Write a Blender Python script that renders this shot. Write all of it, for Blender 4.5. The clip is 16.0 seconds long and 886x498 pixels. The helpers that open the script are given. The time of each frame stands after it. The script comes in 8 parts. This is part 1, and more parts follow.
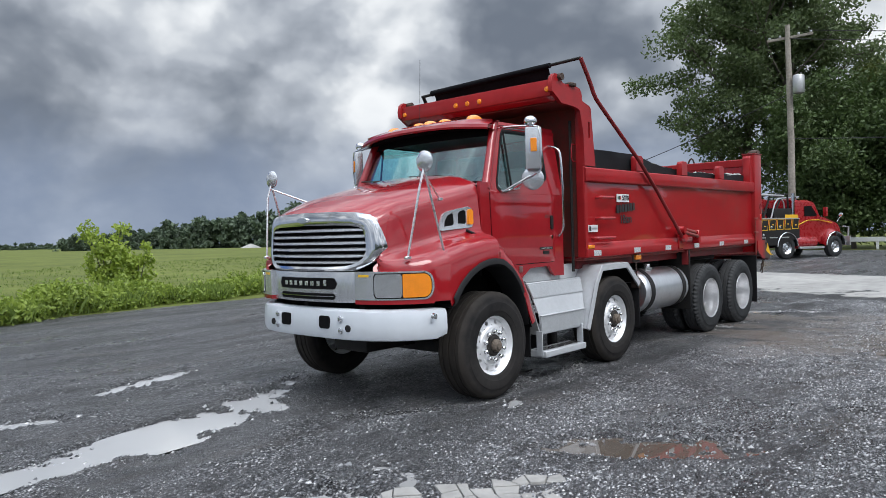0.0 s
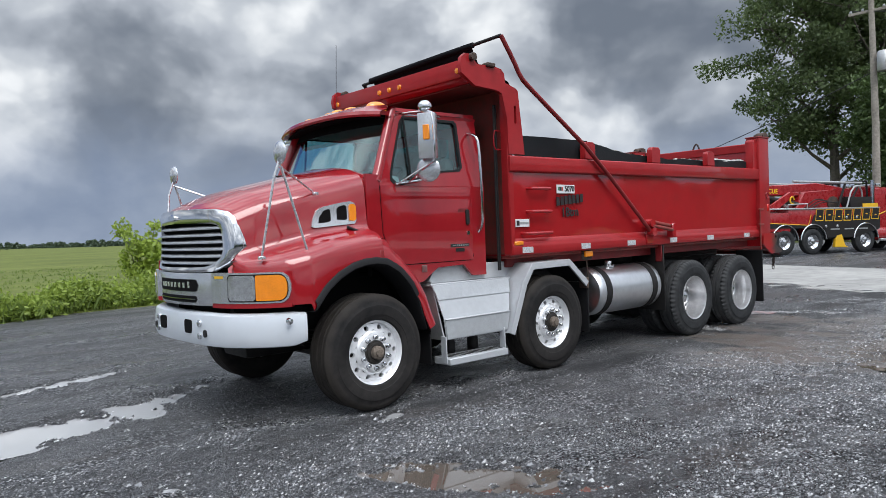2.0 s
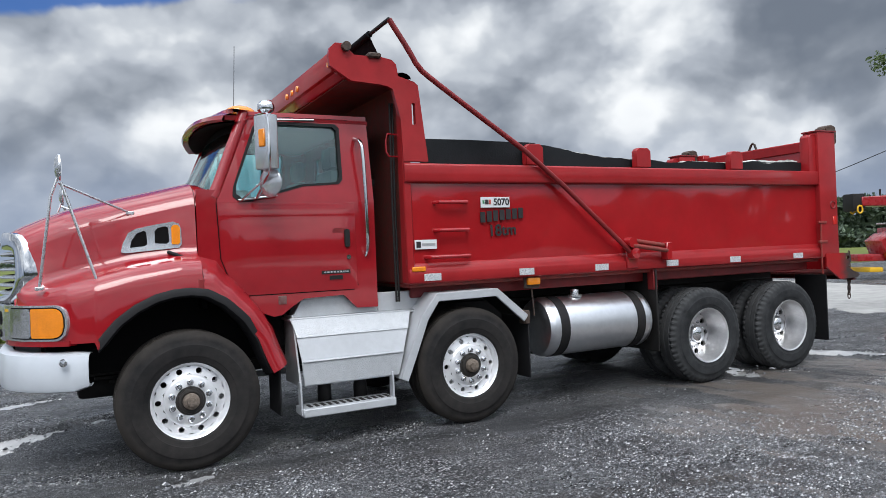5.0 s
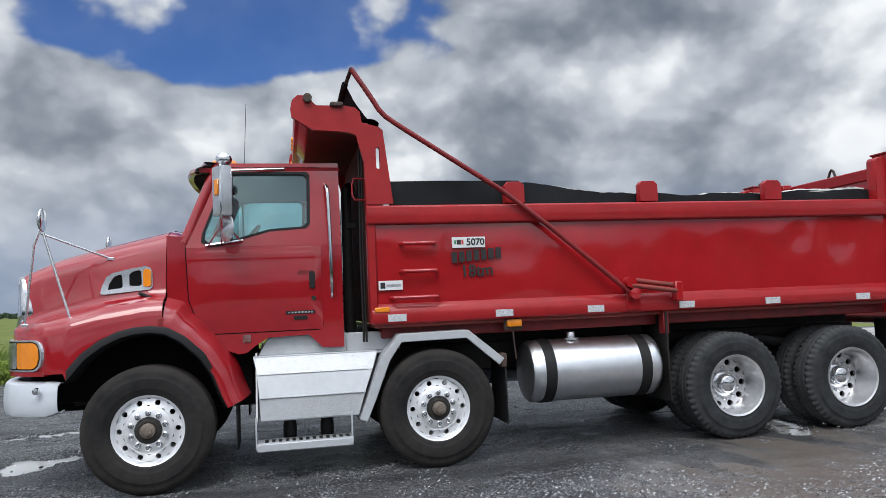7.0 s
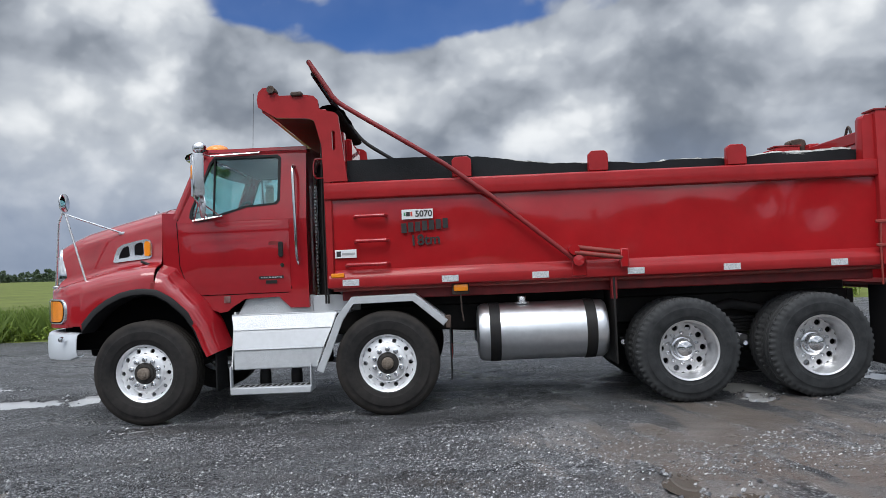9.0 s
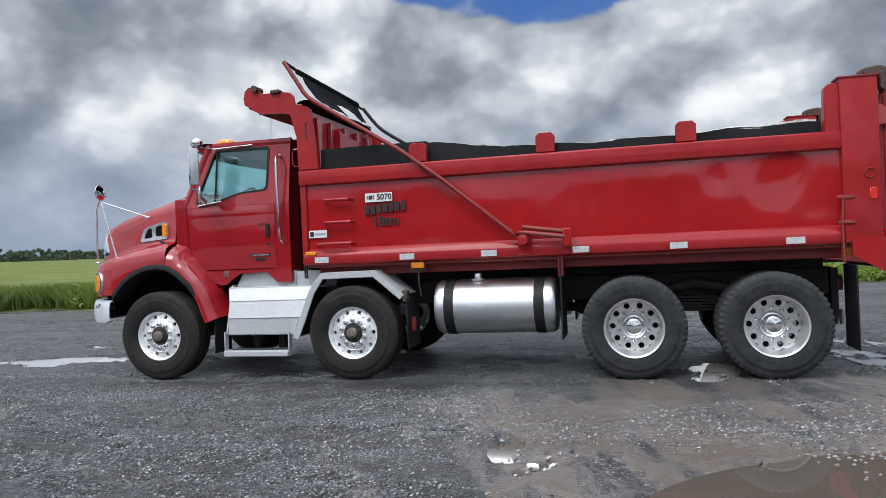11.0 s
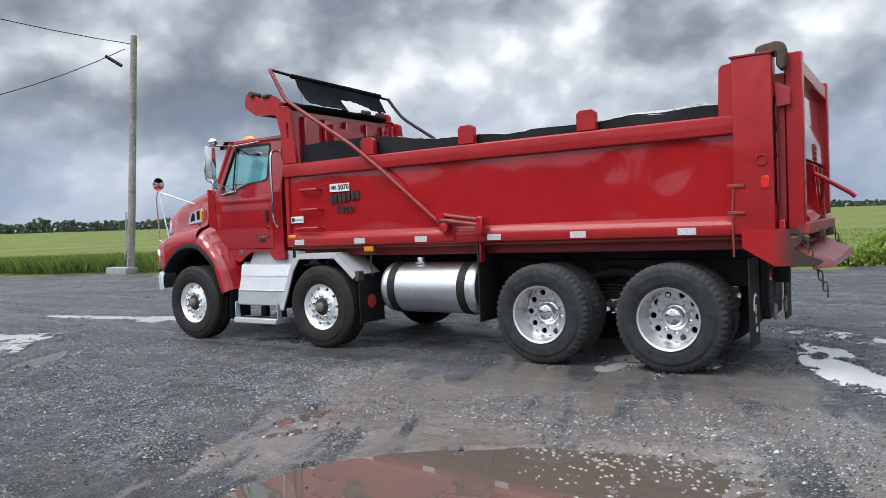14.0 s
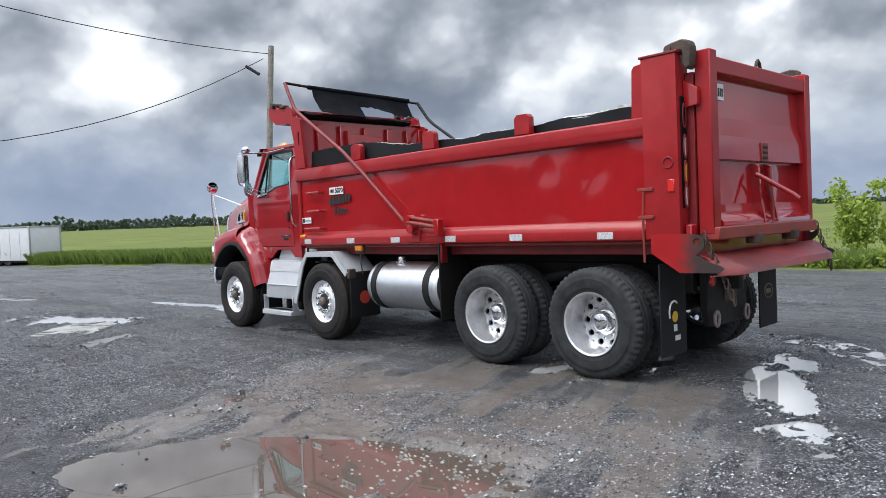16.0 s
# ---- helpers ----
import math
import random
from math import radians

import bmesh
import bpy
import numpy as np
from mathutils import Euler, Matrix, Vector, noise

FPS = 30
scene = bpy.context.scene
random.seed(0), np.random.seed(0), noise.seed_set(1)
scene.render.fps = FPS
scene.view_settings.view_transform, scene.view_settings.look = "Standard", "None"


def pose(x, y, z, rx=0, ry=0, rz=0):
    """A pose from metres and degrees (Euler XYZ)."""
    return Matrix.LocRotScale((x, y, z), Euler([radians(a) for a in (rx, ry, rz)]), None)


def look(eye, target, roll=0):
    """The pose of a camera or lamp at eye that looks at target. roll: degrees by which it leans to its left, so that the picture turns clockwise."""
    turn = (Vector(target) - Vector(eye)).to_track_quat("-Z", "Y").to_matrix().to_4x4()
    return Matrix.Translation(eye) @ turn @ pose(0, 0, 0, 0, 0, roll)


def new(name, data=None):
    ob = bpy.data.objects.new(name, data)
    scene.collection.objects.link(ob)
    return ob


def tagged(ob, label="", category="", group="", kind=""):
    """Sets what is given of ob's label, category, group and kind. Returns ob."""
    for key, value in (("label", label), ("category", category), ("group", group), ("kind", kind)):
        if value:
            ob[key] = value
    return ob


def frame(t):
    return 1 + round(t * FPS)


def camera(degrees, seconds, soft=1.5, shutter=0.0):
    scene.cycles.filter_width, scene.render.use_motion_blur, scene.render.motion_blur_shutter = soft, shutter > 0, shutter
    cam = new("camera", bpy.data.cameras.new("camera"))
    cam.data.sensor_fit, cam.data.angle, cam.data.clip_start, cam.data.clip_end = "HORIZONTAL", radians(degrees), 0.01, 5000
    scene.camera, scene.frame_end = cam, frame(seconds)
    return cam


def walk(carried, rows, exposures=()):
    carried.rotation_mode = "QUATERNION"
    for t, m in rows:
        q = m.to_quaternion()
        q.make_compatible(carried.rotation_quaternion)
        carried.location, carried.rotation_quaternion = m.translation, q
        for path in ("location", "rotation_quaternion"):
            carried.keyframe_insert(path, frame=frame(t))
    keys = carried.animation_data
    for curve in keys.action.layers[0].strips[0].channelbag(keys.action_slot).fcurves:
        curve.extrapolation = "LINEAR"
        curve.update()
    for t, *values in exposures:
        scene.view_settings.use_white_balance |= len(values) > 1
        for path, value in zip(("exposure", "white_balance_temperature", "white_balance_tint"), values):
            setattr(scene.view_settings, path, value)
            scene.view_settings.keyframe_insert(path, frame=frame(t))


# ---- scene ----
cam = camera(62.8, 16.0, soft=0.75)
ROWS = [
    (0.0, -5.622, -4.408, 1.606, -47.80, -0.75, -1.14),
    (0.5, -5.201, -4.635, 1.614, -47.03, -0.90, -1.29),
    (1.0, -4.740, -4.938, 1.620, -45.95, -1.00, -1.37),
    (1.5, -4.243, -5.145, 1.607, -44.08, -1.05, -1.47),
    (2.0, -3.776, -5.343, 1.595, -40.66, -1.10, -1.60),
    (2.5, -3.269, -5.462, 1.583, -37.55, -1.09, -1.66),
    (3.0, -2.776, -5.526, 1.602, -35.82, -1.16, -1.69),
    (3.5, -2.277, -5.637, 1.616, -32.42, -1.14, -1.76),
    (4.0, -1.756, -5.660, 1.615, -29.48, -0.94, -1.71),
    (4.5, -1.274, -5.727, 1.604, -28.43, -0.60, -1.70),
    (5.0, -0.778, -5.777, 1.607, -27.18, 0.44, -1.72),
    (5.2, -0.580, -5.797, 1.609, -26.91, 1.43, -1.71),
    (7.3, 1.424, -6.599, 1.518, -10.21, 4.38, -1.81),
    (7.5, 1.617, -6.699, 1.522, -9.08, 3.83, -1.77),
    (8.0, 2.101, -6.947, 1.532, -5.64, 2.80, -1.76),
    (8.5, 2.624, -7.153, 1.533, -2.14, 2.01, -1.77),
    (9.0, 3.195, -7.306, 1.534, 0.90, 1.45, -1.77),
    (9.2, 3.424, -7.367, 1.534, 2.56, 1.21, -1.75),
    (11.3, 5.874, -7.556, 1.523, 15.93, -0.79, -1.82),
    (11.5, 6.104, -7.522, 1.530, 16.97, -1.20, -1.79),
    (12.0, 6.681, -7.437, 1.548, 20.97, -1.73, -1.86),
    (12.5, 7.264, -7.276, 1.557, 25.13, -2.07, -1.92),
    (13.0, 7.838, -7.178, 1.610, 28.54, -2.30, -1.91),
    (13.5, 8.355, -6.962, 1.648, 31.29, -2.41, -1.93),
    (14.0, 8.895, -6.783, 1.671, 33.36, -2.48, -1.89),
    (14.5, 9.407, -6.518, 1.674, 35.27, -2.56, -1.92),
    (15.0, 9.925, -6.247, 1.687, 38.16, -2.64, -1.99),
    (15.5, 10.420, -5.923, 1.692, 43.08, -2.61, -2.06),
    (16.0, 10.910, -5.552, 1.708, 46.74, -2.65, -2.08),
]
walk(cam, [(t, pose(x, y, z, 0, 0, yaw) @ pose(0, 0, 0, 90 + pitch, 0, 0) @ pose(0, 0, 0, 0, 0, roll)) for t, x, y, z, yaw, pitch, roll in ROWS],
     exposures=[(0.0, 0.06), (5.0, 0.12), (9.0, 0.0), (11.5, 0.18), (13.0, 0.28), (16.0, 0.33)])


TRUCK_SLOPE = 0.0122


def ground_height(x):
    """The yard rises gently along x."""
    return 0.02 + TRUCK_SLOPE * min(max(x, -42.0), 46.0)


# ---- world and sun ----
SUN_ELEVATION, SUN_AZIMUTH, ZENITH = 52.0, 200.0, 2.9
world = bpy.data.worlds.new("sky")
scene.world = world
world.use_nodes = True


def sky_nodes(nt):
    nt.nodes.clear()
    N, L = nt.nodes.new, nt.links.new

    def math_node(op, a, b=None, clamp=False):
        n = N("ShaderNodeMath")
        n.operation, n.use_clamp = op, clamp
        for i, v in enumerate((a, b)):
            if v is None:
                continue
            if isinstance(v, (int, float)):
                n.inputs[i].default_value = v
            else:
                L(v, n.inputs[i])
        return n.outputs[0]

    def ramp(fac, stops):
        n = N("ShaderNodeValToRGB")
        n.color_ramp.interpolation = "CARDINAL" if len(stops) > 2 else "EASE"
        while len(n.color_ramp.elements) < len(stops):
            n.color_ramp.elements.new(0.5)
        for e, (p, c) in zip(n.color_ramp.elements, stops):
            e.position = p
            e.color = (*c, 1) if len(c) == 3 else c
        L(fac, n.inputs[0])
        return n.outputs[0]

    def noise_tex(vec, scale, detail, rough, dist=0.0):
        n = N("ShaderNodeTexNoise")
        L(vec, n.inputs["Vector"])
        for k, v in (("Scale", scale), ("Detail", detail), ("Roughness", rough), ("Distortion", dist)):
            n.inputs[k].default_value = v
        return n.outputs["Fac"]

    def mix(fac, a, b):
        n = N("ShaderNodeMix")
        n.data_type = "RGBA"
        for s, v in ((0, fac), (6, a), (7, b)):
            if isinstance(v, (int, float)):
                n.inputs[s].default_value = v
            elif isinstance(v, tuple):
                n.inputs[s].default_value = (*v, 1)
            else:
                L(v, n.inputs[s])
        return n.outputs[2]

    tc = N("ShaderNodeTexCoord")
    sep = N("ShaderNodeSeparateXYZ")
    L(tc.outputs["Generated"], sep.inputs[0])
    up = math_node("MAXIMUM", sep.outputs[2], 0.0)
    over = math_node("ADD", up, 0.16)
    comb = N("ShaderNodeCombineXYZ")
    L(math_node("DIVIDE", sep.outputs[0], over), comb.inputs[0])
    L(math_node("DIVIDE", sep.outputs[1], over), comb.inputs[1])
    flat = comb.outputs[0]
    sky = N("ShaderNodeTexSky")
    sky.sky_type, sky.sun_disc, sky.dust_density, sky.ozone_density = "NISHITA", False, 0.1, 6.0
    sky.sun_elevation, sky.sun_rotation = radians(SUN_ELEVATION), radians(SUN_AZIMUTH)
    blue = N("ShaderNodeVectorMath")
    blue.operation = "MULTIPLY"
    blue.inputs[1].default_value = (0.040, 0.060, 0.092)
    L(sky.outputs[0], blue.inputs[0])
    # billowing cloud: a field of puffs on a broken base, lit from above by comparing it with itself a little higher up
    wobble = N("ShaderNodeTexNoise")
    L(tc.outputs["Generated"], wobble.inputs["Vector"])
    for k, v in (("Scale", 5.0), ("Detail", 5.0), ("Roughness", 0.55)):
        wobble.inputs[k].default_value = v
    tall = N("ShaderNodeVectorMath")
    tall.operation = "MULTIPLY"
    tall.inputs[1].default_value = (1.0, 1.0, 1.4)
    L(tc.outputs["Generated"], tall.inputs[0])

    def field(offset):
        bent = N("ShaderNodeVectorMath")
        bent.operation = "MULTIPLY_ADD"
        L(wobble.outputs["Color"], bent.inputs[0])
        bent.inputs[1].default_value = (0.09, 0.09, 0.09)
        moved = N("ShaderNodeVectorMath")
        moved.inputs[1].default_value = offset
        L(tall.outputs[0], moved.inputs[0])
        L(moved.outputs[0], bent.inputs[2])
        puffs = N("ShaderNodeTexVoronoi")
        puffs.feature = "SMOOTH_F1"
        L(bent.outputs[0], puffs.inputs["Vector"])
        for k, v in (("Scale", 4.0), ("Detail", 3.5), ("Roughness", 0.48), ("Lacunarity", 2.2), ("Smoothness", 0.55)):
            puffs.inputs[k].default_value = v
        base = noise_tex(bent.outputs[0], 2.8, 8.0, 0.47)
        return math_node("ADD", math_node("MULTIPLY", base, 0.62), math_node("MULTIPLY", math_node("SUBTRACT", 0.95, puffs.outputs["Distance"]), 0.42))

    here = field((0.0, 0.0, 0.0))
    relief = math_node("SUBTRACT", here, field((-0.018, -0.012, 0.05)))
    mass = noise_tex(tall.outputs[0], 2.0, 3.0, 0.5)
    # broad light and dark cloud banks: azimuth, elevation, radius, lightness
    BANKS = [(44.5, 13.5, 7, 0.36), (26.3, 13.2, 6, 0.05), (18.6, 8.8, 6, -0.14), (29.3, 7.7, 6, -0.14), (39.1, 12.0, 3.5, -0.20), (57.5, 15.5, 8, -0.32),
             (9.2, 9.6, 4, 0.20), (53.2, 9.0, 3.5, 0.22), (41.8, 13.2, 3, -0.15), (47.0, 10.3, 3, -0.15), (29.5, 16.5, 5, -0.06), (-2.0, 12.8, 4, -0.12),
             (15.5, 12.8, 4, -0.12), (-23.6, 17.5, 6, 0.20), (-18.3, 14.5, 4, -0.15), (9.8, 11.0, 5, 0.15), (-47.0, 11.4, 8, -0.20), (-26.8, 15.3, 3, -0.22),
             (-15.0, 13.6, 4, -0.20), (-20.0, 9.5, 5, -0.08), (-70.9, 12.2, 4, 0.20), (-62.7, 14.6, 6, -0.14)]
    loose = N("ShaderNodeVectorMath")
    loose.operation = "MULTIPLY_ADD"
    L(wobble.outputs["Color"], loose.inputs[0])
    loose.inputs[1].default_value, loose.inputs[2].default_value = (0.16, 0.16, 0.16), (-0.08, -0.08, -0.08)
    strayed = N("ShaderNodeVectorMath")
    L(loose.outputs[0], strayed.inputs[0])
    L(tc.outputs["Generated"], strayed.inputs[1])
    banks = 0.0
    for turn, rise, radius, light in BANKS:
        a, e = radians(turn), radians(rise)
        near = N("ShaderNodeVectorMath")
        near.operation = "DISTANCE"
        near.inputs[1].default_value = (math.sin(a) * math.cos(e), math.cos(a) * math.cos(e), math.sin(e))
        L(strayed.outputs[0], near.inputs[0])
        fall = N("ShaderNodeMapRange")
        fall.interpolation_type = "SMOOTHSTEP"
        fall.inputs["From Min"].default_value, fall.inputs["From Max"].default_value = radians(radius * 0.35), radians(radius * 1.5)
        fall.inputs["To Min"].default_value, fall.inputs["To Max"].default_value = light * 0.92, 0.0
        L(near.outputs["Value"], fall.inputs["Value"])
        banks = math_node("ADD", fall.outputs[0], banks)
    shade = math_node("ADD", math_node("ADD", banks, math_node("MULTIPLY", math_node("SUBTRACT", mass, 0.5), 0.30)),
                      math_node("ADD", math_node("MULTIPLY", relief, 1.2), math_node("MULTIPLY", math_node("SUBTRACT", here, 0.5), 0.72)))
    cloud = ramp(math_node("ADD", shade, 0.64), [(0.20, (0.17, 0.20, 0.25)), (0.40, (0.29, 0.325, 0.38)), (0.54, (0.44, 0.48, 0.54)),
                                                (0.66, (0.60, 0.64, 0.69)), (0.82, (0.86, 0.89, 0.92))])
    # the break in the cloud with blue sky
    dot = N("ShaderNodeVectorMath")
    dot.operation = "DOT_PRODUCT"
    dot.inputs[1].default_value = Vector((-0.060, 0.92, 0.385)).normalized()
    L(tc.outputs["Generated"], dot.inputs[0])
    gap = math_node("SUBTRACT", math_node("MULTIPLY", math_node("SUBTRACT", dot.outputs["Value"], 0.9905), 9.0),
                    math_node("MULTIPLY", math_node("MAXIMUM", math_node("SUBTRACT", 0.325, sep.outputs[2]), 0.0), 9.0))
    thin = math_node("ADD", math_node("MULTIPLY", math_node("SUBTRACT", 0.5, here), 1.5), gap)
    opening = ramp(thin, [(0.065, (0, 0, 0)), (0.20, (0.92, 0.92, 0.92))])
    above = mix(opening, cloud, blue.outputs[0])
    # thicker, brighter cloud overhead
    lift = N("ShaderNodeMapRange")
    lift.inputs["From Min"].default_value, lift.inputs["From Max"].default_value = 0.42, 0.85
    lift.inputs["To Min"].default_value, lift.inputs["To Max"].default_value = 1.0, ZENITH
    L(up, lift.inputs["Value"])
    scaled = N("ShaderNodeVectorMath")
    scaled.operation = "SCALE"
    L(above, scaled.inputs[0])
    L(lift.outputs[0], scaled.inputs["Scale"])
    # the cloud glows round the sun behind it
    toward = N("ShaderNodeVectorMath")
    toward.operation = "DOT_PRODUCT"
    a, e = radians(SUN_AZIMUTH), radians(SUN_ELEVATION)
    toward.inputs[1].default_value = (math.sin(a) * math.cos(e), math.cos(a) * math.cos(e), math.sin(e))
    L(tc.outputs["Generated"], toward.inputs[0])
    bright = math_node("MULTIPLY", math_node("POWER", math_node("MAXIMUM", math_node("SUBTRACT", toward.outputs["Value"], 0.15), 0.0), 1.5), 1.0)
    lit = N("ShaderNodeVectorMath")
    lit.operation = "SCALE"
    L(scaled.outputs[0], lit.inputs[0])
    L(math_node("ADD", bright, 1.0), lit.inputs["Scale"])
    # hazy blue-grey band over the horizon
    low = noise_tex(tall.outputs[0], 6.0, 6.0, 0.6, 0.3)
    band = ramp(math_node("ADD", up, math_node("MULTIPLY", math_node("SUBTRACT", low, 0.5), 0.14)), [(0.03, (1, 1, 1)), (0.20, (0, 0, 0))])
    haze = mix(low, (0.15, 0.21, 0.34), (0.38, 0.45, 0.57))
    colour = mix(math_node("MULTIPLY", band, 0.78), lit.outputs[0], haze)
    bg = N("ShaderNodeBackground")
    L(colour, bg.inputs[0])
    bg.inputs[1].default_value = 1.0
    out = N("ShaderNodeOutputWorld")
    L(bg.outputs[0], out.inputs[0])


sky_nodes(world.node_tree)
sun = new("sun", bpy.data.lights.new("sun", "SUN"))
sun.data.energy, sun.data.angle, sun.data.color = 1.5, radians(30), (1.0, 0.97, 0.93)
az, el = radians(SUN_AZIMUTH), radians(SUN_ELEVATION)
sun.matrix_world = look(Vector((math.sin(az) * math.cos(el), math.cos(az) * math.cos(el), math.sin(el))) * 60, (0, 0, 0))


# ---- materials ----
def material(name, colour, rough=0.5, metal=0.0, vary=0.15, scale=6.0, bump=0.0, bump_scale=80.0, coat=0.0, spec=0.5, second=None, alpha=1.0,
             transmission=0.0, emit=0.0, rough_vary=0.12, per_object=0.0):
    """A surface with variation at two scales, in metres of its object."""
    m = bpy.data.materials.new(name)
    m.use_nodes = True
    nt = m.node_tree
    N, L = nt.nodes.new, nt.links.new
    bs = nt.nodes["Principled BSDF"]
    tc = N("ShaderNodeTexCoord")
    big, small = N("ShaderNodeTexNoise"), N("ShaderNodeTexNoise")
    for n, s, d in ((big, scale * 0.22, 3), (small, scale * 2.3, 6)):
        L(tc.outputs["Object"], n.inputs["Vector"])
        n.inputs["Scale"].default_value, n.inputs["Detail"].default_value, n.inputs["Roughness"].default_value = s, d, 0.6
    add = N("ShaderNodeMath")
    add.operation = "ADD"
    L(big.outputs["Fac"], add.inputs[0])
    L(small.outputs["Fac"], add.inputs[1])
    ramp = N("ShaderNodeMapRange")
    ramp.inputs["From Min"].default_value, ramp.inputs["From Max"].default_value = 0.7, 1.3
    L(add.outputs[0], ramp.inputs["Value"])
    mx = N("ShaderNodeMix")
    mx.data_type = "RGBA"
    dark = second or tuple(c * (1 - vary) for c in colour)
    light = tuple(min(1, c * (1 + vary)) for c in colour)
    mx.inputs[6].default_value, mx.inputs[7].default_value = (*dark, 1), (*light, 1)
    L(ramp.outputs[0], mx.inputs[0])
    col = mx.outputs[2]
    if per_object:
        info, hsv = N("ShaderNodeObjectInfo"), N("ShaderNodeHueSaturation")
        mr = N("ShaderNodeMapRange")
        mr.inputs["To Min"].default_value, mr.inputs["To Max"].default_value = 1 - per_object, 1 + per_object
        L(info.outputs["Random"], mr.inputs["Value"])
        L(mr.outputs[0], hsv.inputs["Value"])
        L(col, hsv.inputs["Color"])
        col = hsv.outputs["Color"]
    L(col, bs.inputs["Base Color"])
    rr = N("ShaderNodeMapRange")
    rr.inputs["To Min"].default_value, rr.inputs["To Max"].default_value = max(0.02, rough - rough_vary), min(1, rough + rough_vary)
    L(small.outputs["Fac"], rr.inputs["Value"])
    L(rr.outputs[0], bs.inputs["Roughness"])
    bs.inputs["Metallic"].default_value = metal
    bs.inputs["Specular IOR Level"].default_value = spec
    bs.inputs["Coat Weight"].default_value = coat
    bs.inputs["Coat Roughness"].default_value = 0.06
    bs.inputs["Transmission Weight"].default_value = transmission
    bs.inputs["Alpha"].default_value = alpha
    if emit:
        bs.inputs["Emission Color"].default_value = (*colour, 1)
        bs.inputs["Emission Strength"].default_value = emit
    if bump:
        bn, bp = N("ShaderNodeTexNoise"), N("ShaderNodeBump")
        L(tc.outputs["Object"], bn.inputs["Vector"])
        bn.inputs["Scale"].default_value, bn.inputs["Detail"].default_value = bump_scale, 5
        bp.inputs["Strength"].default_value, bp.inputs["Distance"].default_value = bump, 0.01
        L(bn.outputs["Fac"], bp.inputs["Height"])
        L(bp.outputs[0], bs.inputs["Normal"])
    return m


RED = material("red_truck_paint", (0.305, 0.008, 0.014), 0.40, 0.0, 0.12, 3.0, 0.012, 4.0, coat=1.0, rough_vary=0.08, spec=0.10)
BOX_RED = material("red_box_paint", (0.345, 0.009, 0.013), 0.42, 0.0, 0.14, 2.0, 0.03, 2.6, coat=1.0, rough_vary=0.10, spec=0.10)
BOX_RED.node_tree.nodes["Principled BSDF"].inputs["Coat Roughness"].default_value = 0.05
RED.node_tree.nodes["Principled BSDF"].inputs["Coat Roughness"].default_value = 0.045
RAIL_RED = material("faded_red_rail_paint", (0.325, 0.016, 0.019), 0.46, 0.0, 0.16, 3.0, 0.03, 12.0, coat=0.35, rough_vary=0.10, spec=0.15)
for paint in (RED, BOX_RED):
    paint.node_tree.nodes["Principled BSDF"].inputs["Coat IOR"].default_value = 1.65
FOOT = material("scorched_foot_paint", (0.345, 0.012, 0.015), 0.45, 0.0, 0.14, 3.0, 0.05, 20.0, coat=0.3, spec=0.15)
nodes, links = FOOT.node_tree.nodes, FOOT.node_tree.links
tip, soot, along, far_end = nodes.new("ShaderNodeTexCoord"), nodes.new("ShaderNodeMix"), nodes.new("ShaderNodeSeparateXYZ"), nodes.new("ShaderNodeMapRange")
stain, jitter = nodes.new("ShaderNodeTexNoise"), nodes.new("ShaderNodeMath")
links.new(tip.outputs["Object"], along.inputs[0])
links.new(tip.outputs["Object"], stain.inputs["Vector"])
stain.inputs["Scale"].default_value, stain.inputs["Detail"].default_value = 9.0, 6.0
jitter.operation = "MULTIPLY_ADD"
links.new(stain.outputs["Fac"], jitter.inputs[0])
jitter.inputs[1].default_value = 0.22
links.new(along.outputs[0], jitter.inputs[2])
far_end.inputs["From Min"].default_value, far_end.inputs["From Max"].default_value = 7.95, 8.10
links.new(jitter.outputs[0], far_end.inputs["Value"])
soot.data_type = "RGBA"
links.new(far_end.outputs[0], soot.inputs[0])
base = nodes["Principled BSDF"].inputs["Base Color"]
links.new(base.links[0].from_socket, soot.inputs[6])
soot.inputs[7].default_value = (0.050, 0.036, 0.034, 1)
links.new(soot.outputs[2], base)
WORN_RED = material("worn_red_paint", (0.28, 0.026, 0.022), 0.50, 0.0, 0.3, 5.0, 0.15, 30.0, second=(0.13, 0.035, 0.026))
# red darkened for shade beneath the body and in recesses; also the maroon arm
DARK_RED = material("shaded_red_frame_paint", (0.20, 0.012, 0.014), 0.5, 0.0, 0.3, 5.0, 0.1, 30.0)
CHROME = material("chrome", (0.72, 0.73, 0.75), 0.10, 1.0, 0.05, 10, rough_vary=0.05)
ALU = material("polished_aluminium", (0.82, 0.83, 0.85), 0.28, 0.92, 0.10, 12, 0.03, 120, rough_vary=0.10)
DULL_ALU = material("dull_aluminium_rim", (0.72, 0.72, 0.73), 0.36, 0.85, 0.14, 12, 0.05, 80, rough_vary=0.12)
TANK_ALU = material("brushed_tank_aluminium", (0.78, 0.80, 0.83), 0.36, 1.0, 0.08, 8, 0.02, 40, rough_vary=0.08)
WHITE_PAINT = material("white_step_paint", (0.47, 0.49, 0.515), 0.38, 0.1, 0.08, 7, 0.06, 60)
BUMPER_PAINT = material("silver_bumper_paint", (0.62, 0.66, 0.71), 0.33, 0.1, 0.04, 3, coat=0.25, rough_vary=0.03)
PLATE_ALU = material("diamond_plate", (0.54, 0.56, 0.58), 0.34, 0.55, 0.10, 9, 0.5, 130)
BLACK = material("black_painted_steel", (0.010, 0.010, 0.0115), 0.55, 0.0, 0.35, 8, 0.1, 60, second=(0.020, 0.018, 0.016), spec=0.25)
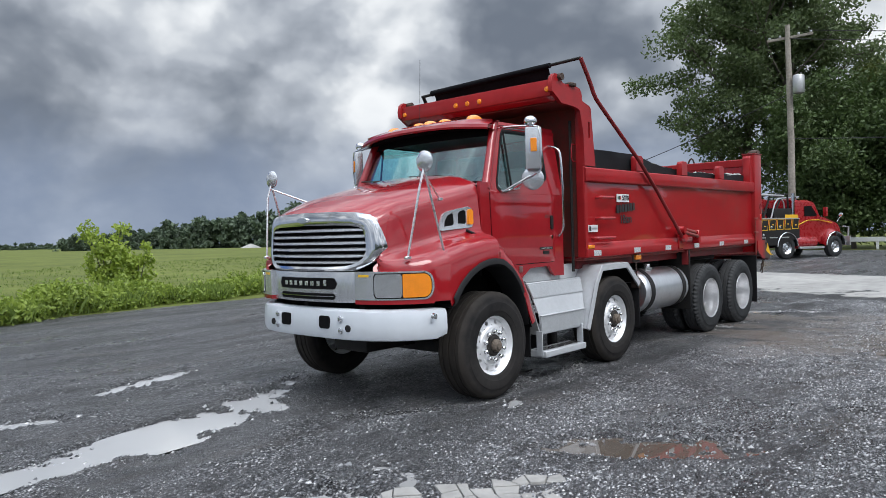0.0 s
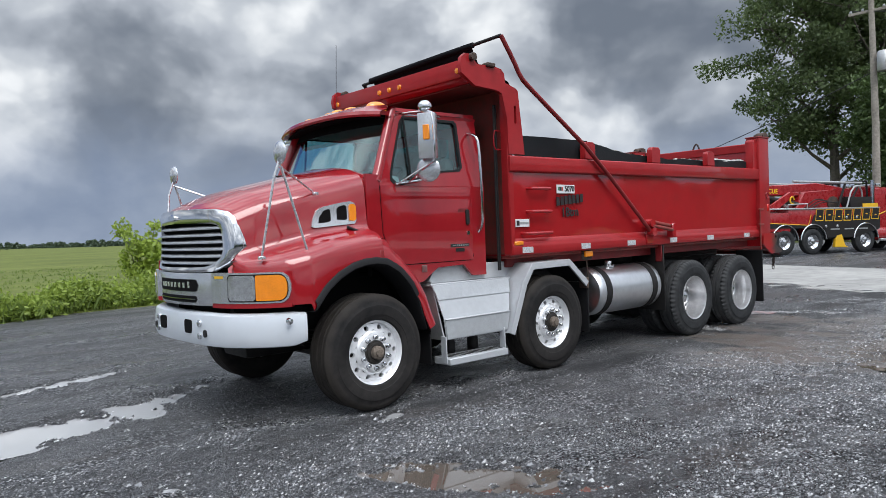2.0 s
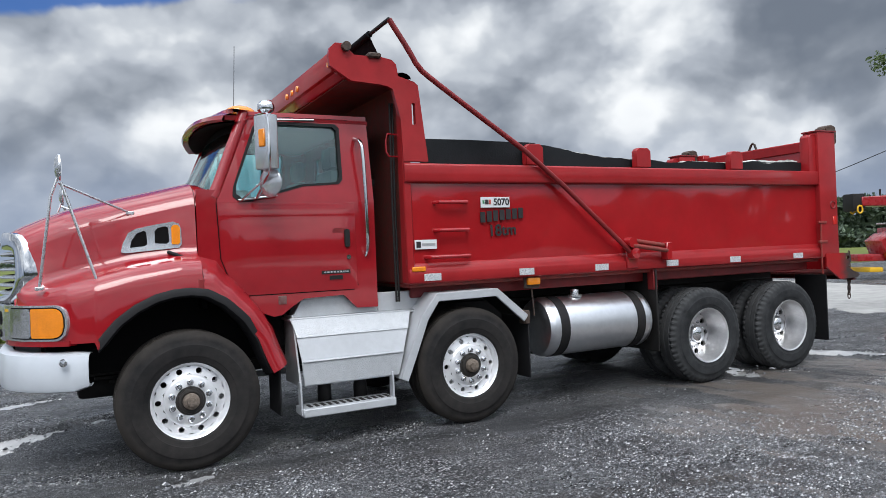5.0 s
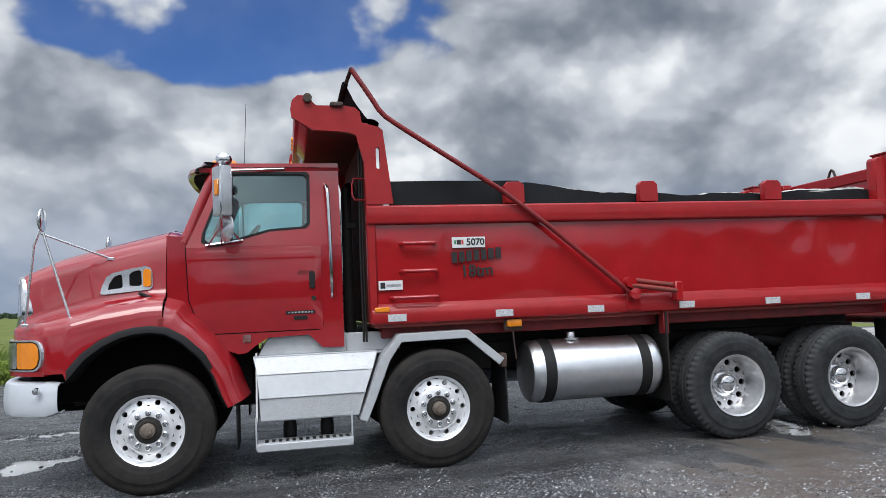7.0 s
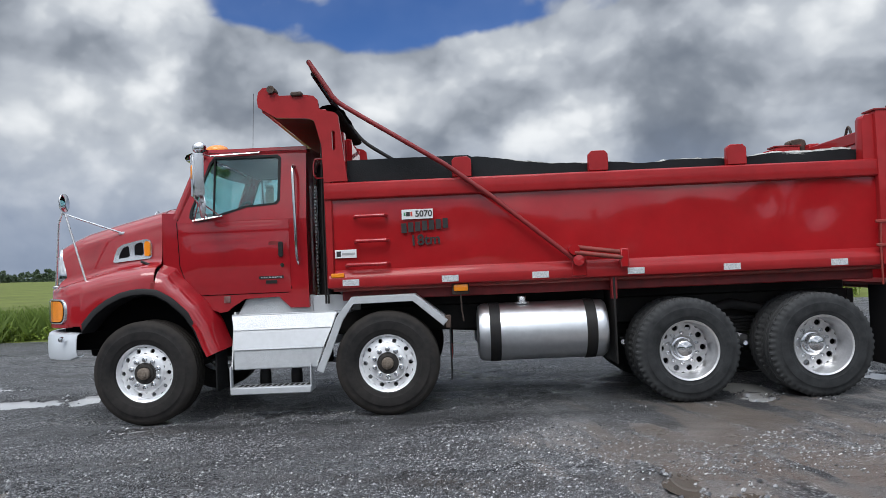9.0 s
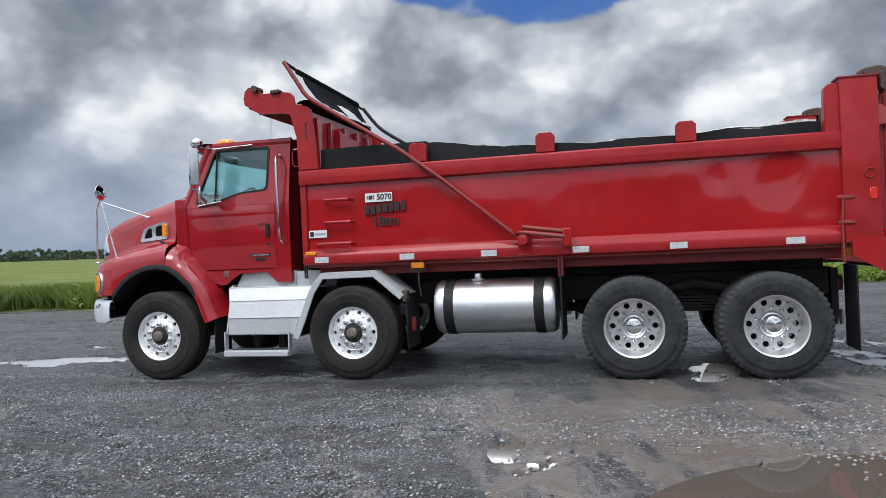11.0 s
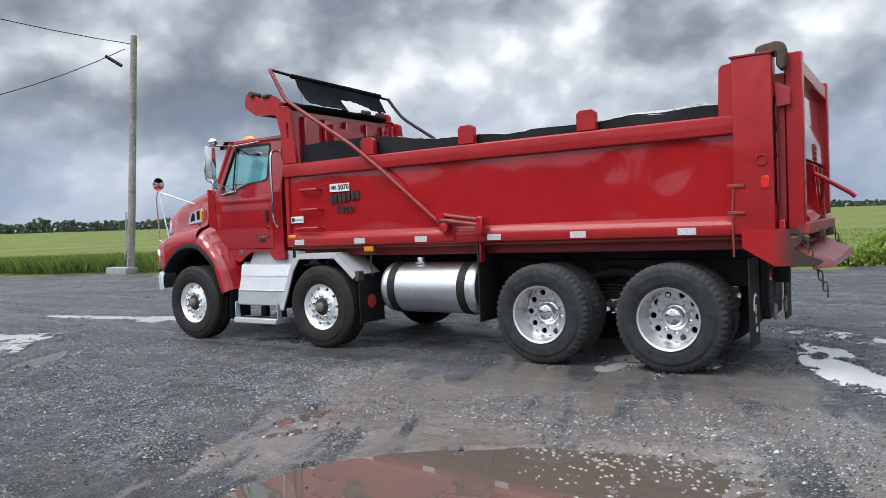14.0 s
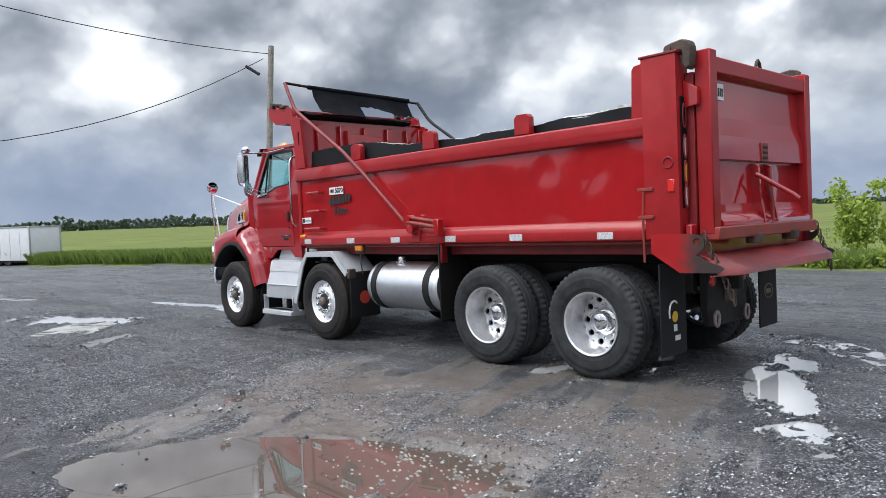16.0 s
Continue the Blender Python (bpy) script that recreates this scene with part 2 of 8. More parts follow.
RUBBER = material("black_rubber_trim", (0.014, 0.014, 0.0155), 0.66, 0.0, 0.25, 10, 0.08, 90, spec=0.25)
TYRE = material("tyre_rubber", (0.034, 0.036, 0.038), 0.72, 0.0, 0.35, 5, 0.15, 60, second=(0.012, 0.0125, 0.014), spec=0.16)
TYRE_BROWN = material("muddy_tyre_rubber", (0.026, 0.024, 0.023), 0.72, 0.0, 0.4, 4, 0.15, 60, second=(0.010, 0.010, 0.011), spec=0.16)
# near-black base stands for shade in gaps, bays and openings; also black trim
SHADE_BLACK = material("shade_and_black_trim", (0.006, 0.006, 0.0065), 0.8, 0.0, 0.3, 12, spec=0.1)
AMBER = material("amber_lens", (0.85, 0.26, 0.01), 0.15, 0.0, 0.10, 40, 0.3, 120, coat=0.6)
RED_LENS = material("red_lens", (0.62, 0.02, 0.015), 0.15, 0.0, 0.12, 40, 0.2, 120, coat=0.6)
CLEAR_LENS = material("clear_lamp_lens", (0.66, 0.68, 0.70), 0.12, 0.8, 0.30, 9, 0.03, 14, coat=1.0, rough_vary=0.05)
MIRROR = material("mirror_glass", (0.85, 0.86, 0.87), 0.03, 1.0, 0.02, 10, rough_vary=0.01)
SEAT = material("dark_seat_cloth", (0.09, 0.092, 0.098), 0.85, 0.0, 0.2, 20, 0.2, 200)
CABIN = material("grey_cabin_plastic", (0.30, 0.31, 0.32), 0.7, 0.0, 0.15, 15)
TARP = material("black_mesh_tarp", (0.009, 0.010, 0.012), 0.9, 0.0, 0.4, 14, 0.4, 160, spec=0.08)
LINER = material("black_bed_liner", (0.010, 0.012, 0.014), 0.6, 0.0, 0.3, 6, 0.25, 60, spec=0.2)
FOAM = material("torn_pale_liner_edge", (0.52, 0.52, 0.50), 0.8, 0.0, 0.3, 12, 0.4, 90, second=(0.2, 0.2, 0.19))
DECAL_WHITE = material("white_decal", (0.72, 0.73, 0.74), 0.4, 0.0, 0.05, 12)
DECAL_BLACK = material("black_decal_ink", (0.02, 0.017, 0.018), 0.5, 0.0, 0.3, 25)
DECAL_RED = material("red_decal_ink", (0.5, 0.05, 0.03), 0.5, 0.0, 0.2, 25)
DECAL_GREEN = material("green_decal_ink", (0.05, 0.25, 0.12), 0.5, 0.0, 0.2, 25)
REFLECT = material("reflective_tape", (0.62, 0.64, 0.66), 0.28, 0.3, 0.10, 60, 0.2, 200)
RUST = material("rusty_steel", (0.085, 0.055, 0.042), 0.7, 0.2, 0.4, 14, 0.3, 60, second=(0.028, 0.022, 0.02))
RIM = material("satin_aluminium_rim", (0.86, 0.87, 0.89), 0.36, 0.5, 0.05, 9, rough_vary=0.05)
SATIN = material("satin_silver_trim", (0.62, 0.64, 0.67), 0.24, 0.75, 0.06, 9, rough_vary=0.06)
# darker, browner body red: the canopy's shade put into the colour
SHADED_DULL_RED = material("shaded_dull_red_steel", (0.16, 0.022, 0.020), 0.8, 0.0, 0.3, 5, 0.2, 40, second=(0.085, 0.034, 0.026), spec=0.2)
APRON = material("scraped_apron_paint", (0.30, 0.026, 0.026), 0.38, 0.1, 0.3, 2.4, 0.2, 30, second=(0.075, 0.040, 0.036))
BARE = material("scuffed_bare_steel", (0.30, 0.27, 0.26), 0.5, 0.5, 0.35, 5, 0.2, 40, second=(0.16, 0.04, 0.035))
WOOD = material("grey_weathered_pole_wood", (0.30, 0.275, 0.24), 0.85, 0.0, 0.25, 3.5, 0.5, 25, second=(0.16, 0.145, 0.125))
CONCRETE = material("pale_concrete", (0.36, 0.352, 0.335), 0.75, 0.0, 0.16, 1.4, 0.3, 35, second=(0.20, 0.197, 0.19))
WIRE = material("black_cable", (0.02, 0.02, 0.022), 0.6, 0.0, 0.2, 5)
GALV = material("galvanised_steel", (0.45, 0.46, 0.47), 0.45, 0.7, 0.15, 10)
BARK = material("grey_brown_bark", (0.13, 0.115, 0.095), 0.9, 0.0, 0.35, 2.5, 0.8, 22, second=(0.065, 0.058, 0.05))
YELLOW = material("yellow_paint", (0.72, 0.42, 0.02), 0.4, 0.0, 0.1, 10)
TRAILER_WHITE = material("white_trailer_panel", (0.72, 0.73, 0.74), 0.35, 0.0, 0.06, 2)


def scuffed_shoulder(mat, colour, inner, outer):
    """Dry dust and scuffs on the tyre's shoulder and tread, over the rubber of the sidewall."""
    nodes, links = mat.node_tree.nodes, mat.node_tree.links
    tc, off, ln, span = nodes.new("ShaderNodeTexCoord"), nodes.new("ShaderNodeVectorMath"), nodes.new("ShaderNodeVectorMath"), nodes.new("ShaderNodeMapRange")
    grain, add, mx = nodes.new("ShaderNodeTexNoise"), nodes.new("ShaderNodeMath"), nodes.new("ShaderNodeMix")
    off.operation, ln.operation, add.operation = "MULTIPLY", "LENGTH", "MULTIPLY_ADD"
    off.inputs[1].default_value = (1, 0, 1)
    links.new(tc.outputs["Object"], off.inputs[0])
    links.new(off.outputs[0], ln.inputs[0])
    links.new(tc.outputs["Object"], grain.inputs["Vector"])
    grain.inputs["Scale"].default_value, grain.inputs["Detail"].default_value, grain.inputs["Roughness"].default_value = 7.0, 8.0, 0.65
    links.new(grain.outputs["Fac"], add.inputs[0])
    add.inputs[1].default_value = 0.16
    links.new(ln.outputs["Value"], add.inputs[2])
    span.inputs["From Min"].default_value, span.inputs["From Max"].default_value = inner + 0.08, outer + 0.08
    links.new(add.outputs[0], span.inputs["Value"])
    mx.data_type = "RGBA"
    links.new(span.outputs[0], mx.inputs[0])
    base = nodes["Principled BSDF"].inputs["Base Color"]
    links.new(base.links[0].from_socket, mx.inputs[6])
    mx.inputs[7].default_value = (*colour, 1)
    links.new(mx.outputs[2], base)


scuffed_shoulder(TYRE, (0.080, 0.082, 0.084), 0.45, 0.60)
scuffed_shoulder(TYRE_BROWN, (0.050, 0.043, 0.037), 0.46, 0.60)


def glass(name, tint, alpha_like):
    m = bpy.data.materials.new(name)
    m.use_nodes = True
    nt = m.node_tree
    nt.nodes.clear()
    N, L = nt.nodes.new, nt.links.new
    tr, gl, mx, fr, out = (N("ShaderNodeBsdfTransparent"), N("ShaderNodeBsdfGlossy"), N("ShaderNodeMixShader"), N("ShaderNodeLayerWeight"), N("ShaderNodeOutputMaterial"))
    tr.inputs[0].default_value = (*tint, 1)
    gl.inputs["Roughness"].default_value = 0.02
    gl.inputs[0].default_value = (0.9, 0.95, 0.96, 1)
    fr.inputs["Blend"].default_value = 0.5
    pw, ml = N("ShaderNodeMath"), N("ShaderNodeMath")
    pw.operation, ml.operation = "POWER", "MULTIPLY_ADD"
    L(fr.outputs["Facing"], pw.inputs[0])
    pw.inputs[1].default_value = 3.0
    L(pw.outputs[0], ml.inputs[0])
    ml.inputs[1].default_value, ml.inputs[2].default_value = 0.5, alpha_like
    L(ml.outputs[0], mx.inputs[0])
    L(tr.outputs[0], mx.inputs[1])
    L(gl.outputs[0], mx.inputs[2])
    L(mx.outputs[0], out.inputs[0])
    return m


GLASS = glass("tinted_cab_glass", (0.74, 0.93, 0.925), 0.09)


def leaf_material(name, colour, dark, trans=0.25, scale=0.7):
    m = bpy.data.materials.new(name)
    m.use_nodes = True
    nt = m.node_tree
    N, L = nt.nodes.new, nt.links.new
    bs = nt.nodes["Principled BSDF"]
    geo, tc, no, mx, ad = N("ShaderNodeNewGeometry"), N("ShaderNodeTexCoord"), N("ShaderNodeTexNoise"), N("ShaderNodeMix"), N("ShaderNodeMath")
    L(tc.outputs["Object"], no.inputs["Vector"])
    no.inputs["Scale"].default_value, no.inputs["Detail"].default_value = scale, 4
    ad.operation, ad.use_clamp = "MULTIPLY_ADD", True
    L(geo.outputs["Random Per Island"], ad.inputs[0])
    ad.inputs[1].default_value = 0.7
    L(no.outputs["Fac"], ad.inputs[2])
    sub = N("ShaderNodeMath")
    sub.operation, sub.use_clamp = "SUBTRACT", True
    L(ad.outputs[0], sub.inputs[0])
    sub.inputs[1].default_value = 0.3
    mx.data_type = "RGBA"
    mx.inputs[6].default_value, mx.inputs[7].default_value = (*dark, 1), (*colour, 1)
    L(sub.outputs[0], mx.inputs[0])
    L(mx.outputs[2], bs.inputs["Base Color"])
    bs.inputs["Roughness"].default_value = 0.55
    tl, ms = N("ShaderNodeBsdfTranslucent"), N("ShaderNodeMixShader")
    L(mx.outputs[2], tl.inputs[0])
    ms.inputs[0].default_value = trans
    L(bs.outputs[0], ms.inputs[1])
    L(tl.outputs[0], ms.inputs[2])
    L(ms.outputs[0], nt.nodes["Material Output"].inputs[0])
    return m


POPLAR_LEAF = leaf_material("poplar_leaf", (0.17, 0.23, 0.095), (0.05, 0.08, 0.03), 0.4)
MAPLE_LEAF = leaf_material("dark_maple_leaf", (0.11, 0.17, 0.05), (0.035, 0.065, 0.02), 0.3)
WEED_LEAF = leaf_material("weed_leaf", (0.36, 0.46, 0.08), (0.09, 0.15, 0.025), 0.4, 0.9)
GRASS_LEAF = leaf_material("verge_grass", (0.205, 0.285, 0.060), (0.085, 0.135, 0.028), 0.4, 0.5)
SHRUB_DARK = leaf_material("olive_poplar_leaf", (0.20, 0.25, 0.075), (0.07, 0.10, 0.03), 0.4)
# paler, bluer leaf: distance haze is mixed into the colour
FAR_LEAF = leaf_material("hazy_far_leaf", (0.12, 0.165, 0.10), (0.05, 0.08, 0.055), 0.2, 0.08)
SHRUB_LEAF = leaf_material("bright_shrub_leaf", (0.42, 0.52, 0.09), (0.15, 0.23, 0.035), 0.4, 2.0)


# ---- mesh tools ----
class Shape:
    """Collects vertices and faces of one mesh."""

    def __init__(self):
        self.v, self.f = [], []

    def add(self, verts, faces):
        n = len(self.v)
        self.v += [tuple(p) for p in verts]
        self.f += [tuple(i + n for i in face) for face in faces]
        return self

    def join(self, other, m=None):
        return self.add([m @ Vector(p) for p in other.v] if m else other.v, other.f)

    def box(self, x0, x1, y0, y1, z0, z1, b=0.008, m=None):
        bm = bmesh.new()
        bmesh.ops.create_cube(bm, size=1)
        for p in bm.verts:
            p.co = Vector(((x0 + x1) / 2 + p.co.x * (x1 - x0), (y0 + y1) / 2 + p.co.y * (y1 - y0), (z0 + z1) / 2 + p.co.z * (z1 - z0)))
        if b:
            b = min(b, 0.45 * min(abs(x1 - x0), abs(y1 - y0), abs(z1 - z0)))
            bmesh.ops.bevel(bm, geom=bm.edges[:], offset=b, segments=2 if b > 0.012 else 1, affect="EDGES", profile=0.6)
        return self.take(bm, m)

    def take(self, bm, m=None):
        bm.verts.index_update()
        self.add([m @ p.co if m else p.co.copy() for p in bm.verts], [[p.index for p in face.verts] for face in bm.faces])
        bm.free()
        return self

    def prism(self, poly, y0, y1, b=0.0, axis="y"):
        """A polygon of (x, z), or for axis x of (y, z), drawn out along the axis."""
        bm = bmesh.new()
        put = {"y": lambda p, t: (p[0], t, p[1]), "x": lambda p, t: (t, p[0], p[1]), "z": lambda p, t: (p[0], p[1], t)}[axis]
        lo, hi = [bm.verts.new(put(p, y0)) for p in poly], [bm.verts.new(put(p, y1)) for p in poly]
        n = len(poly)
        bm.faces.new(lo)
        bm.faces.new(hi[::-1])
        for i in range(n):
            bm.faces.new((lo[i], hi[i], hi[(i + 1) % n], lo[(i + 1) % n]))
        bmesh.ops.recalc_face_normals(bm, faces=bm.faces[:])
        if b:
            bmesh.ops.bevel(bm, geom=bm.edges[:], offset=b, segments=1, affect="EDGES")
        return self.take(bm)

    def plate(self, outer, holes, place, thick):
        """A flat sheet with holes: place(u, v, depth) gives the point."""
        bm = bmesh.new()
        edges = []
        for loop in (outer, *holes):
            vs = [bm.verts.new((u, v, 0)) for u, v in loop]
            edges += [bm.edges.new((vs[i], vs[(i + 1) % len(vs)])) for i in range(len(vs))]
        bmesh.ops.triangle_fill(bm, use_beauty=True, edges=edges)
        faces = bm.faces[:]
        got = bmesh.ops.extrude_face_region(bm, geom=faces)
        for p in got["geom"]:
            if isinstance(p, bmesh.types.BMVert):
                p.co.z = thick
        for p in bm.verts:
            p.co = Vector(place(p.co.x, p.co.y, p.co.z))
        bmesh.ops.recalc_face_normals(bm, faces=bm.faces[:])
        return self.take(bm)

    def tube(self, pts, r, n=10, smooth=0):
        pts = [Vector(p) for p in pts]
        for _ in range(smooth):
            pts = [pts[0]] + [q for a, b in zip(pts, pts[1:]) for q in (a.lerp(b, 0.25), a.lerp(b, 0.75))] + [pts[-1]]
        rs = r if isinstance(r, (list, tuple)) else [r] * len(pts)
        if len(rs) != len(pts):
            rs = list(np.interp(np.linspace(0, 1, len(pts)), np.linspace(0, 1, len(rs)), rs))
        rs = [float(q) for q in rs]
        verts, side = [], None
        for i, p in enumerate(pts):
            t = (pts[min(i + 1, len(pts) - 1)] - pts[max(i - 1, 0)]).normalized()
            if side is None:
                side = t.orthogonal().normalized()
            side = (side - t * side.dot(t)).normalized()
            up = t.cross(side)
            verts += [p + rs[i] * (math.cos(a) * side + math.sin(a) * up) for a in (2 * math.pi * k / n for k in range(n))]
        faces = [(i * n + k, i * n + (k + 1) % n, (i + 1) * n + (k + 1) % n, (i + 1) * n + k) for i in range(len(pts) - 1) for k in range(n)]
        return self.add(verts, faces + [tuple(range(n))[::-1], tuple(range((len(pts) - 1) * n, len(pts) * n))])

    def lathe(self, profile, n=40, centre=(0, 0, 0), axis="y", closed=False):
        """A profile of (radius, along the axis) turned round it."""
        c, verts = Vector(centre), []
        for r, a in profile:
            for k in range(n):
                s, t = r * math.cos(2 * math.pi * k / n), r * math.sin(2 * math.pi * k / n)
                verts.append(c + Vector({"y": (s, a, t), "x": (a, s, t), "z": (s, t, a)}[axis]))
        rows = len(profile)
        faces = [(i * n + k, ((i + 1) % rows) * n + k, ((i + 1) % rows) * n + (k + 1) % n, i * n + (k + 1) % n)
                 for i in range(rows if closed else rows - 1) for k in range(n)]
        if not closed:
            faces += [tuple(range(n)), tuple(range((rows - 1) * n, rows * n))[::-1]]
        return self.add(verts, faces)

    def grid(self, rows, flip=False):
        h, w = len(rows), len(rows[0])
        faces = [(i * w + j, i * w + j + 1, (i + 1) * w + j + 1, (i + 1) * w + j) for i in range(h - 1) for j in range(w - 1)]
        return self.add([p for row in rows for p in row], [f[::-1] for f in faces] if flip else faces)

    def mirrored(self):
        s = Shape()
        return s.add([(x, -y, z) for x, y, z in self.v], [f[::-1] for f in self.f])

    def both(self):
        return self.join(self.mirrored())

    def thick(self, d):
        """Gives an open sheet a thickness."""
        bm = bmesh.new()
        vs = [bm.verts.new(p) for p in self.v]
        for f in self.f:
            if len(set(f)) > 2:
                try:
                    bm.faces.new([vs[i] for i in f])
                except ValueError:
                    pass
        bmesh.ops.remove_doubles(bm, verts=bm.verts[:], dist=1e-5)
        bmesh.ops.recalc_face_normals(bm, faces=bm.faces[:])
        bmesh.ops.solidify(bm, geom=bm.faces[:], thickness=d)
        self.v, self.f = [], []
        return self.take(bm)

    def weld(self):
        bm = bmesh.new()
        vs = [bm.verts.new(q) for q in self.v]
        for f in self.f:
            bm.faces.new([vs[i] for i in f])
        bmesh.ops.remove_doubles(bm, verts=bm.verts[:], dist=2e-4)
        bmesh.ops.recalc_face_normals(bm, faces=bm.faces[:])
        self.v, self.f = [], []
        return self.take(bm)

    def mesh(self, name, angle=38):
        me = bpy.data.meshes.new(name)
        me.from_pydata(self.v, [], self.f)
        me.validate()
        if angle:
            me.shade_smooth()
            me.set_sharp_from_angle(angle=radians(angle))
        return me


def part(name, shape, mat, parent, label="", m=None, angle=38):
    """Links a shape, or a mesh, as one object under its thing or part."""
    me = shape if isinstance(shape, bpy.types.Mesh) else shape.mesh(name, angle)
    if not me.materials:
        me.materials.append(mat)
    ob = new(name, me)
    ob.parent = parent
    if m is not None:
        ob.matrix_basis = m
    if label:
        ob["label"] = label
    return ob


def thing(name, label, category, m=None, group="", kind=""):
    ob = new(name)
    ob.empty_display_size = 0.2
    if m is not None:
        ob.matrix_basis = m
    return tagged(ob, label, category, group, kind)


def mesh_thing(name, shape, mat, label, category, m=None, group="", kind="", angle=38):
    me = shape if isinstance(shape, bpy.types.Mesh) else shape.mesh(name, angle)
    me.materials.append(mat)
    ob = new(name, me)
    if m is not None:
        ob.matrix_basis = m
    return tagged(ob, label, category, group, kind)


def text_mesh(words, size, depth=0.002, shear=0.0):
    """Writing in the built-in font as a mesh, drawn in x and y."""
    cu = bpy.data.curves.new("writing", "FONT")
    cu.body, cu.size, cu.extrude, cu.align_x, cu.align_y, cu.shear = words, size, depth, "CENTER", "CENTER", shear
    cu.offset = size * 0.022
    ob = bpy.data.objects.new("writing", cu)
    scene.collection.objects.link(ob)
    me = bpy.data.meshes.new_from_object(ob.evaluated_get(bpy.context.evaluated_depsgraph_get()))
    bpy.data.objects.remove(ob)
    return me


def rounded(x0, x1, z0, z1, r, n=4):
    out = []
    for cx, cz, a0 in ((x1 - r, z1 - r, 0), (x0 + r, z1 - r, 90), (x0 + r, z0 + r, 180), (x1 - r, z0 + r, 270)):
        out += [(cx + r * math.cos(radians(a0 + 90 * k / n)), cz + r * math.sin(radians(a0 + 90 * k / n))) for k in range(n + 1)]
    return out


# ---- ground ----
# puddles: x, y, half length, half width, turn in degrees, depth
PUDDLES = [
    (-2.40, 1.62, 1.05, 0.32, 14, 0.056), (-1.55, 2.05, 0.55, 0.24, 25, 0.045), (-3.15, 1.32, 0.30, 0.14, -15, 0.036), (-0.80, 2.42, 0.50, 0.13, 35, 0.030), (-1.65, 3.95, 0.62, 0.13, 24, 0.032), (-3.2, 2.95, 0.45, 0.12, -25, 0.030),
    (-0.52, -1.88, 0.64, 0.22, -55, 0.036),
    (6.3, -3.35, 0.80, 0.42, 46, 0.056), (6.95, -2.75, 0.70, 0.34, 32, 0.050), (7.55, -2.60, 0.62, 0.38, 20, 0.042), (6.85, -3.6, 0.75, 0.55, 20, 0.055), (4.64, -2.48, 0.10, 0.24, 5, 0.030),
    (-3.75, -1.15, 1.55, 0.52, 22, 0.048), (-4.1, 1.25, 1.2, 0.16, 12, 0.034), (-10.4, -0.5, 1.0, 0.28, 20, 0.035),
    (4.95, -2.8, 0.22, 0.10, 60, 0.026), (-0.06, -0.24, 0.20, 0.07, 25, 0.03),
    (8.05, 1.75, 0.55, 0.22, -60, 0.022), (8.45, 0.55, 0.85, 0.20, -62, 0.024), (9.0, -0.45, 0.42, 0.22, -50, 0.024), (8.35, 2.75, 0.70, 0.22, -45, 0.020), (7.75, 3.1, 0.40, 0.15, -30, 0.020), (6.35, 0.65, 0.45, 0.20, 80, 0.022), (7.0, 0.6, 0.5, 0.16, 75, 0.020),
]
PUDDLES = [p for p in PUDDLES if p[5] > 0]
NEAR = (-14.0, 14.5, -8.8, 11.4)
STEP = 0.046


def verge_y(x):
    """Where the gravel ends and the weeds begin."""
    return float(np.interp(x, [-60, -36, -23, -14, -8, 0, 5, 10, 30, 45], [2.0, 7.1, 10.4, 11.5, 11.8, 12.4, 13.6, 14.4, 19.0, 22.0])) + 0.25 * math.sin(x * 0.9) + 0.15 * math.sin(x * 2.3)


def value_noise(x, y, scale, seed):
    """Smooth random heights on a lattice, for arrays."""
    rng = np.random.RandomState(seed)
    table = rng.rand(256, 256)
    u, v = x * scale, y * scale
    i, j = np.floor(u).astype(int), np.floor(v).astype(int)
    fu, fv = u - i, v - j
    fu, fv = fu * fu * (3 - 2 * fu), fv * fv * (3 - 2 * fv)
    g = lambda a, b: table[a % 256, b % 256]
    return (g(i, j) * (1 - fu) + g(i + 1, j) * fu) * (1 - fv) + (g(i, j + 1) * (1 - fu) + g(i + 1, j + 1) * fu) * fv - 0.5


def puddle_field(X, Y):
    """How deep the hollows are, and which hollow is deepest."""
    deep, rim, shore = np.zeros_like(X), np.zeros_like(X), np.zeros_like(X)
    for px, py, a, b, turn, d in PUDDLES:
        c, s = math.cos(radians(turn)), math.sin(radians(turn))
        u, v = ((X - px) * c + (Y - py) * s) / a, (-(X - px) * s + (Y - py) * c) / b
        r = np.sqrt(u * u + v * v)
        deep = np.maximum(deep, 1.35 * d * np.clip(1.45 - r, 0, 1) ** 0.8)
        shore = np.maximum(shore, np.exp(-((r - 0.95) / 0.35) ** 2) if d > 0.023 else 0.9 * np.exp(-(r / 1.2) ** 4))
        rim = np.maximum(rim, 0.016 * np.exp(-((r - 1.42) / 0.16) ** 2))
    return deep - rim * np.clip(1 - deep / 0.012, 0, 1), shore


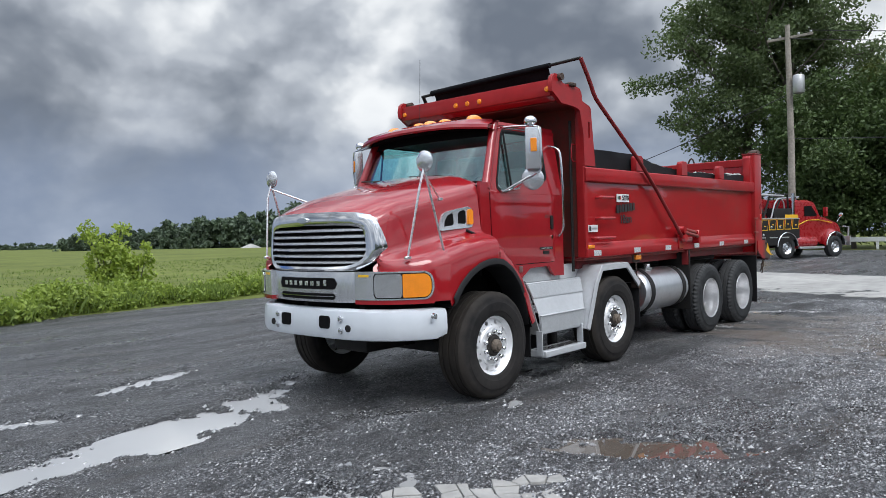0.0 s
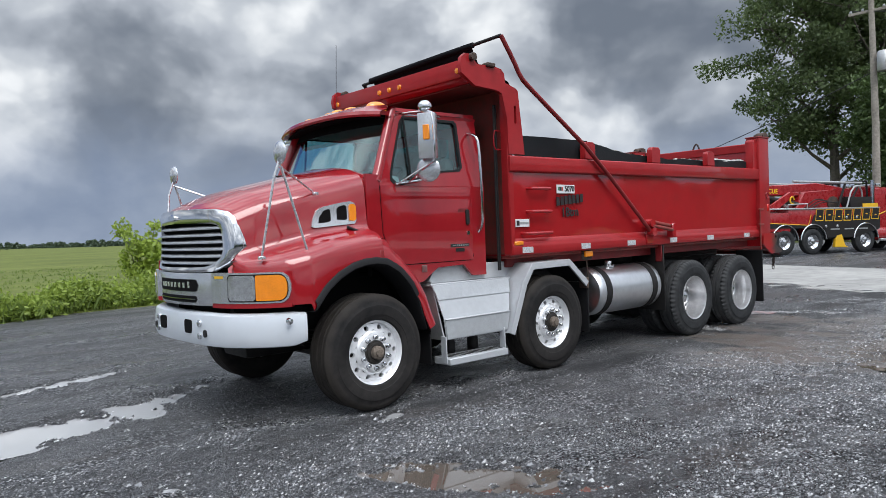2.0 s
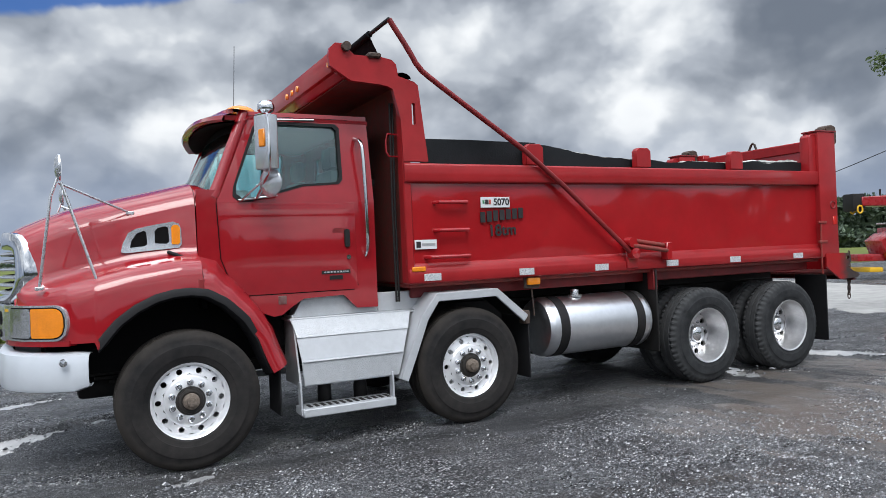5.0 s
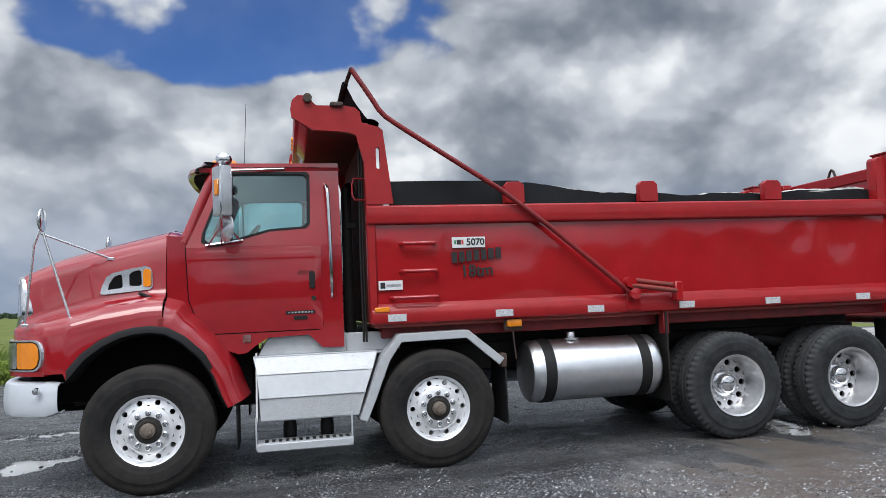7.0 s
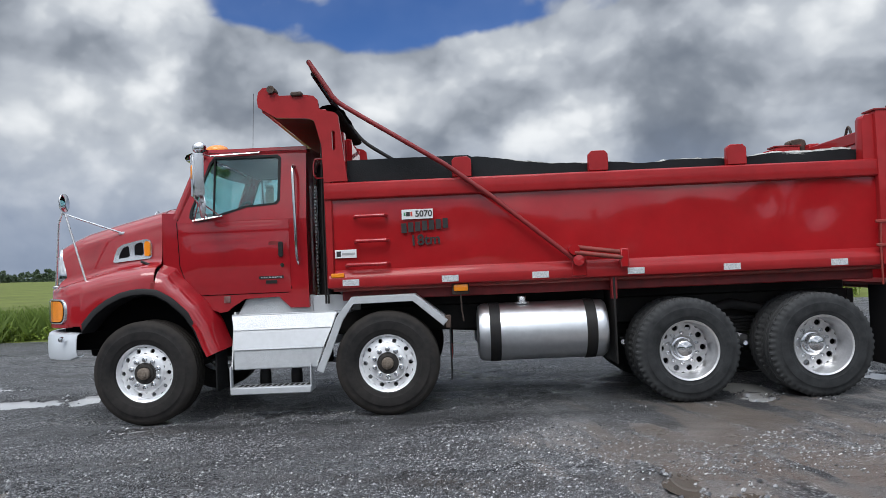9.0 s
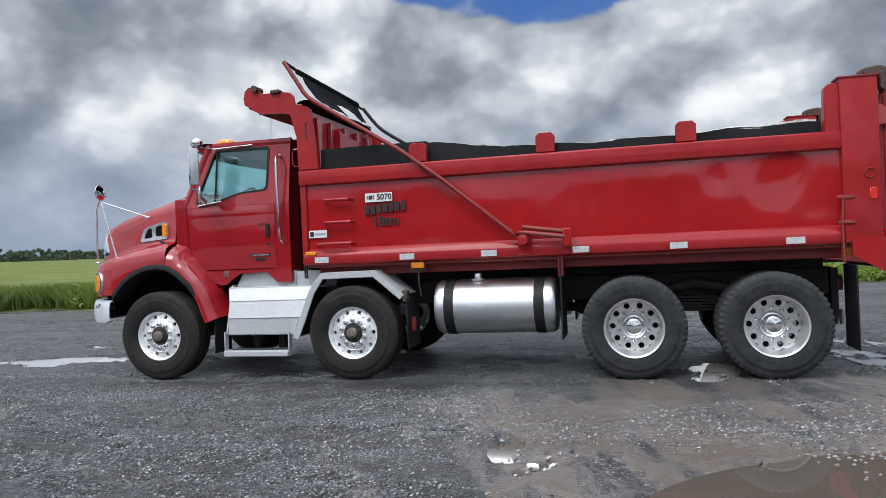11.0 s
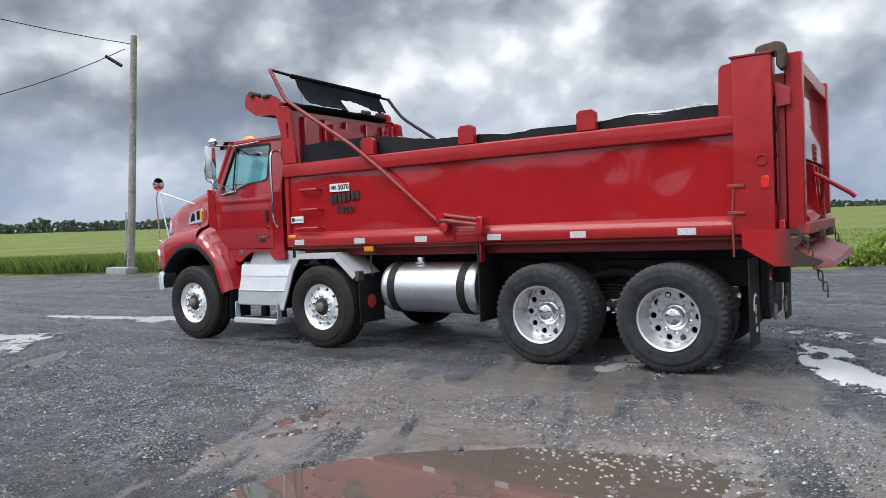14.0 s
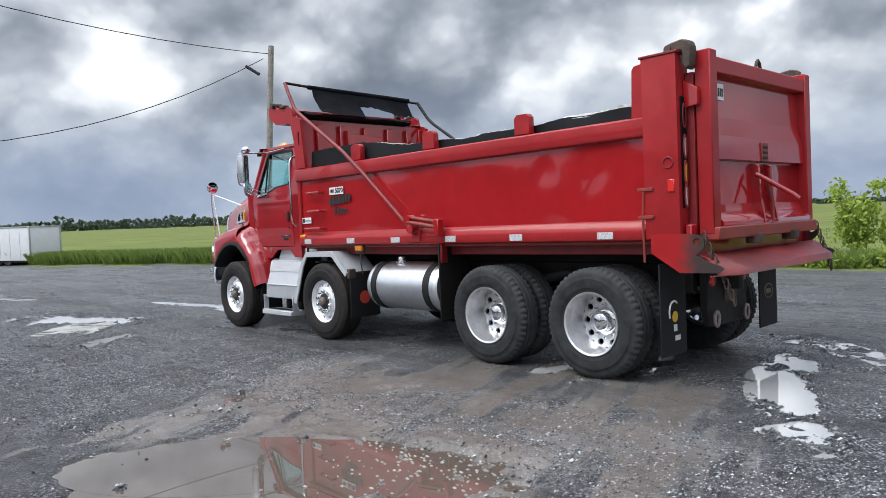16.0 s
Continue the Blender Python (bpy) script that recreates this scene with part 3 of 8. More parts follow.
def yard_height(X, Y):
    base = 0.02 + TRUCK_SLOPE * np.clip(X, -42, 46)
    rough = 0.020 * value_noise(X, Y, 0.7, 1) + 0.024 * value_noise(X, Y, 2.1, 2) + 0.024 * value_noise(X, Y, 5.5, 3) + 0.018 * value_noise(X, Y, 12.0, 4)
    along, across = 0.5 * X - 0.87 * Y, 0.87 * X + 0.5 * Y
    rough = rough + 0.034 * value_noise(along * 0.35, across, 3.6, 5)
    fade = np.clip(np.minimum.reduce([X - NEAR[0], NEAR[1] - X, Y - NEAR[2], NEAR[3] - Y]) / 0.8, 0, 1)
    # flatter where the wheels stand
    for wx in (0.02, 2.49, 5.55, 6.9):
        for wy in (0.18, 2.48):
            d2 = ((X - wx) / 0.55) ** 2 + ((Y - wy) / 0.5) ** 2
            rough = rough * (1 - 0.85 * np.exp(-d2))
    ruts = np.zeros_like(X)
    for x0, y0, slope, wid in ((4.4, -2.9, 1.3, 0.16), (5.4, -3.0, 1.5, 0.16), (3.6, -3.3, 0.9, 0.14)):
        across = np.abs((Y - y0) - slope * (X - x0)) / math.hypot(1, slope)
        ruts = np.maximum(ruts, 0.018 * np.exp(-(across / wid) ** 2) * np.exp(-((X - x0) / 2.2) ** 2))
    hollow, shore = puddle_field(X, Y)
    broken = 0.05 * value_noise(X, Y, 7.5, 6) + 0.06 * value_noise(X, Y, 14.0, 7)
    return base + (rough * (1 + 1.0 * shore) + broken * shore - hollow - ruts) * fade


def ground_material():
    m = bpy.data.materials.new("wet_gravel")
    m.use_nodes = True
    nt = m.node_tree
    N, L = nt.nodes.new, nt.links.new
    bs = nt.nodes["Principled BSDF"]
    tc = N("ShaderNodeTexCoord")
    pos = tc.outputs["Object"]

    def nz(scale, detail=4, rough=0.6, stretch=None):
        n = N("ShaderNodeTexNoise")
        if stretch:
            mp = N("ShaderNodeMapping")
            mp.inputs["Scale"].default_value, mp.inputs["Rotation"].default_value = stretch, (0, 0, radians(-18))
            L(pos, mp.inputs[0])
            L(mp.outputs[0], n.inputs["Vector"])
        else:
            L(pos, n.inputs["Vector"])
        n.inputs["Scale"].default_value, n.inputs["Detail"].default_value, n.inputs["Roughness"].default_value = scale, detail, rough
        return n.outputs["Fac"]

    def ramp(fac, stops):
        n = N("ShaderNodeValToRGB")
        while len(n.color_ramp.elements) < len(stops):
            n.color_ramp.elements.new(0.5)
        for e, (p, c) in zip(n.color_ramp.elements, stops):
            e.position, e.color = p, (*((c,) * 3 if isinstance(c, (int, float)) else c), 1)
        L(fac, n.inputs[0])
        return n.outputs[0]

    def mix(fac, a, b, mode="MIX"):
        n = N("ShaderNodeMix")
        n.data_type, n.blend_type = "RGBA", mode
        for s, v in ((0, fac), (6, a), (7, b)):
            if isinstance(v, (int, float)):
                n.inputs[s].default_value = v
            elif isinstance(v, tuple):
                n.inputs[s].default_value = (*v, 1)
            else:
                L(v, n.inputs[s])
        return n.outputs[2]

    def op(kind, a, b=0.0):
        n = N("ShaderNodeMath")
        n.operation, n.use_clamp = kind, True
        for i, v in enumerate((a, b)):
            if isinstance(v, (int, float)):
                n.inputs[i].default_value = v
            else:
                L(v, n.inputs[i])
        return n.outputs[0]

    vo = N("ShaderNodeTexVoronoi")
    L(pos, vo.inputs["Vector"])
    vo.inputs["Scale"].default_value = 52
    vs = N("ShaderNodeTexVoronoi")
    L(pos, vs.inputs["Vector"])
    vs.inputs["Scale"].default_value = 125
    cell = N("ShaderNodeSeparateColor")
    L(vo.outputs["Color"], cell.inputs[0])
    cell2 = N("ShaderNodeSeparateColor")
    L(vs.outputs["Color"], cell2.inputs[0])
    stone = ramp(cell.outputs[0], [(0.0, (0.026, 0.027, 0.031)), (0.40, (0.14, 0.145, 0.16)), (0.70, (0.40, 0.41, 0.43)), (1.0, (0.85, 0.85, 0.87))])
    grit = ramp(cell2.outputs[1], [(0.0, (0.028, 0.029, 0.033)), (0.50, (0.15, 0.155, 0.168)), (0.82, (0.42, 0.427, 0.445)), (1.0, (0.80, 0.80, 0.81))])
    # darker towards each cell's edge: shade between stones put into the colour
    gap_shade = ramp(vo.outputs["Distance"], [(0.30, 1.0), (0.62, 0.22)])
    stone = mix(1.0, stone, gap_shade, "MULTIPLY")
    gap_shade = ramp(vs.outputs["Distance"], [(0.32, 1.0), (0.66, 0.25)])
    grit = mix(1.0, grit, gap_shade, "MULTIPLY")
    loose = ramp(nz(0.9, 5, 0.6), [(0.42, 0.0), (0.58, 1.0)])
    col = mix(loose, grit, stone)
    fines = ramp(nz(0.8, 7, 0.66, (0.32, 1.7, 1)), [(0.44, 0.0), (0.58, 1.0)])
    col = mix(op("MULTIPLY", fines, 0.60), col, (0.062, 0.061, 0.064))
    ruts = ramp(nz(1.0, 6, 0.6, (0.13, 2.4, 1)), [(0.53, 0.0), (0.62, 1.0)])
    col = mix(op("MULTIPLY", ruts, 0.55), col, (0.026, 0.025, 0.026))
    # brown mud churned up beside the rear axles
    sep = N("ShaderNodeSeparateXYZ")
    L(pos, sep.inputs[0])
    n1 = N("ShaderNodeVectorMath")
    n1.operation = "SUBTRACT"
    L(pos, n1.inputs[0])
    n1.inputs[1].default_value = (6.5, -1.9, 0)
    n2 = N("ShaderNodeVectorMath")
    n2.operation = "MULTIPLY"
    L(n1.outputs[0], n2.inputs[0])
    n2.inputs[1].default_value = (0.34, 0.38, 0)
    ln = N("ShaderNodeVectorMath")
    ln.operation = "LENGTH"
    L(n2.outputs[0], ln.inputs[0])
    near = N("ShaderNodeMapRange")
    near.inputs["From Min"].default_value, near.inputs["From Max"].default_value = 0.55, 1.35
    near.inputs["To Min"].default_value, near.inputs["To Max"].default_value = 0.12, -0.16
    L(ln.outputs["Value"], near.inputs["Value"])

    def streak(angle, scale):
        n = N("ShaderNodeTexNoise")
        mp = N("ShaderNodeMapping")
        mp.vector_type = "TEXTURE"
        mp.inputs["Scale"].default_value, mp.inputs["Rotation"].default_value = (2.6, 0.55, 1), (0, 0, radians(angle))
        L(pos, mp.inputs[0])
        L(mp.outputs[0], n.inputs["Vector"])
        n.inputs["Scale"].default_value, n.inputs["Detail"].default_value, n.inputs["Roughness"].default_value = scale, 6, 0.62
        return n.outputs["Fac"]

    half = N("ShaderNodeMath")
    half.operation = "MULTIPLY_ADD"
    L(streak(108, 1.5), half.inputs[0])
    half.inputs[1].default_value = 1.0
    L(near.outputs[0], half.inputs[2])
    mud = ramp(half.outputs[0], [(0.50, 0.0), (0.60, 1.0)])
    silt = mix(nz(7, 5, 0.6), (0.085, 0.070, 0.058), (0.165, 0.138, 0.116))
    col = mix(op("MULTIPLY", mud, 0.78), col, silt)
    # thinner mud film in the old wheel tracks elsewhere
    film = ramp(streak(-8, 0.8), [(0.56, 0.0), (0.68, 1.0)])
    col = mix(op("MULTIPLY", film, 0.45), col, (0.15, 0.13, 0.115))
    # pale dry fines
    pale = ramp(nz(0.35, 7, 0.7), [(0.56, 0.0), (0.72, 1.0)])
    col = mix(op("MULTIPLY", pale, 0.5), col, (0.27, 0.27, 0.275))
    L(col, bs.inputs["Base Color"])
    wet = ramp(nz(0.45, 6, 0.65, (0.5, 1.5, 1)), [(0.40, 0.24), (0.60, 0.55)])
    wet2 = mix(op("MULTIPLY", mud, 0.7), wet, (0.26, 0.26, 0.26))
    L(wet2, bs.inputs["Roughness"])
    bs.inputs["Specular IOR Level"].default_value = 0.5
    hgt = N("ShaderNodeMath")
    hgt.operation = "MULTIPLY_ADD"
    L(vo.outputs["Distance"], hgt.inputs[0])
    hgt.inputs[1].default_value = -1.0
    L(vs.outputs["Distance"], hgt.inputs[2])
    bp = N("ShaderNodeBump")
    bp.inputs["Strength"].default_value, bp.inputs["Distance"].default_value = 1.0, 0.026
    smooth = op("SUBTRACT", 1.0, op("MULTIPLY", mud, 0.8))
    L(smooth, bp.inputs["Strength"])
    L(hgt.outputs[0], bp.inputs["Height"])
    L(bp.outputs[0], bs.inputs["Normal"])
    return m


GRAVEL = ground_material()
FIELD = material("green_crop_field", (0.128, 0.150, 0.038), 0.9, 0.0, 0.25, 0.5, 1.0, 3.0, second=(0.078, 0.096, 0.025), spec=0.15)
# pale grey base and high IOR stand in for the bright sky reflection
WATER = bpy.data.materials.new("sky_pale_water")
WATER.use_nodes = True
w = WATER.node_tree.nodes["Principled BSDF"]
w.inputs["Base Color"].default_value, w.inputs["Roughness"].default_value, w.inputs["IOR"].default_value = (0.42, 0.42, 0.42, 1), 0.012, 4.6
BROWN_WATER = bpy.data.materials.new("brown_puddle_water")
BROWN_WATER.use_nodes = True
w = BROWN_WATER.node_tree.nodes["Principled BSDF"]
w.inputs["Base Color"].default_value, w.inputs["Roughness"].default_value, w.inputs["IOR"].default_value = (0.100, 0.082, 0.068, 1), 0.012, 2.0


def build_ground():
    xs = np.arange(NEAR[0], NEAR[1] + STEP / 2, STEP)
    ys = np.arange(NEAR[2], NEAR[3] + STEP / 2, STEP)
    X, Y = np.meshgrid(xs, ys)
    Z = yard_height(X, Y)
    h, wd = X.shape
    verts = np.stack([X, Y, Z], -1).reshape(-1, 3)
    idx = np.arange(h * wd).reshape(h, wd)
    quads = np.stack([idx[:-1, :-1], idx[:-1, 1:], idx[1:, 1:], idx[1:, :-1]], -1).reshape(-1, 4)
    # the outer sheet, coarser with distance, out to the horizon
    def axis(lo, hi):
        near = list(np.linspace(lo, hi, 13))
        left = [lo - d for d in (1.5, 4, 8, 13, 19, 27, 37, 50, 75, 120, 200, 350, 700, 1500, 3500)]
        right = [hi + d for d in (1.5, 4, 8, 13, 19, 27, 37, 50, 75, 120, 200, 350, 700, 1500, 3500)]
        return np.array(sorted(left) + near + right), len(left)
    ax, nx = axis(float(xs[0]), float(xs[-1]))
    ay, ny = axis(float(ys[0]), float(ys[-1]))
    OX, OY = np.meshgrid(ax, ay)
    OZ = 0.02 + TRUCK_SLOPE * np.clip(OX, -42, 46)
    far = np.clip((np.hypot(OX, OY) - 60) / 300, 0, 1)
    OZ = OZ * (1 - far) + far * 0.0
    base = len(verts)
    verts = np.concatenate([verts, np.stack([OX, OY, OZ], -1).reshape(-1, 3)])
    oidx = np.arange(OX.size).reshape(OX.shape) + base
    oq = np.stack([oidx[:-1, :-1], oidx[:-1, 1:], oidx[1:, 1:], oidx[1:, :-1]], -1)
    keep = np.ones(oq.shape[:2], bool)
    keep[ny:ny + 12, nx:nx + 12] = False
    oq = oq[keep]
    faces = np.concatenate([quads, oq])
    me = bpy.data.meshes.new("ground")
    me.from_pydata(verts.tolist(), [], faces.tolist())
    mid = verts[faces].mean(1)
    vy = np.array([verge_y(x) for x in np.linspace(-200, 200, 801)])
    edge = np.interp(mid[:, 0], np.linspace(-200, 200, 801), vy)
    grass = ((mid[:, 1] > edge + 0.3) | (mid[:, 0] > 39) | (mid[:, 0] < -62) | (mid[:, 1] < -60)).astype(np.int32)
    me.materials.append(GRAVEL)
    me.materials.append(FIELD)
    me.polygons.foreach_set("material_index", grass)
    me.shade_smooth()
    return tagged(new("ground", me), "wet dark gravel yard running into a green crop field", "ground", kind="structure")


build_ground()
# the field's near edge, following the weeds
rows = []
for x in np.linspace(-64, 60, 180):
    y0 = verge_y(x)
    g = ground_height(x)
    rows.append([(x, y0, g - 0.03), (x, y0 + 0.25, g + 0.03), (x, y0 + 1.2, g + 0.08), (x, y0 + 3.0, g + 0.06), (x, y0 + 9.0, g + 0.03), (x, y0 + 40.0, 0.02 + g * 0.8), (x, y0 + 44, -0.6)])
mesh_thing("field_edge", Shape().grid(rows), FIELD, "grassy bank along the gravel yard", "grass verge", kind="structure")


def puddle_levels():
    """Hollows that run into one another hold water at one level."""
    group = list(range(len(PUDDLES)))
    for i, p in enumerate(PUDDLES):
        for j, q in enumerate(PUDDLES[:i]):
            if math.dist(p[:2], q[:2]) < 0.85 * (p[2] + q[2]):
                old, joined = group[i], group[j]
                group = [joined if k == old else k for k in group]
    levels = []
    for g in group:
        members = [p for p, k in zip(PUDDLES, group) if k == g]
        size = sum(p[2] * p[3] for p in members)
        levels.append(sum((0.02 + TRUCK_SLOPE * p[0] - (0.52 * p[5] if p[5] > 0.023 else 0.017)) * p[2] * p[3] for p in members) / size)
    return levels


def puddle_sheets():
    levels = puddle_levels()
    for k, (px, py, a, b, turn, d) in enumerate(PUDDLES):
        c, s = math.cos(radians(turn)), math.sin(radians(turn))
        n, ring = 40, []
        level = levels[k] + 0.0004 * (k % 5)
        for i in range(n):
            t = 2 * math.pi * i / n
            u, v = 1.4 * a * math.cos(t), 1.4 * b * math.sin(t)
            ring.append((px + u * c - v * s, py + u * s + v * c, level))
        sh = Shape().add([(px, py, level)] + ring, [(0, i + 1, (i + 1) % n + 1) for i in range(n)])
        brown = (4 < px < 8.5 and py < -2.2) or (-0.9 < px < -0.5 and py < -1.8)
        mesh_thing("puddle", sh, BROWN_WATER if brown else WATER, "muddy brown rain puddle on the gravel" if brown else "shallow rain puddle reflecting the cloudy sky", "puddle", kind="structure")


puddle_sheets()
# concrete strip behind the truck
sl = Shape()
rnd = random.Random(11)
xs_near = lambda y: 12.4 + 0.28 * y - 0.004 * y * y
xs_far = lambda y: 18.9 + 0.28 * y
rows = []
for y in np.linspace(-26, 14.5, 40):
    a, b = xs_near(y) + rnd.uniform(-0.08, 0.08), xs_far(y) + rnd.uniform(-0.1, 0.1)
    rows.append([(a, y, ground_height(a) - 0.02)] + [(a + (b - a) * t, y, ground_height(a + (b - a) * t) + 0.012) for t in (0.004, 0.25, 0.5, 0.75, 0.996)] + [(b, y, ground_height(b) - 0.02)])
mesh_thing("concrete_strip", sl.grid(rows, True), CONCRETE, "pale worn concrete strip across the yard", "pavement", kind="structure")
# cracked concrete remnant by the front of the truck
rng = random.Random(21)
slab = thing("concrete_patch", "cracked pale concrete patch showing through the gravel", "pavement", kind="structure")
NU, NV, CELL = 13, 8, 0.125
corner = {(i, j): (-2.78 + 0.78 * CELL * (i + rng.uniform(-0.3, 0.3)) - 0.62 * CELL * (j + rng.uniform(-0.3, 0.3)), -0.72 - 0.62 * CELL * (i + rng.uniform(-0.3, 0.3)) - 0.78 * CELL * (j + rng.uniform(-0.3, 0.3)))
          for i in range(NU + 1) for j in range(NV + 1)}
for i in range(NU):
    for j in range(NV):
        rim = min(i, NU - 1 - i, j) / 2
        if rng.random() < 0.45 - 0.35 * rim:
            continue
        quad = [corner[i, j], corner[i + 1, j], corner[i + 1, j + 1], corner[i, j + 1]]
        cx, cy = sum(q[0] for q in quad) / 4, sum(q[1] for q in quad) / 4
        quad = [(cx + (x - cx) * 0.93, cy + (y - cy) * 0.93) for x, y in quad]
        z = ground_height(cx) + 0.008 + rng.uniform(-0.004, 0.005)
        part("concrete_piece", Shape().prism(quad, z - 0.05, z + 0.008, 0.003, "z"), CONCRETE, slab)


def scatter_stones():
    """Loose crushed stone, one mesh."""
    rng = np.random.RandomState(9)
    n = 380000
    # denser where the camera passes: a band on the near side of the truck
    x = rng.uniform(-6.5, 11.5, n)
    y = np.where(rng.rand(n) < 0.88, rng.uniform(-6.2, 0.4, n), rng.uniform(0.4, 5.5, n))
    clump = value_noise(x * 0.5, y, 1.1, 31) + 0.6 * value_noise(x, y, 3.0, 32) + 0.22 * np.exp(-((y + 1.7) / 0.9) ** 2) - 0.34 * np.exp(-((y + 0.25) / 0.5) ** 2)
    mud = np.hypot((x - 6.5) * 0.34, (y + 1.9) * 0.38)
    keep = clump + rng.uniform(-0.4, 0.4, n) - 0.62 * np.clip(1.4 - mud, 0, 0.7) > 0.0
    x, y = x[keep], y[keep]
    n = len(x)
    r = 0.0036 + 0.0085 * rng.rand(n) ** 2.4
    # coarser stones along the water's edge
    px, py, pr = [], [], []
    for qx, qy, a, b, turn, d in PUDDLES:
        m = int(260 * (a + b))
        c, s = math.cos(radians(turn)), math.sin(radians(turn))
        t, k = rng.uniform(0, 6.2832, m), rng.normal(1.0, 0.28, m)
        u, v = a * np.cos(t) * k, b * np.sin(t) * k
        px.append(qx + u * c - v * s)
        py.append(qy + u * s + v * c)
        pr.append(0.007 + 0.016 * rng.rand(m) ** 2)
    x, y, r = np.concatenate([x] + px), np.concatenate([y] + py), np.concatenate([r] + pr)
    n = len(x)
    z = yard_height(x, y) + r * 0.25
    base = np.array([(1, 0, 0), (-1, 0, 0), (0, 1, 0), (0, -1, 0), (0, 0, 1), (0, 0, -1)], float)
    tri = np.array([(0, 2, 4), (2, 1, 4), (1, 3, 4), (3, 0, 4), (2, 0, 5), (1, 2, 5), (3, 1, 5), (0, 3, 5)])
    v = base[None] * (0.6 + 0.8 * rng.rand(n, 6, 1)) * r[:, None, None]
    v[..., 2] *= 0.75
    a = rng.uniform(0, 6.28, n)
    c, s = np.cos(a)[:, None], np.sin(a)[:, None]
    v = np.stack([v[..., 0] * c - v[..., 1] * s + 0.3 * v[..., 2], v[..., 0] * s + v[..., 1] * c - 0.25 * v[..., 2], v[..., 2] + 0.3 * v[..., 0] * c], -1)
    v += np.stack([x, y, z], -1)[:, None]
    f = tri[None] + (np.arange(n) * 6)[:, None, None]
    me = bpy.data.meshes.new("gravel")
    me.from_pydata(v.reshape(-1, 3).tolist(), [], f.reshape(-1, 3).tolist())
    me.materials.append(STONE)
    tagged(new("gravel", me), "loose grey crushed stone scattered over the yard", "gravel", kind="stuff")


def island_material(name, stops, rough):
    m = bpy.data.materials.new(name)
    m.use_nodes = True
    nt = m.node_tree
    geo, rp = nt.nodes.new("ShaderNodeNewGeometry"), nt.nodes.new("ShaderNodeValToRGB")
    while len(rp.color_ramp.elements) < len(stops):
        rp.color_ramp.elements.new(0.5)
    for e, (p, c) in zip(rp.color_ramp.elements, stops):
        e.position, e.color = p, (*c, 1)
    nt.links.new(geo.outputs["Random Per Island"], rp.inputs[0])
    bs = nt.nodes["Principled BSDF"]
    nt.links.new(rp.outputs[0], bs.inputs["Base Color"])
    bs.inputs["Roughness"].default_value = rough
    return m


STONE = island_material("crushed_stone", [(0.0, (0.020, 0.021, 0.024)), (0.45, (0.11, 0.114, 0.125)), (0.80, (0.29, 0.297, 0.312)), (1.0, (0.60, 0.60, 0.61))], 0.42)
scatter_stones()


def puddle_stones():
    """Pale wet stones that stand out of the shallow side of the large puddle."""
    rng = random.Random(44)
    sh = Shape()
    for k in range(260):
        x, y = 7.45 + rng.gauss(0, 0.40), -2.35 + rng.gauss(0, 0.34)
        r = rng.uniform(0.006, 0.015)
        z = 0.02 + TRUCK_SLOPE * 7.3 - 0.52 * 0.048 + 0.001
        n = 6
        ring = [(x + r * rng.uniform(0.6, 1.2) * math.cos(6.283 * i / n) * 1.4, y + r * rng.uniform(0.6, 1.1) * math.sin(6.283 * i / n), z - 0.006) for i in range(n)]
        sh.add(ring + [(x, y, z + r * 0.28)], [(i, (i + 1) % n, n) for i in range(n)])
    mesh_thing("wet_stones", sh, island_material("pale_wet_stone", [(0.0, (0.14, 0.12, 0.10)), (1.0, (0.34, 0.31, 0.27))], 0.4), "pale wet stones standing out of a muddy puddle", "stones", kind="stuff")


puddle_stones()


# ---- the dump truck ----
# In the truck's own axes: x to the rear from the front axle, y across from its middle (the near side is negative), z up from the ground.
MID_Y = 1.33
GREASE = material("greasy_hub", (0.016, 0.015, 0.014), 0.5, 0.1, 0.3, 20, 0.2, 60, second=(0.04, 0.034, 0.03))
CRUST = material("brown_crusted_steel", (0.20, 0.165, 0.135), 0.7, 0.1, 0.3, 25, 0.4, 90, second=(0.09, 0.07, 0.055))
truck = thing("dump_truck", "red four-axle dump truck with white steps parked on wet gravel", "dump truck",
              Matrix.Translation((0, MID_Y, 0.02)) @ pose(0, 0, 0, 0, -math.degrees(math.atan(TRUCK_SLOPE)), 0))


def lerp_table(xs, ys):
    return lambda x: float(np.interp(x, xs, ys))


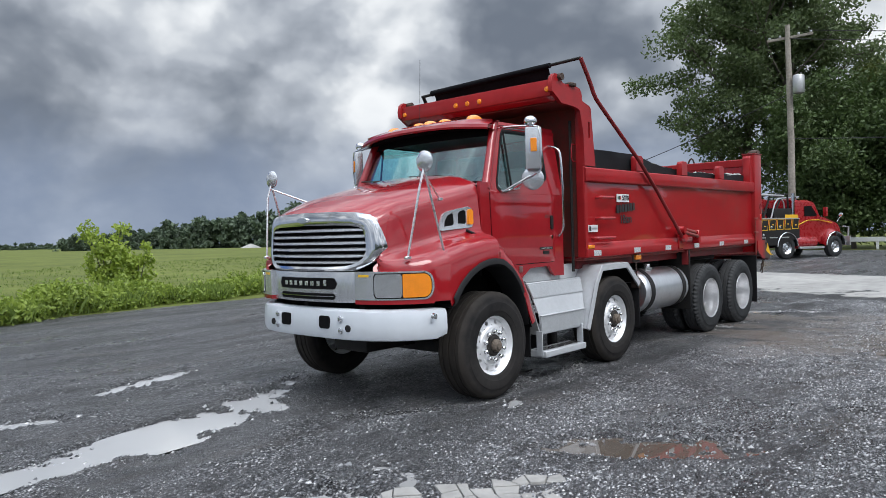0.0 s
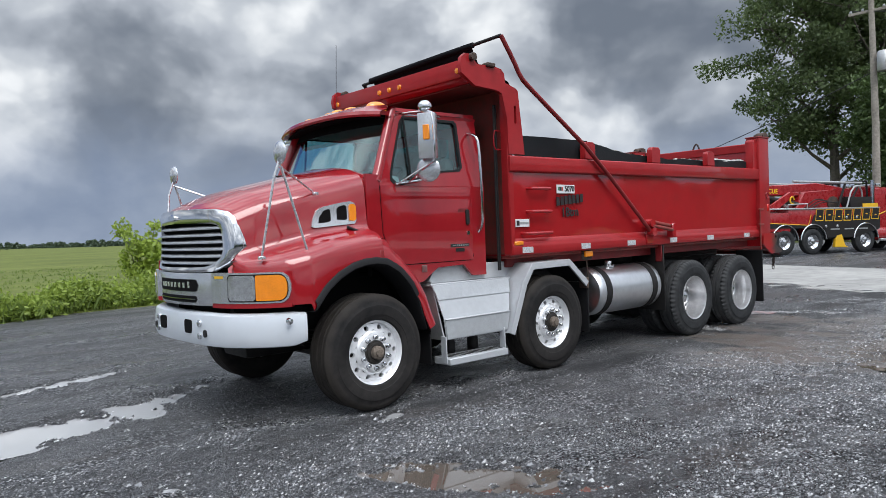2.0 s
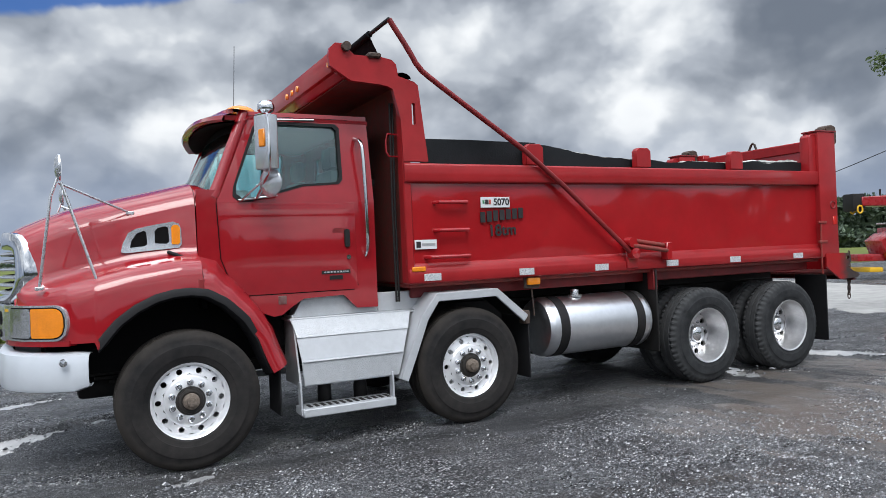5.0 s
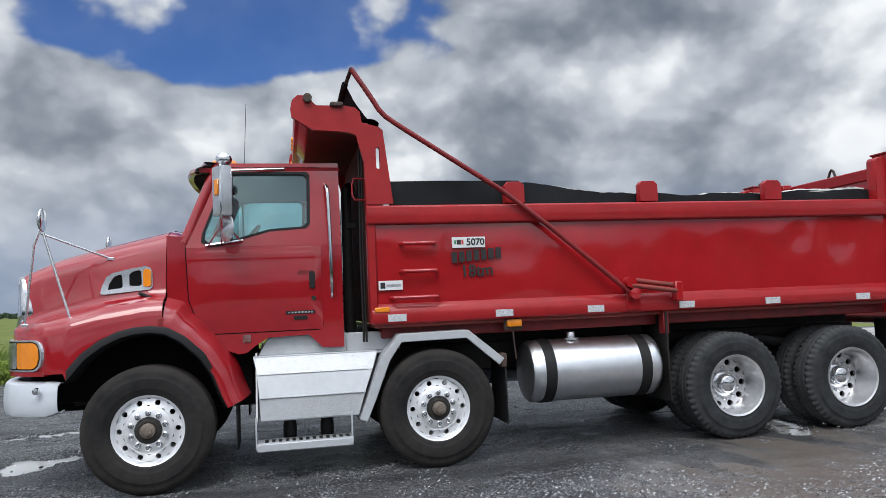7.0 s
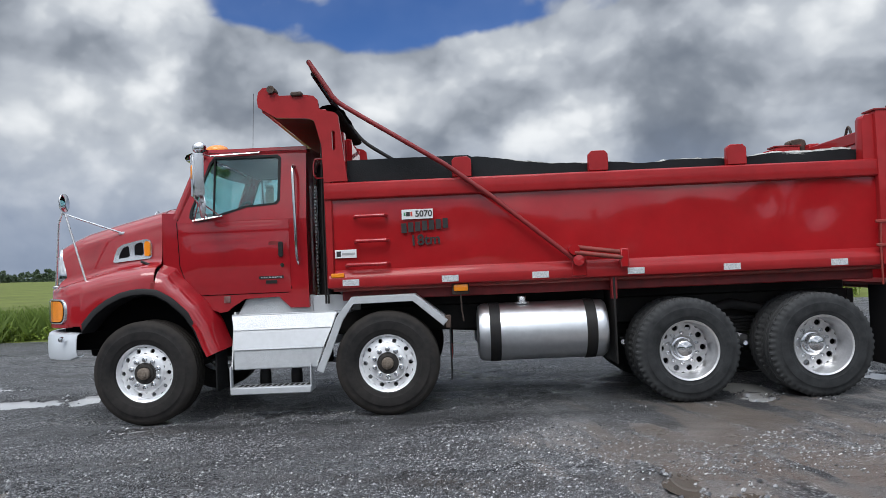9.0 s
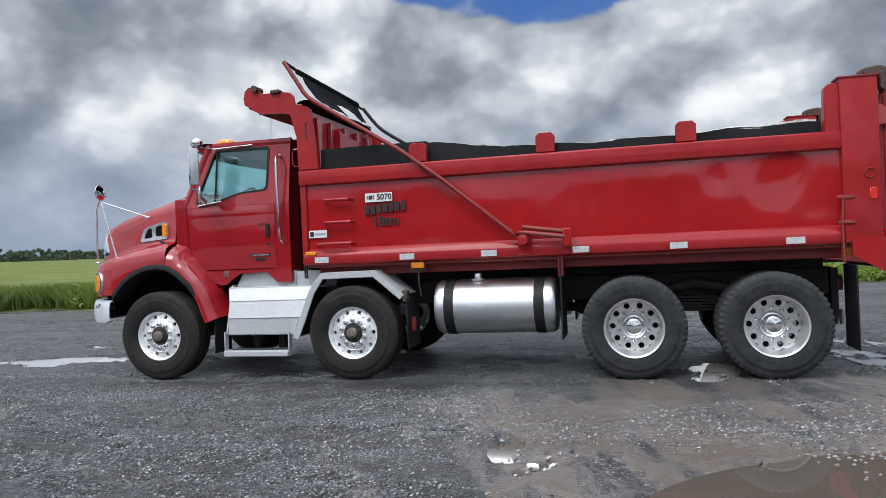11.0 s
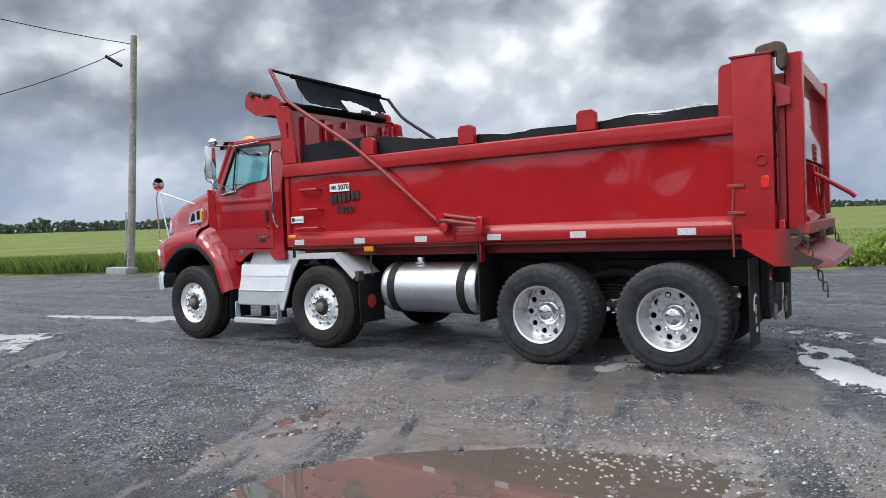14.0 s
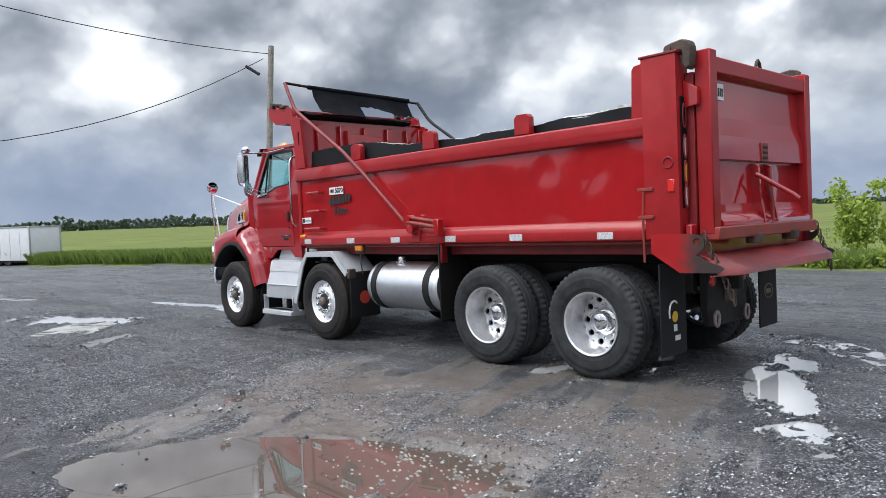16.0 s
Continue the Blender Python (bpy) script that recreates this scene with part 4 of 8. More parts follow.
# wheels
def tyre_shape(radius, width, lugs=0, rim=0.292):
    """A tyre with ribbed tread; lugs cut its shoulders into blocks."""
    w = width / 2
    prof = [(rim, -w + 0.015), (rim + 0.012, -w - 0.002), (rim + 0.05, -w - 0.012), (rim + 0.052, -w - 0.015), (rim + 0.11, -w - 0.019), (radius - 0.10, -w - 0.016), (radius - 0.095, -w - 0.011),
            (radius - 0.06, -w - 0.006), (radius - 0.045, -w - 0.002), (radius - 0.018, -w + 0.012), (radius - 0.004, -w + 0.035)]
    tread = []
    for a, b in ((-w + 0.035, -w * 0.52), (-w * 0.46, -w * 0.04), (w * 0.04, w * 0.46), (w * 0.52, w - 0.035)):
        tread += [(radius - 0.014, a - 0.002), (radius, a + 0.004), (radius, b - 0.004), (radius - 0.014, b + 0.002)]
    prof += tread[1:-1]
    prof += [(r, -a) for r, a in prof[10::-1]] + [(rim, w - 0.015)]
    n = lugs * 4 if lugs else 72
    s, rows = Shape(), len(prof)
    for r, a in prof:
        for k in range(n):
            cut = 0.0
            if lugs and abs(a) > w * 0.5 and r > radius - 0.03:
                cut = 0.009 if k % 4 in (2, 3) else -0.001
            ang = 2 * math.pi * (k + (0.35 * (1 if k % 4 in (1, 3) else 0) if lugs else 0)) / n
            s.v.append(((r - cut) * math.cos(ang), a * (1 - cut * 1.2), (r - cut) * math.sin(ang)))
    s.f = [(i * n + k, ((i + 1) % rows) * n + k, ((i + 1) % rows) * n + (k + 1) % n, i * n + (k + 1) % n) for i in range(rows) for k in range(n)]
    return s


def disc_with_holes(n, r_in, r_out, r_hole, hole, y_of, wall):
    """A wheel face cut by n round holes; y_of(r) is the face's depth."""
    s, steps = Shape(), 20
    for k in range(n):
        mid = 2 * math.pi * k / n
        inner, outer, back = [], [], []
        for j in range(steps):
            a = 2 * math.pi * j / steps
            c, d = math.cos(a), math.sin(a)
            big = max(abs(c), abs(d))
            rr = r_hole + (c / big) * ((r_out - r_hole) if c > 0 else (r_hole - r_in))
            th = mid + (d / big) * math.pi / n
            outer.append((rr * math.cos(th), y_of(rr), rr * math.sin(th)))
            hx = r_hole + hole * c
            p, t = (math.cos(mid), math.sin(mid)), (-math.sin(mid), math.cos(mid))
            x, z = hx * p[0] + hole * d * t[0], hx * p[1] + hole * d * t[1]
            r = math.hypot(x, z)
            inner.append((x, y_of(r), z))
            back.append((x, y_of(r) + wall, z))
        for a, b in ((outer, inner), (inner, back)):
            i0 = len(s.v)
            s.v += a + b
            s.f += [(i0 + j, i0 + (j + 1) % steps, i0 + steps + (j + 1) % steps, i0 + steps + j) for j in range(steps)]
    return s


def nut_shape(r, h):
    s = Shape()
    s.lathe([(r * 1.25, 0), (r * 1.25, -h * 0.25), (r, -h * 0.3), (r, -h * 0.85), (r * 0.6, -h)], 6)
    return s


def build_wheel(kind, x, y, side, group_label):
    """kind front or rear; the wheel's outer face looks to -y before side turns it."""
    turn = Matrix.Translation((x, y, 0.53)) @ (pose(0, 0, 0) if side < 0 else pose(0, 0, 0, 0, 0, 180))
    face = (lambda r: float(np.interp(r, [0.09, 0.183, 0.198, 0.268], [-0.128, -0.126, -0.112, -0.090]))) if kind == "front" else (lambda r: 0.125 - 0.012 * ((r - 0.12) / 0.14))
    rim_mat = RIM if kind == "front" else DULL_ALU
    if kind not in WHEEL_MESHES:
        front = kind == "front"
        rim = disc_with_holes(10, 0.199 if front else 0.10, 0.262, 0.231 if front else 0.218, 0.0225 if front else 0.031, face, 0.03)
        if front:
            rim.lathe([(0.08, -0.128), (0.181, -0.127), (0.186, -0.124), (0.199, face(0.199))], 60)
        rim.lathe([(0.262, face(0.262)), (0.270, -0.115 if kind == "front" else 0.02), (0.285, -0.142), (0.303, -0.150), (0.306, -0.138), (0.296, -0.128), (0.285, -0.10), (0.262, 0.0),
                   (0.262, 0.12), (0.30, 0.15)], 60)
        rim.f = [f for f in rim.f if len(f) <= 6]
        hub = Shape()
        if kind == "front":
            hub.lathe([(0.112, -0.126), (0.108, -0.136), (0.096, -0.138), (0.092, -0.150), (0.072, -0.153), (0.068, -0.150), (0.0, -0.150)], 28)
        else:
            hub.lathe([(0.135, 0.122), (0.130, 0.085), (0.115, 0.075), (0.102, 0.072), (0.100, 0.02), (0.093, 0.005), (0.070, -0.007), (0.0, -0.013)], 32)
        WHEEL_MESHES[kind] = (rim.weld().mesh("wheel_rim", 50), hub.mesh("wheel_hub"), (nut_shape(0.0165, 0.04) if kind == "rear" else Shape().lathe([(0.025, 0), (0.025, -0.006), (0.021, -0.008), (0.020, -0.030), (0.014, -0.038), (0.0, -0.040)], 14)).mesh("nut", 20))
    rim_me, hub_me, nut_me = WHEEL_MESHES[kind]
    wheel = part("wheel", rim_me, rim_mat, truck, group_label, turn)
    part("hub", hub_me, GREASE if kind == "front" else CHROME, wheel, "greasy brown hub" if kind == "front" else "domed chrome hub cap")
    if kind == "front":
        part("hub_cap", Shape().lathe([(0.062, -0.148), (0.060, -0.185), (0.052, -0.192), (0.036, -0.193), (0.034, -0.205), (0.0, -0.206)], 24), CRUST, wheel, "brown crusted hub cap")
    for k in range(10):
        a = 2 * math.pi * (k + 0.5) / 10
        r = 0.142 if kind == "front" else 0.160
        part("lug_nut", nut_me, CRUST if kind == "front" and k in (2, 3, 4, 5, 6, 8) else CHROME, wheel, "", Matrix.Translation((r * math.cos(a), (face(r) - 0.004), r * math.sin(a))))
    return wheel


WHEEL_MESHES = {}
smooth_tyre = tyre_shape(0.53, 0.32).mesh("steer_tyre")
lug_tyre = tyre_shape(0.53, 0.27, 52).mesh("drive_tyre")
for x, out in ((0.02, -1.31), (2.49, -1.27)):
    for side in (-1, 1):
        w = build_wheel("front", x, side * (-out - 0.16), side, "polished aluminium wheel with ten hand holes")
        part("tyre", smooth_tyre, TYRE_BROWN, w, "scuffed black tyre with brown dirt")
for x, me in ((5.55, lug_tyre), (6.90, lug_tyre)):
    for side in (-1, 1):
        w = build_wheel("rear", x, side * 1.09, side, "deep-dished dull aluminium wheel of a dual pair")
        part("tyre", me, TYRE, w, "worn black drive tyre")
        inner = part("inner_tyre", me, TYRE, truck, "inner tyre of the dual pair", Matrix.Translation((x, side * 0.76, 0.53)))

# chassis
for side in (-1, 1):
    part("chassis_rail", Shape().box(-0.95, 7.55, side * 0.44 - 0.045, side * 0.44 + 0.045, 0.78, 1.06, 0.01), BLACK, truck)
for x in (-0.8, 0.9, 2.1, 3.3, 4.6, 6.2, 7.45):
    part("crossmember", Shape().box(x - 0.06, x + 0.06, -0.40, 0.40, 0.82, 1.0, 0.01), BLACK, truck)
for x in (0.02, 2.49):
    part("axle_beam", Shape().box(x - 0.06, x + 0.06, -1.0, 1.0, 0.40, 0.53, 0.02), BLACK, truck)
for x in (5.55, 6.90):
    s = Shape().lathe([(0.0, -0.9), (0.075, -0.9), (0.08, -0.35), (0.16, -0.25), (0.24, -0.1), (0.26, 0.0), (0.24, 0.1), (0.16, 0.25), (0.08, 0.35), (0.075, 0.9), (0.0, 0.9)], 20, (x, 0, 0.53))
    part("drive_axle", s, BLACK, truck)
for x, hgt in ((0.02, 0.72), (6.22, 0.80)):
    for side in (-1, 1):
        s = Shape()
        for k in range(5):
            ln = 0.75 - 0.11 * k
            s.box(x - ln, x + ln, side * 0.5 - 0.045, side * 0.5 + 0.045, hgt - 0.03 - 0.035 * k, hgt - 0.035 * k, 0.004)
        part("leaf_spring", s, BLACK, truck)
s = Shape().tube([(2.2, 0, 0.86), (5.4, 0, 0.62)], 0.055, 14)
part("drive_shaft", s, BLACK, truck)
part("engine_block", Shape().box(-1.0, 0.3, -0.38, 0.38, 0.62, 1.45, 0.06), SHADE_BLACK, truck)
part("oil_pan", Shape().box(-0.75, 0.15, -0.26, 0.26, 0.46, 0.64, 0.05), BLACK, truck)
# bay walls in near-black, so the engine bay's shade is in their colour
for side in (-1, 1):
    part("inner_bay", Shape().box(-0.95, 0.85, side * 0.83 - 0.03, side * 0.83 + 0.03, 0.75, 1.45, 0.02), SHADE_BLACK, truck)
part("air_tank", Shape().lathe([(0.0, 4.9), (0.10, 4.91), (0.13, 4.95), (0.13, 5.25), (0.10, 5.3), (0, 5.31)], 20, (0, -0.2, 0.72), "x"), BLACK, truck)
part("gear_case", Shape().box(0.35, 1.6, -0.30, 0.30, 0.55, 0.95, 0.08), BLACK, truck)
part("subframe", Shape().box(1.95, 7.5, -0.52, 0.52, 1.06, 1.27, 0.012), BLACK, truck, "black sub-frame under the dump body")

# front bumper
def plan_bumper(s):
    """x against y for the bumper's outer face, s from 0 in the middle to 1 at the end."""
    pts = [(-1.30, 0.0), (-1.295, 0.35), (-1.27, 0.62), (-1.215, 0.83), (-1.11, 1.02), (-0.97, 1.16), (-0.80, 1.255), (-0.67, 1.30)]
    d = [0.0]
    for a, b in zip(pts, pts[1:]):
        d.append(d[-1] + math.dist(a, b))
    t = s * d[-1]
    return float(np.interp(t, d, [p[0] for p in pts])), float(np.interp(t, d, [p[1] for p in pts]))


rows = []
prof = [(0.72, 0.10), (0.705, 0.05), (0.715, 0.012), (0.745, 0.0), (0.83, -0.006), (0.93, 0.0), (0.975, 0.012), (0.995, 0.04), (0.995, 0.10)]
for k in range(-30, 31):
    t = k / 30
    x, y = plan_bumper(abs(t))
    x2, y2 = plan_bumper(min(1, abs(t) + 0.01))
    x1, y1 = plan_bumper(max(0, abs(t) - 0.01))
    nx, ny = (y2 - y1), -(x2 - x1)
    ln = math.hypot(nx, ny)
    nx, ny = nx / ln, ny / ln
    end = max(0, (abs(t) - 0.93) / 0.07)
    row = []
    for z, d in prof:
        zz = z + (0.035 if z < 0.8 else -0.012) * end
        row.append((x + nx * d, -0.03 + (math.copysign(0.97, t) * (y - abs(ny) * d) if t else 0.0), zz - 0.022))
    rows.append(row)
bumper = part("bumper", Shape().grid(rows).thick(0.006), BUMPER_PAINT, truck, "silver-painted front bumper with tow openings")
# near-black plates stand for the shade inside the tow openings
for y in (-0.30, 0.30):
    part("tow_opening", Shape().prism(rounded(y - 0.075, y + 0.075, 0.785, 0.905, 0.03), -1.308, -1.22, 0, "x"), SHADE_BLACK, bumper)
for y, z in ((-0.52, 0.885), (-0.52, 0.775), (0.46, 0.885), (0.46, 0.775)):
    part("bumper_bolt", Shape().lathe([(0.0, -1.305), (0.022, -1.304), (0.030, -1.298), (0.030, -1.25)], 16, (0, y, z), "x"), CHROME, bumper)
for y in (-0.61, 0.55):
    part("fog_lamp_hole", Shape().lathe([(0.0, -1.286), (0.032, -1.286), (0.034, -1.24)], 18, (0, y, 0.80), "x"), BLACK, bumper)
for y in (-1.268, 1.268):
    x = -0.83
    part("bumper_end_bolt", Shape().lathe([(0.0, -0.02), (0.025, -0.016), (0.03, 0.01)] if y < 0 else [(0.0, 0.02), (0.025, 0.016), (0.03, -0.01)], 16, (x, y - 0.012 if y < 0 else y - 0.06, 0.905), "y"), CHROME, bumper)
# dark block: shade between bumper and bonnet put into its colour
part("bumper_gap_shade", Shape().box(-0.95, -0.6, -0.98, 0.98, 0.95, 1.10, 0.02), SHADE_BLACK, truck)

# bonnet with its fenders, one moulding
top_z = lerp_table([-1.22, -1.1, -0.95, -0.80, -0.5, -0.04, 0.12, 0.30], [1.82, 1.89, 1.955, 2.01, 2.085, 2.19, 2.225, 2.27])
half_w = lerp_table([-1.22, -1.05, -0.9, -0.4, 0.14], [0.79, 0.84, 0.875, 0.97, 1.05])
fend_z = lerp_table([-1.22, -0.95, -0.7, -0.36, 0.0, 0.20, 0.4, 0.57, 0.75, 0.93], [1.40, 1.45, 1.51, 1.585, 1.63, 1.63, 1.575, 1.45, 1.30, 1.12])
fend_w = lerp_table([-1.22, -1.17, -1.08, -0.95, -0.8, -0.6, 0.35, 0.60, 0.80, 0.93], [0.80, 0.88, 1.00, 1.14, 1.245, 1.30, 1.295, 1.255, 1.15, 1.075])
arch_z = lerp_table([-1.22, -0.61, -0.605, -0.55, -0.46, -0.33, -0.19, -0.07, 0.05, 0.17, 0.3, 0.45, 0.55, 0.61, 0.66, 0.70, 0.93],
                    [1.03, 1.035, 0.975, 1.05, 1.155, 1.25, 1.315, 1.342, 1.348, 1.33, 1.255, 1.11, 0.95, 0.78, 0.67, 0.60, 0.58])


def hood_row(x):
    zt, hw, zf, wf, za = top_z(x), half_w(x), fend_z(x), fend_w(x), arch_z(x)
    zf = max(zf, za + 0.06)
    wf = max(wf, hw + 0.02)
    lip = 0.35 + 0.65 * min(1, max(0, (wf - hw) / 0.3))
    return [(x, 0, zt + 0.05), (x, hw * 0.3, zt + 0.046), (x, hw * 0.58, zt + 0.026), (x, hw * 0.76, zt - 0.004), (x, hw * 0.88, zt - 0.05), (x, hw * 0.945, zt - 0.11),
            (x, hw * 0.975, zt - 0.19), (x, hw, zf + 0.10), (x, hw + 0.012, zf + 0.045), (x, hw + 0.05 * lip, zf + 0.012), (x, hw + (wf - hw) * 0.55, zf - 0.012),
            (x, hw + (wf - hw) * 0.80, zf - 0.045), (x, hw + (wf - hw) * 0.95, zf - 0.10), (x, wf, zf - 0.17 if zf - 0.17 > za else (zf + za) / 2), (x, wf + 0.004, za)]


xs = list(np.linspace(-1.20, 0.142, 64))


def front_edge(y, z):
    """Where the bonnet starts behind the grille and the lamps."""
    if z > 1.36 and y < 0.86:
        return -1.28 + 0.195 * (y / 0.82) ** 2.2 + 0.03 * (z - 1.35) / 0.5
    return float(np.interp(y, [0.65, 0.78, 0.90, 1.015, 1.135, 1.205, 1.252, 1.30], [-1.20, -1.17, -1.125, -1.06, -0.95, -0.86, -0.775, -0.66])) + 0.01


s = Shape().grid([[(max(x, front_edge(y, z)), -y, z) for x, y, z in hood_row(x)] for x in xs]).both().thick(0.012)
hood = part("bonnet", s, RED, truck, "glossy red sloping bonnet with moulded fenders")
# rear part of each fender, fixed to the cab: a band that follows the arch and rolls inwards
path = [(x, arch_z(x)) for x in np.linspace(0.150, 0.66, 34)]
bend = []
for i in range(len(path)):
    a, b = path[max(i - 4, 0)], path[min(i + 4, len(path) - 1)]
    bend.append(Vector((a[1] - b[1], b[0] - a[0])).normalized())
bend[0] = Vector((0.0, 1.0))
rows = []
for (x, z), n in zip(path, bend):
    wide = float(np.interp(x, [0.15, 0.24, 0.36, 0.66], [0.305, 0.235, 0.205, 0.195]))
    inner = float(np.interp(z, [0.60, 1.05, 1.2], [0.93, 0.96, 1.035]))
    rows.append([(x + n.x * wide * d, -y, z + n.y * wide * d) for d, y in ((0.0, 1.299), (0.22, 1.298), (0.42, 1.285), (0.60, 1.252), (0.76, 1.19), (0.90, 1.09), (1.0, inner))])
for pick in (lambda q: q, lambda q: q.mirrored()):
    part("fender_extension", pick(Shape().grid(rows)).thick(0.012), RED, truck, "red fender extension behind the front wheel")
# rubber flare round each arch
s = Shape()
pts = [(x, -1.285, arch_z(x) - 0.005) for x in np.linspace(-0.595, 0.66, 44)]
rows = [[(p[0], -fend_w(p[0]) - 0.018, p[2]), (p[0], -fend_w(p[0]) - 0.030, p[2]), (p[0], -fend_w(p[0]) - 0.032, p[2]), (p[0], -fend_w(p[0]), p[2]), (p[0], -1.06, p[2])] for p in pts]
for row, x in zip(rows, np.linspace(-0.595, 0.66, 44)):
    slope = (arch_z(x + 0.03) - arch_z(x - 0.03)) / 0.06
    nx, nz = -slope / math.hypot(1, slope), 1 / math.hypot(1, slope)
    base = arch_z(x)
    for j, d in enumerate((0.045, 0.03, -0.012, -0.03, -0.035)):
        row[j] = (x + nx * d, row[j][1], base + nz * d)
for pick in (lambda q: q, lambda q: q.mirrored()):
    part("wheel_arch_flare", pick(Shape().grid(rows)).thick(0.006), RUBBER, truck, "black rubber wheel arch flare")
# near-black liner sheets carry the shade of the wheel arch
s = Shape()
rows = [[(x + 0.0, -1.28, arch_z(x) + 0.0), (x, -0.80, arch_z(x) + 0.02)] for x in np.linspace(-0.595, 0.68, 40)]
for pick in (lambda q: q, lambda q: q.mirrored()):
    part("wheel_arch_liner", pick(Shape().grid(rows)), SHADE_BLACK, truck)
for side in (-1, 1):
    part("front_mudflap", Shape().box(0.72, 0.735, side * 1.22, side * 0.86, 0.30, 0.70, 0.004) if side > 0 else Shape().box(0.72, 0.735, -1.22, -0.86, 0.30, 0.70, 0.004), RUBBER, truck)

# grille
def nose_x(y, z):
    return -1.30 + 0.195 * (abs(y) / 0.82) ** 2.2 + 0.03 * max(0, z - 1.35) / 0.5


def loop_at(points, off):
    return [(nose_x(y, z) + off, y, z) for y, z in points]


half = [(0.0, 1.885), (0.40, 1.880), (0.62, 1.868), (0.735, 1.845), (0.795, 1.80), (0.825, 1.72), (0.845, 1.62), (0.858, 1.535), (0.845, 1.46), (0.79, 1.40), (0.70, 1.355), (0.62, 1.325), (0.35, 1.318), (0.0, 1.318)]
outer = half + [(-y, z) for y, z in half[-2:0:-1]]
ih = [(y, z - 0.046) for y, z in [(0.0, 1.805), (0.40, 1.80), (0.58, 1.792), (0.665, 1.775), (0.705, 1.74), (0.72, 1.68), (0.73, 1.62), (0.73, 1.545), (0.705, 1.49), (0.66, 1.455), (0.60, 1.43), (0.52, 1.415), (0.30, 1.41), (0.0, 1.41)]]
inner = ih + [(-y, z) for y, z in ih[-2:0:-1]]
mid = [((a[0] + b[0]) / 2, (a[1] + b[1]) / 2) for a, b in zip(outer, inner)]
loops = [loop_at(outer, 0.10), loop_at(outer, 0.012), loop_at([(a[0] * 0.985, 1.6 + (a[1] - 1.6) * 0.985) for a in outer], 0.0), loop_at(mid, -0.012), loop_at(inner, 0.0), loop_at(inner, 0.09)]
grille = part("grille_surround", Shape().grid([lp + lp[:1] for lp in loops]), CHROME, truck, "chrome grille surround")
s = Shape()
s.add(loop_at(inner, 0.075), [tuple(range(len(inner)))])
# backing coloured as the shade behind the bars
part("grille_backing", s, SHADE_BLACK, grille)
for k in range(6):
    z = 1.403 + k * 0.061
    lim = (0.655, 0.72, 0.73, 0.725, 0.715, 0.70)[k]
    rows = []
    for y in np.linspace(-lim, lim, 25):
        x = nose_x(y, z)
        rows.append([(x + 0.045, y, z - 0.010), (x + 0.012, y, z - 0.013), (x + 0.003, y, z - 0.004), (x + 0.006, y, z + 0.008), (x + 0.045, y, z + 0.018), (x + 0.045, y, z - 0.010)])
    part("grille_bar", Shape().grid(rows), SATIN, grille)
part("grille_emblem", Shape().prism([(0.085 * math.cos(a), 1.812 + 0.030 * math.sin(a)) for a in np.linspace(0, 2 * math.pi, 24)[:-1]], -1.300, -1.262, 0.004, "x"), CHROME, grille, "oval chrome emblem")
rows = []
for y in np.linspace(-0.66, 0.66, 33):
    rows.append([(nose_x(y, 1.3) + 0.05, y, 1.025), (nose_x(y, 1.3) + 0.004, y, 1.03), (nose_x(y, 1.3), y, 1.045), (nose_x(y, 1.3), y, 1.303), (nose_x(y, 1.3) + 0.004, y, 1.315), (nose_x(y, 1.3) + 0.05, y, 1.317)])
panel = part("nose_panel", Shape().grid(rows).thick(0.004), SATIN, truck, "satin chrome nose panel below the grille")


def nose_strip(y0, y1, z0, z1, proud, n=24, taper=0.02):
    rows = []
    for y in np.linspace(y0, y1, n):
        e = min(1, (min(y - y0, y1 - y) + 1e-4) / max(taper, 1e-4))
        e = math.sqrt(max(0, 1 - (1 - e) ** 2))
        zm, h = (z0 + z1) / 2, (z1 - z0) / 2 * e
        x = nose_x(y, 1.3)
        rows.append([(x + 0.01, y, zm - h), (x - proud, y, zm - h * 0.95), (x - proud, y, zm + h * 0.95), (x + 0.01, y, zm + h)])
    return Shape().grid(rows)


part("name_plate", nose_strip(-0.44, 0.44, 1.15, 1.262, 0.004, 40, 0.05), SHADE_BLACK, panel, "black plate with chrome marks")
for k in range(8):
    y = -0.30 + 0.60 * k / 7
    x = nose_x(y, 1.3)
    part("name_bar", Shape().box(x - 0.008, x - 0.004, y - 0.022, y + 0.022, 1.185, 1.228 if k else 1.24, 0.001), ALU, panel)
part("air_slot", nose_strip(-0.42, 0.42, 1.055, 1.115, 0.004, 40, 0.03), SHADE_BLACK, panel, "dark air slot with one bar")
part("slot_bar", nose_strip(-0.41, 0.41, 1.082, 1.090, 0.010, 30, 0.01), CHROME, panel)

# headlamps
lamp_plan = [(-1.212, 0.650), (-1.182, 0.78), (-1.135, 0.90), (-1.07, 1.015), (-0.96, 1.135), (-0.87, 1.205), (-0.785, 1.252)]
ld = [0.0]
for a, b in zip(lamp_plan, lamp_plan[1:]):
    ld.append(ld[-1] + math.dist(a, b))


def lamp_point(s, z, out, side):
    t = s * ld[-1]
    x, y = float(np.interp(t, ld, [p[0] for p in lamp_plan])), float(np.interp(t, ld, [p[1] for p in lamp_plan]))
    return (x - out * 0.75, side * (y + out * 0.66), z)


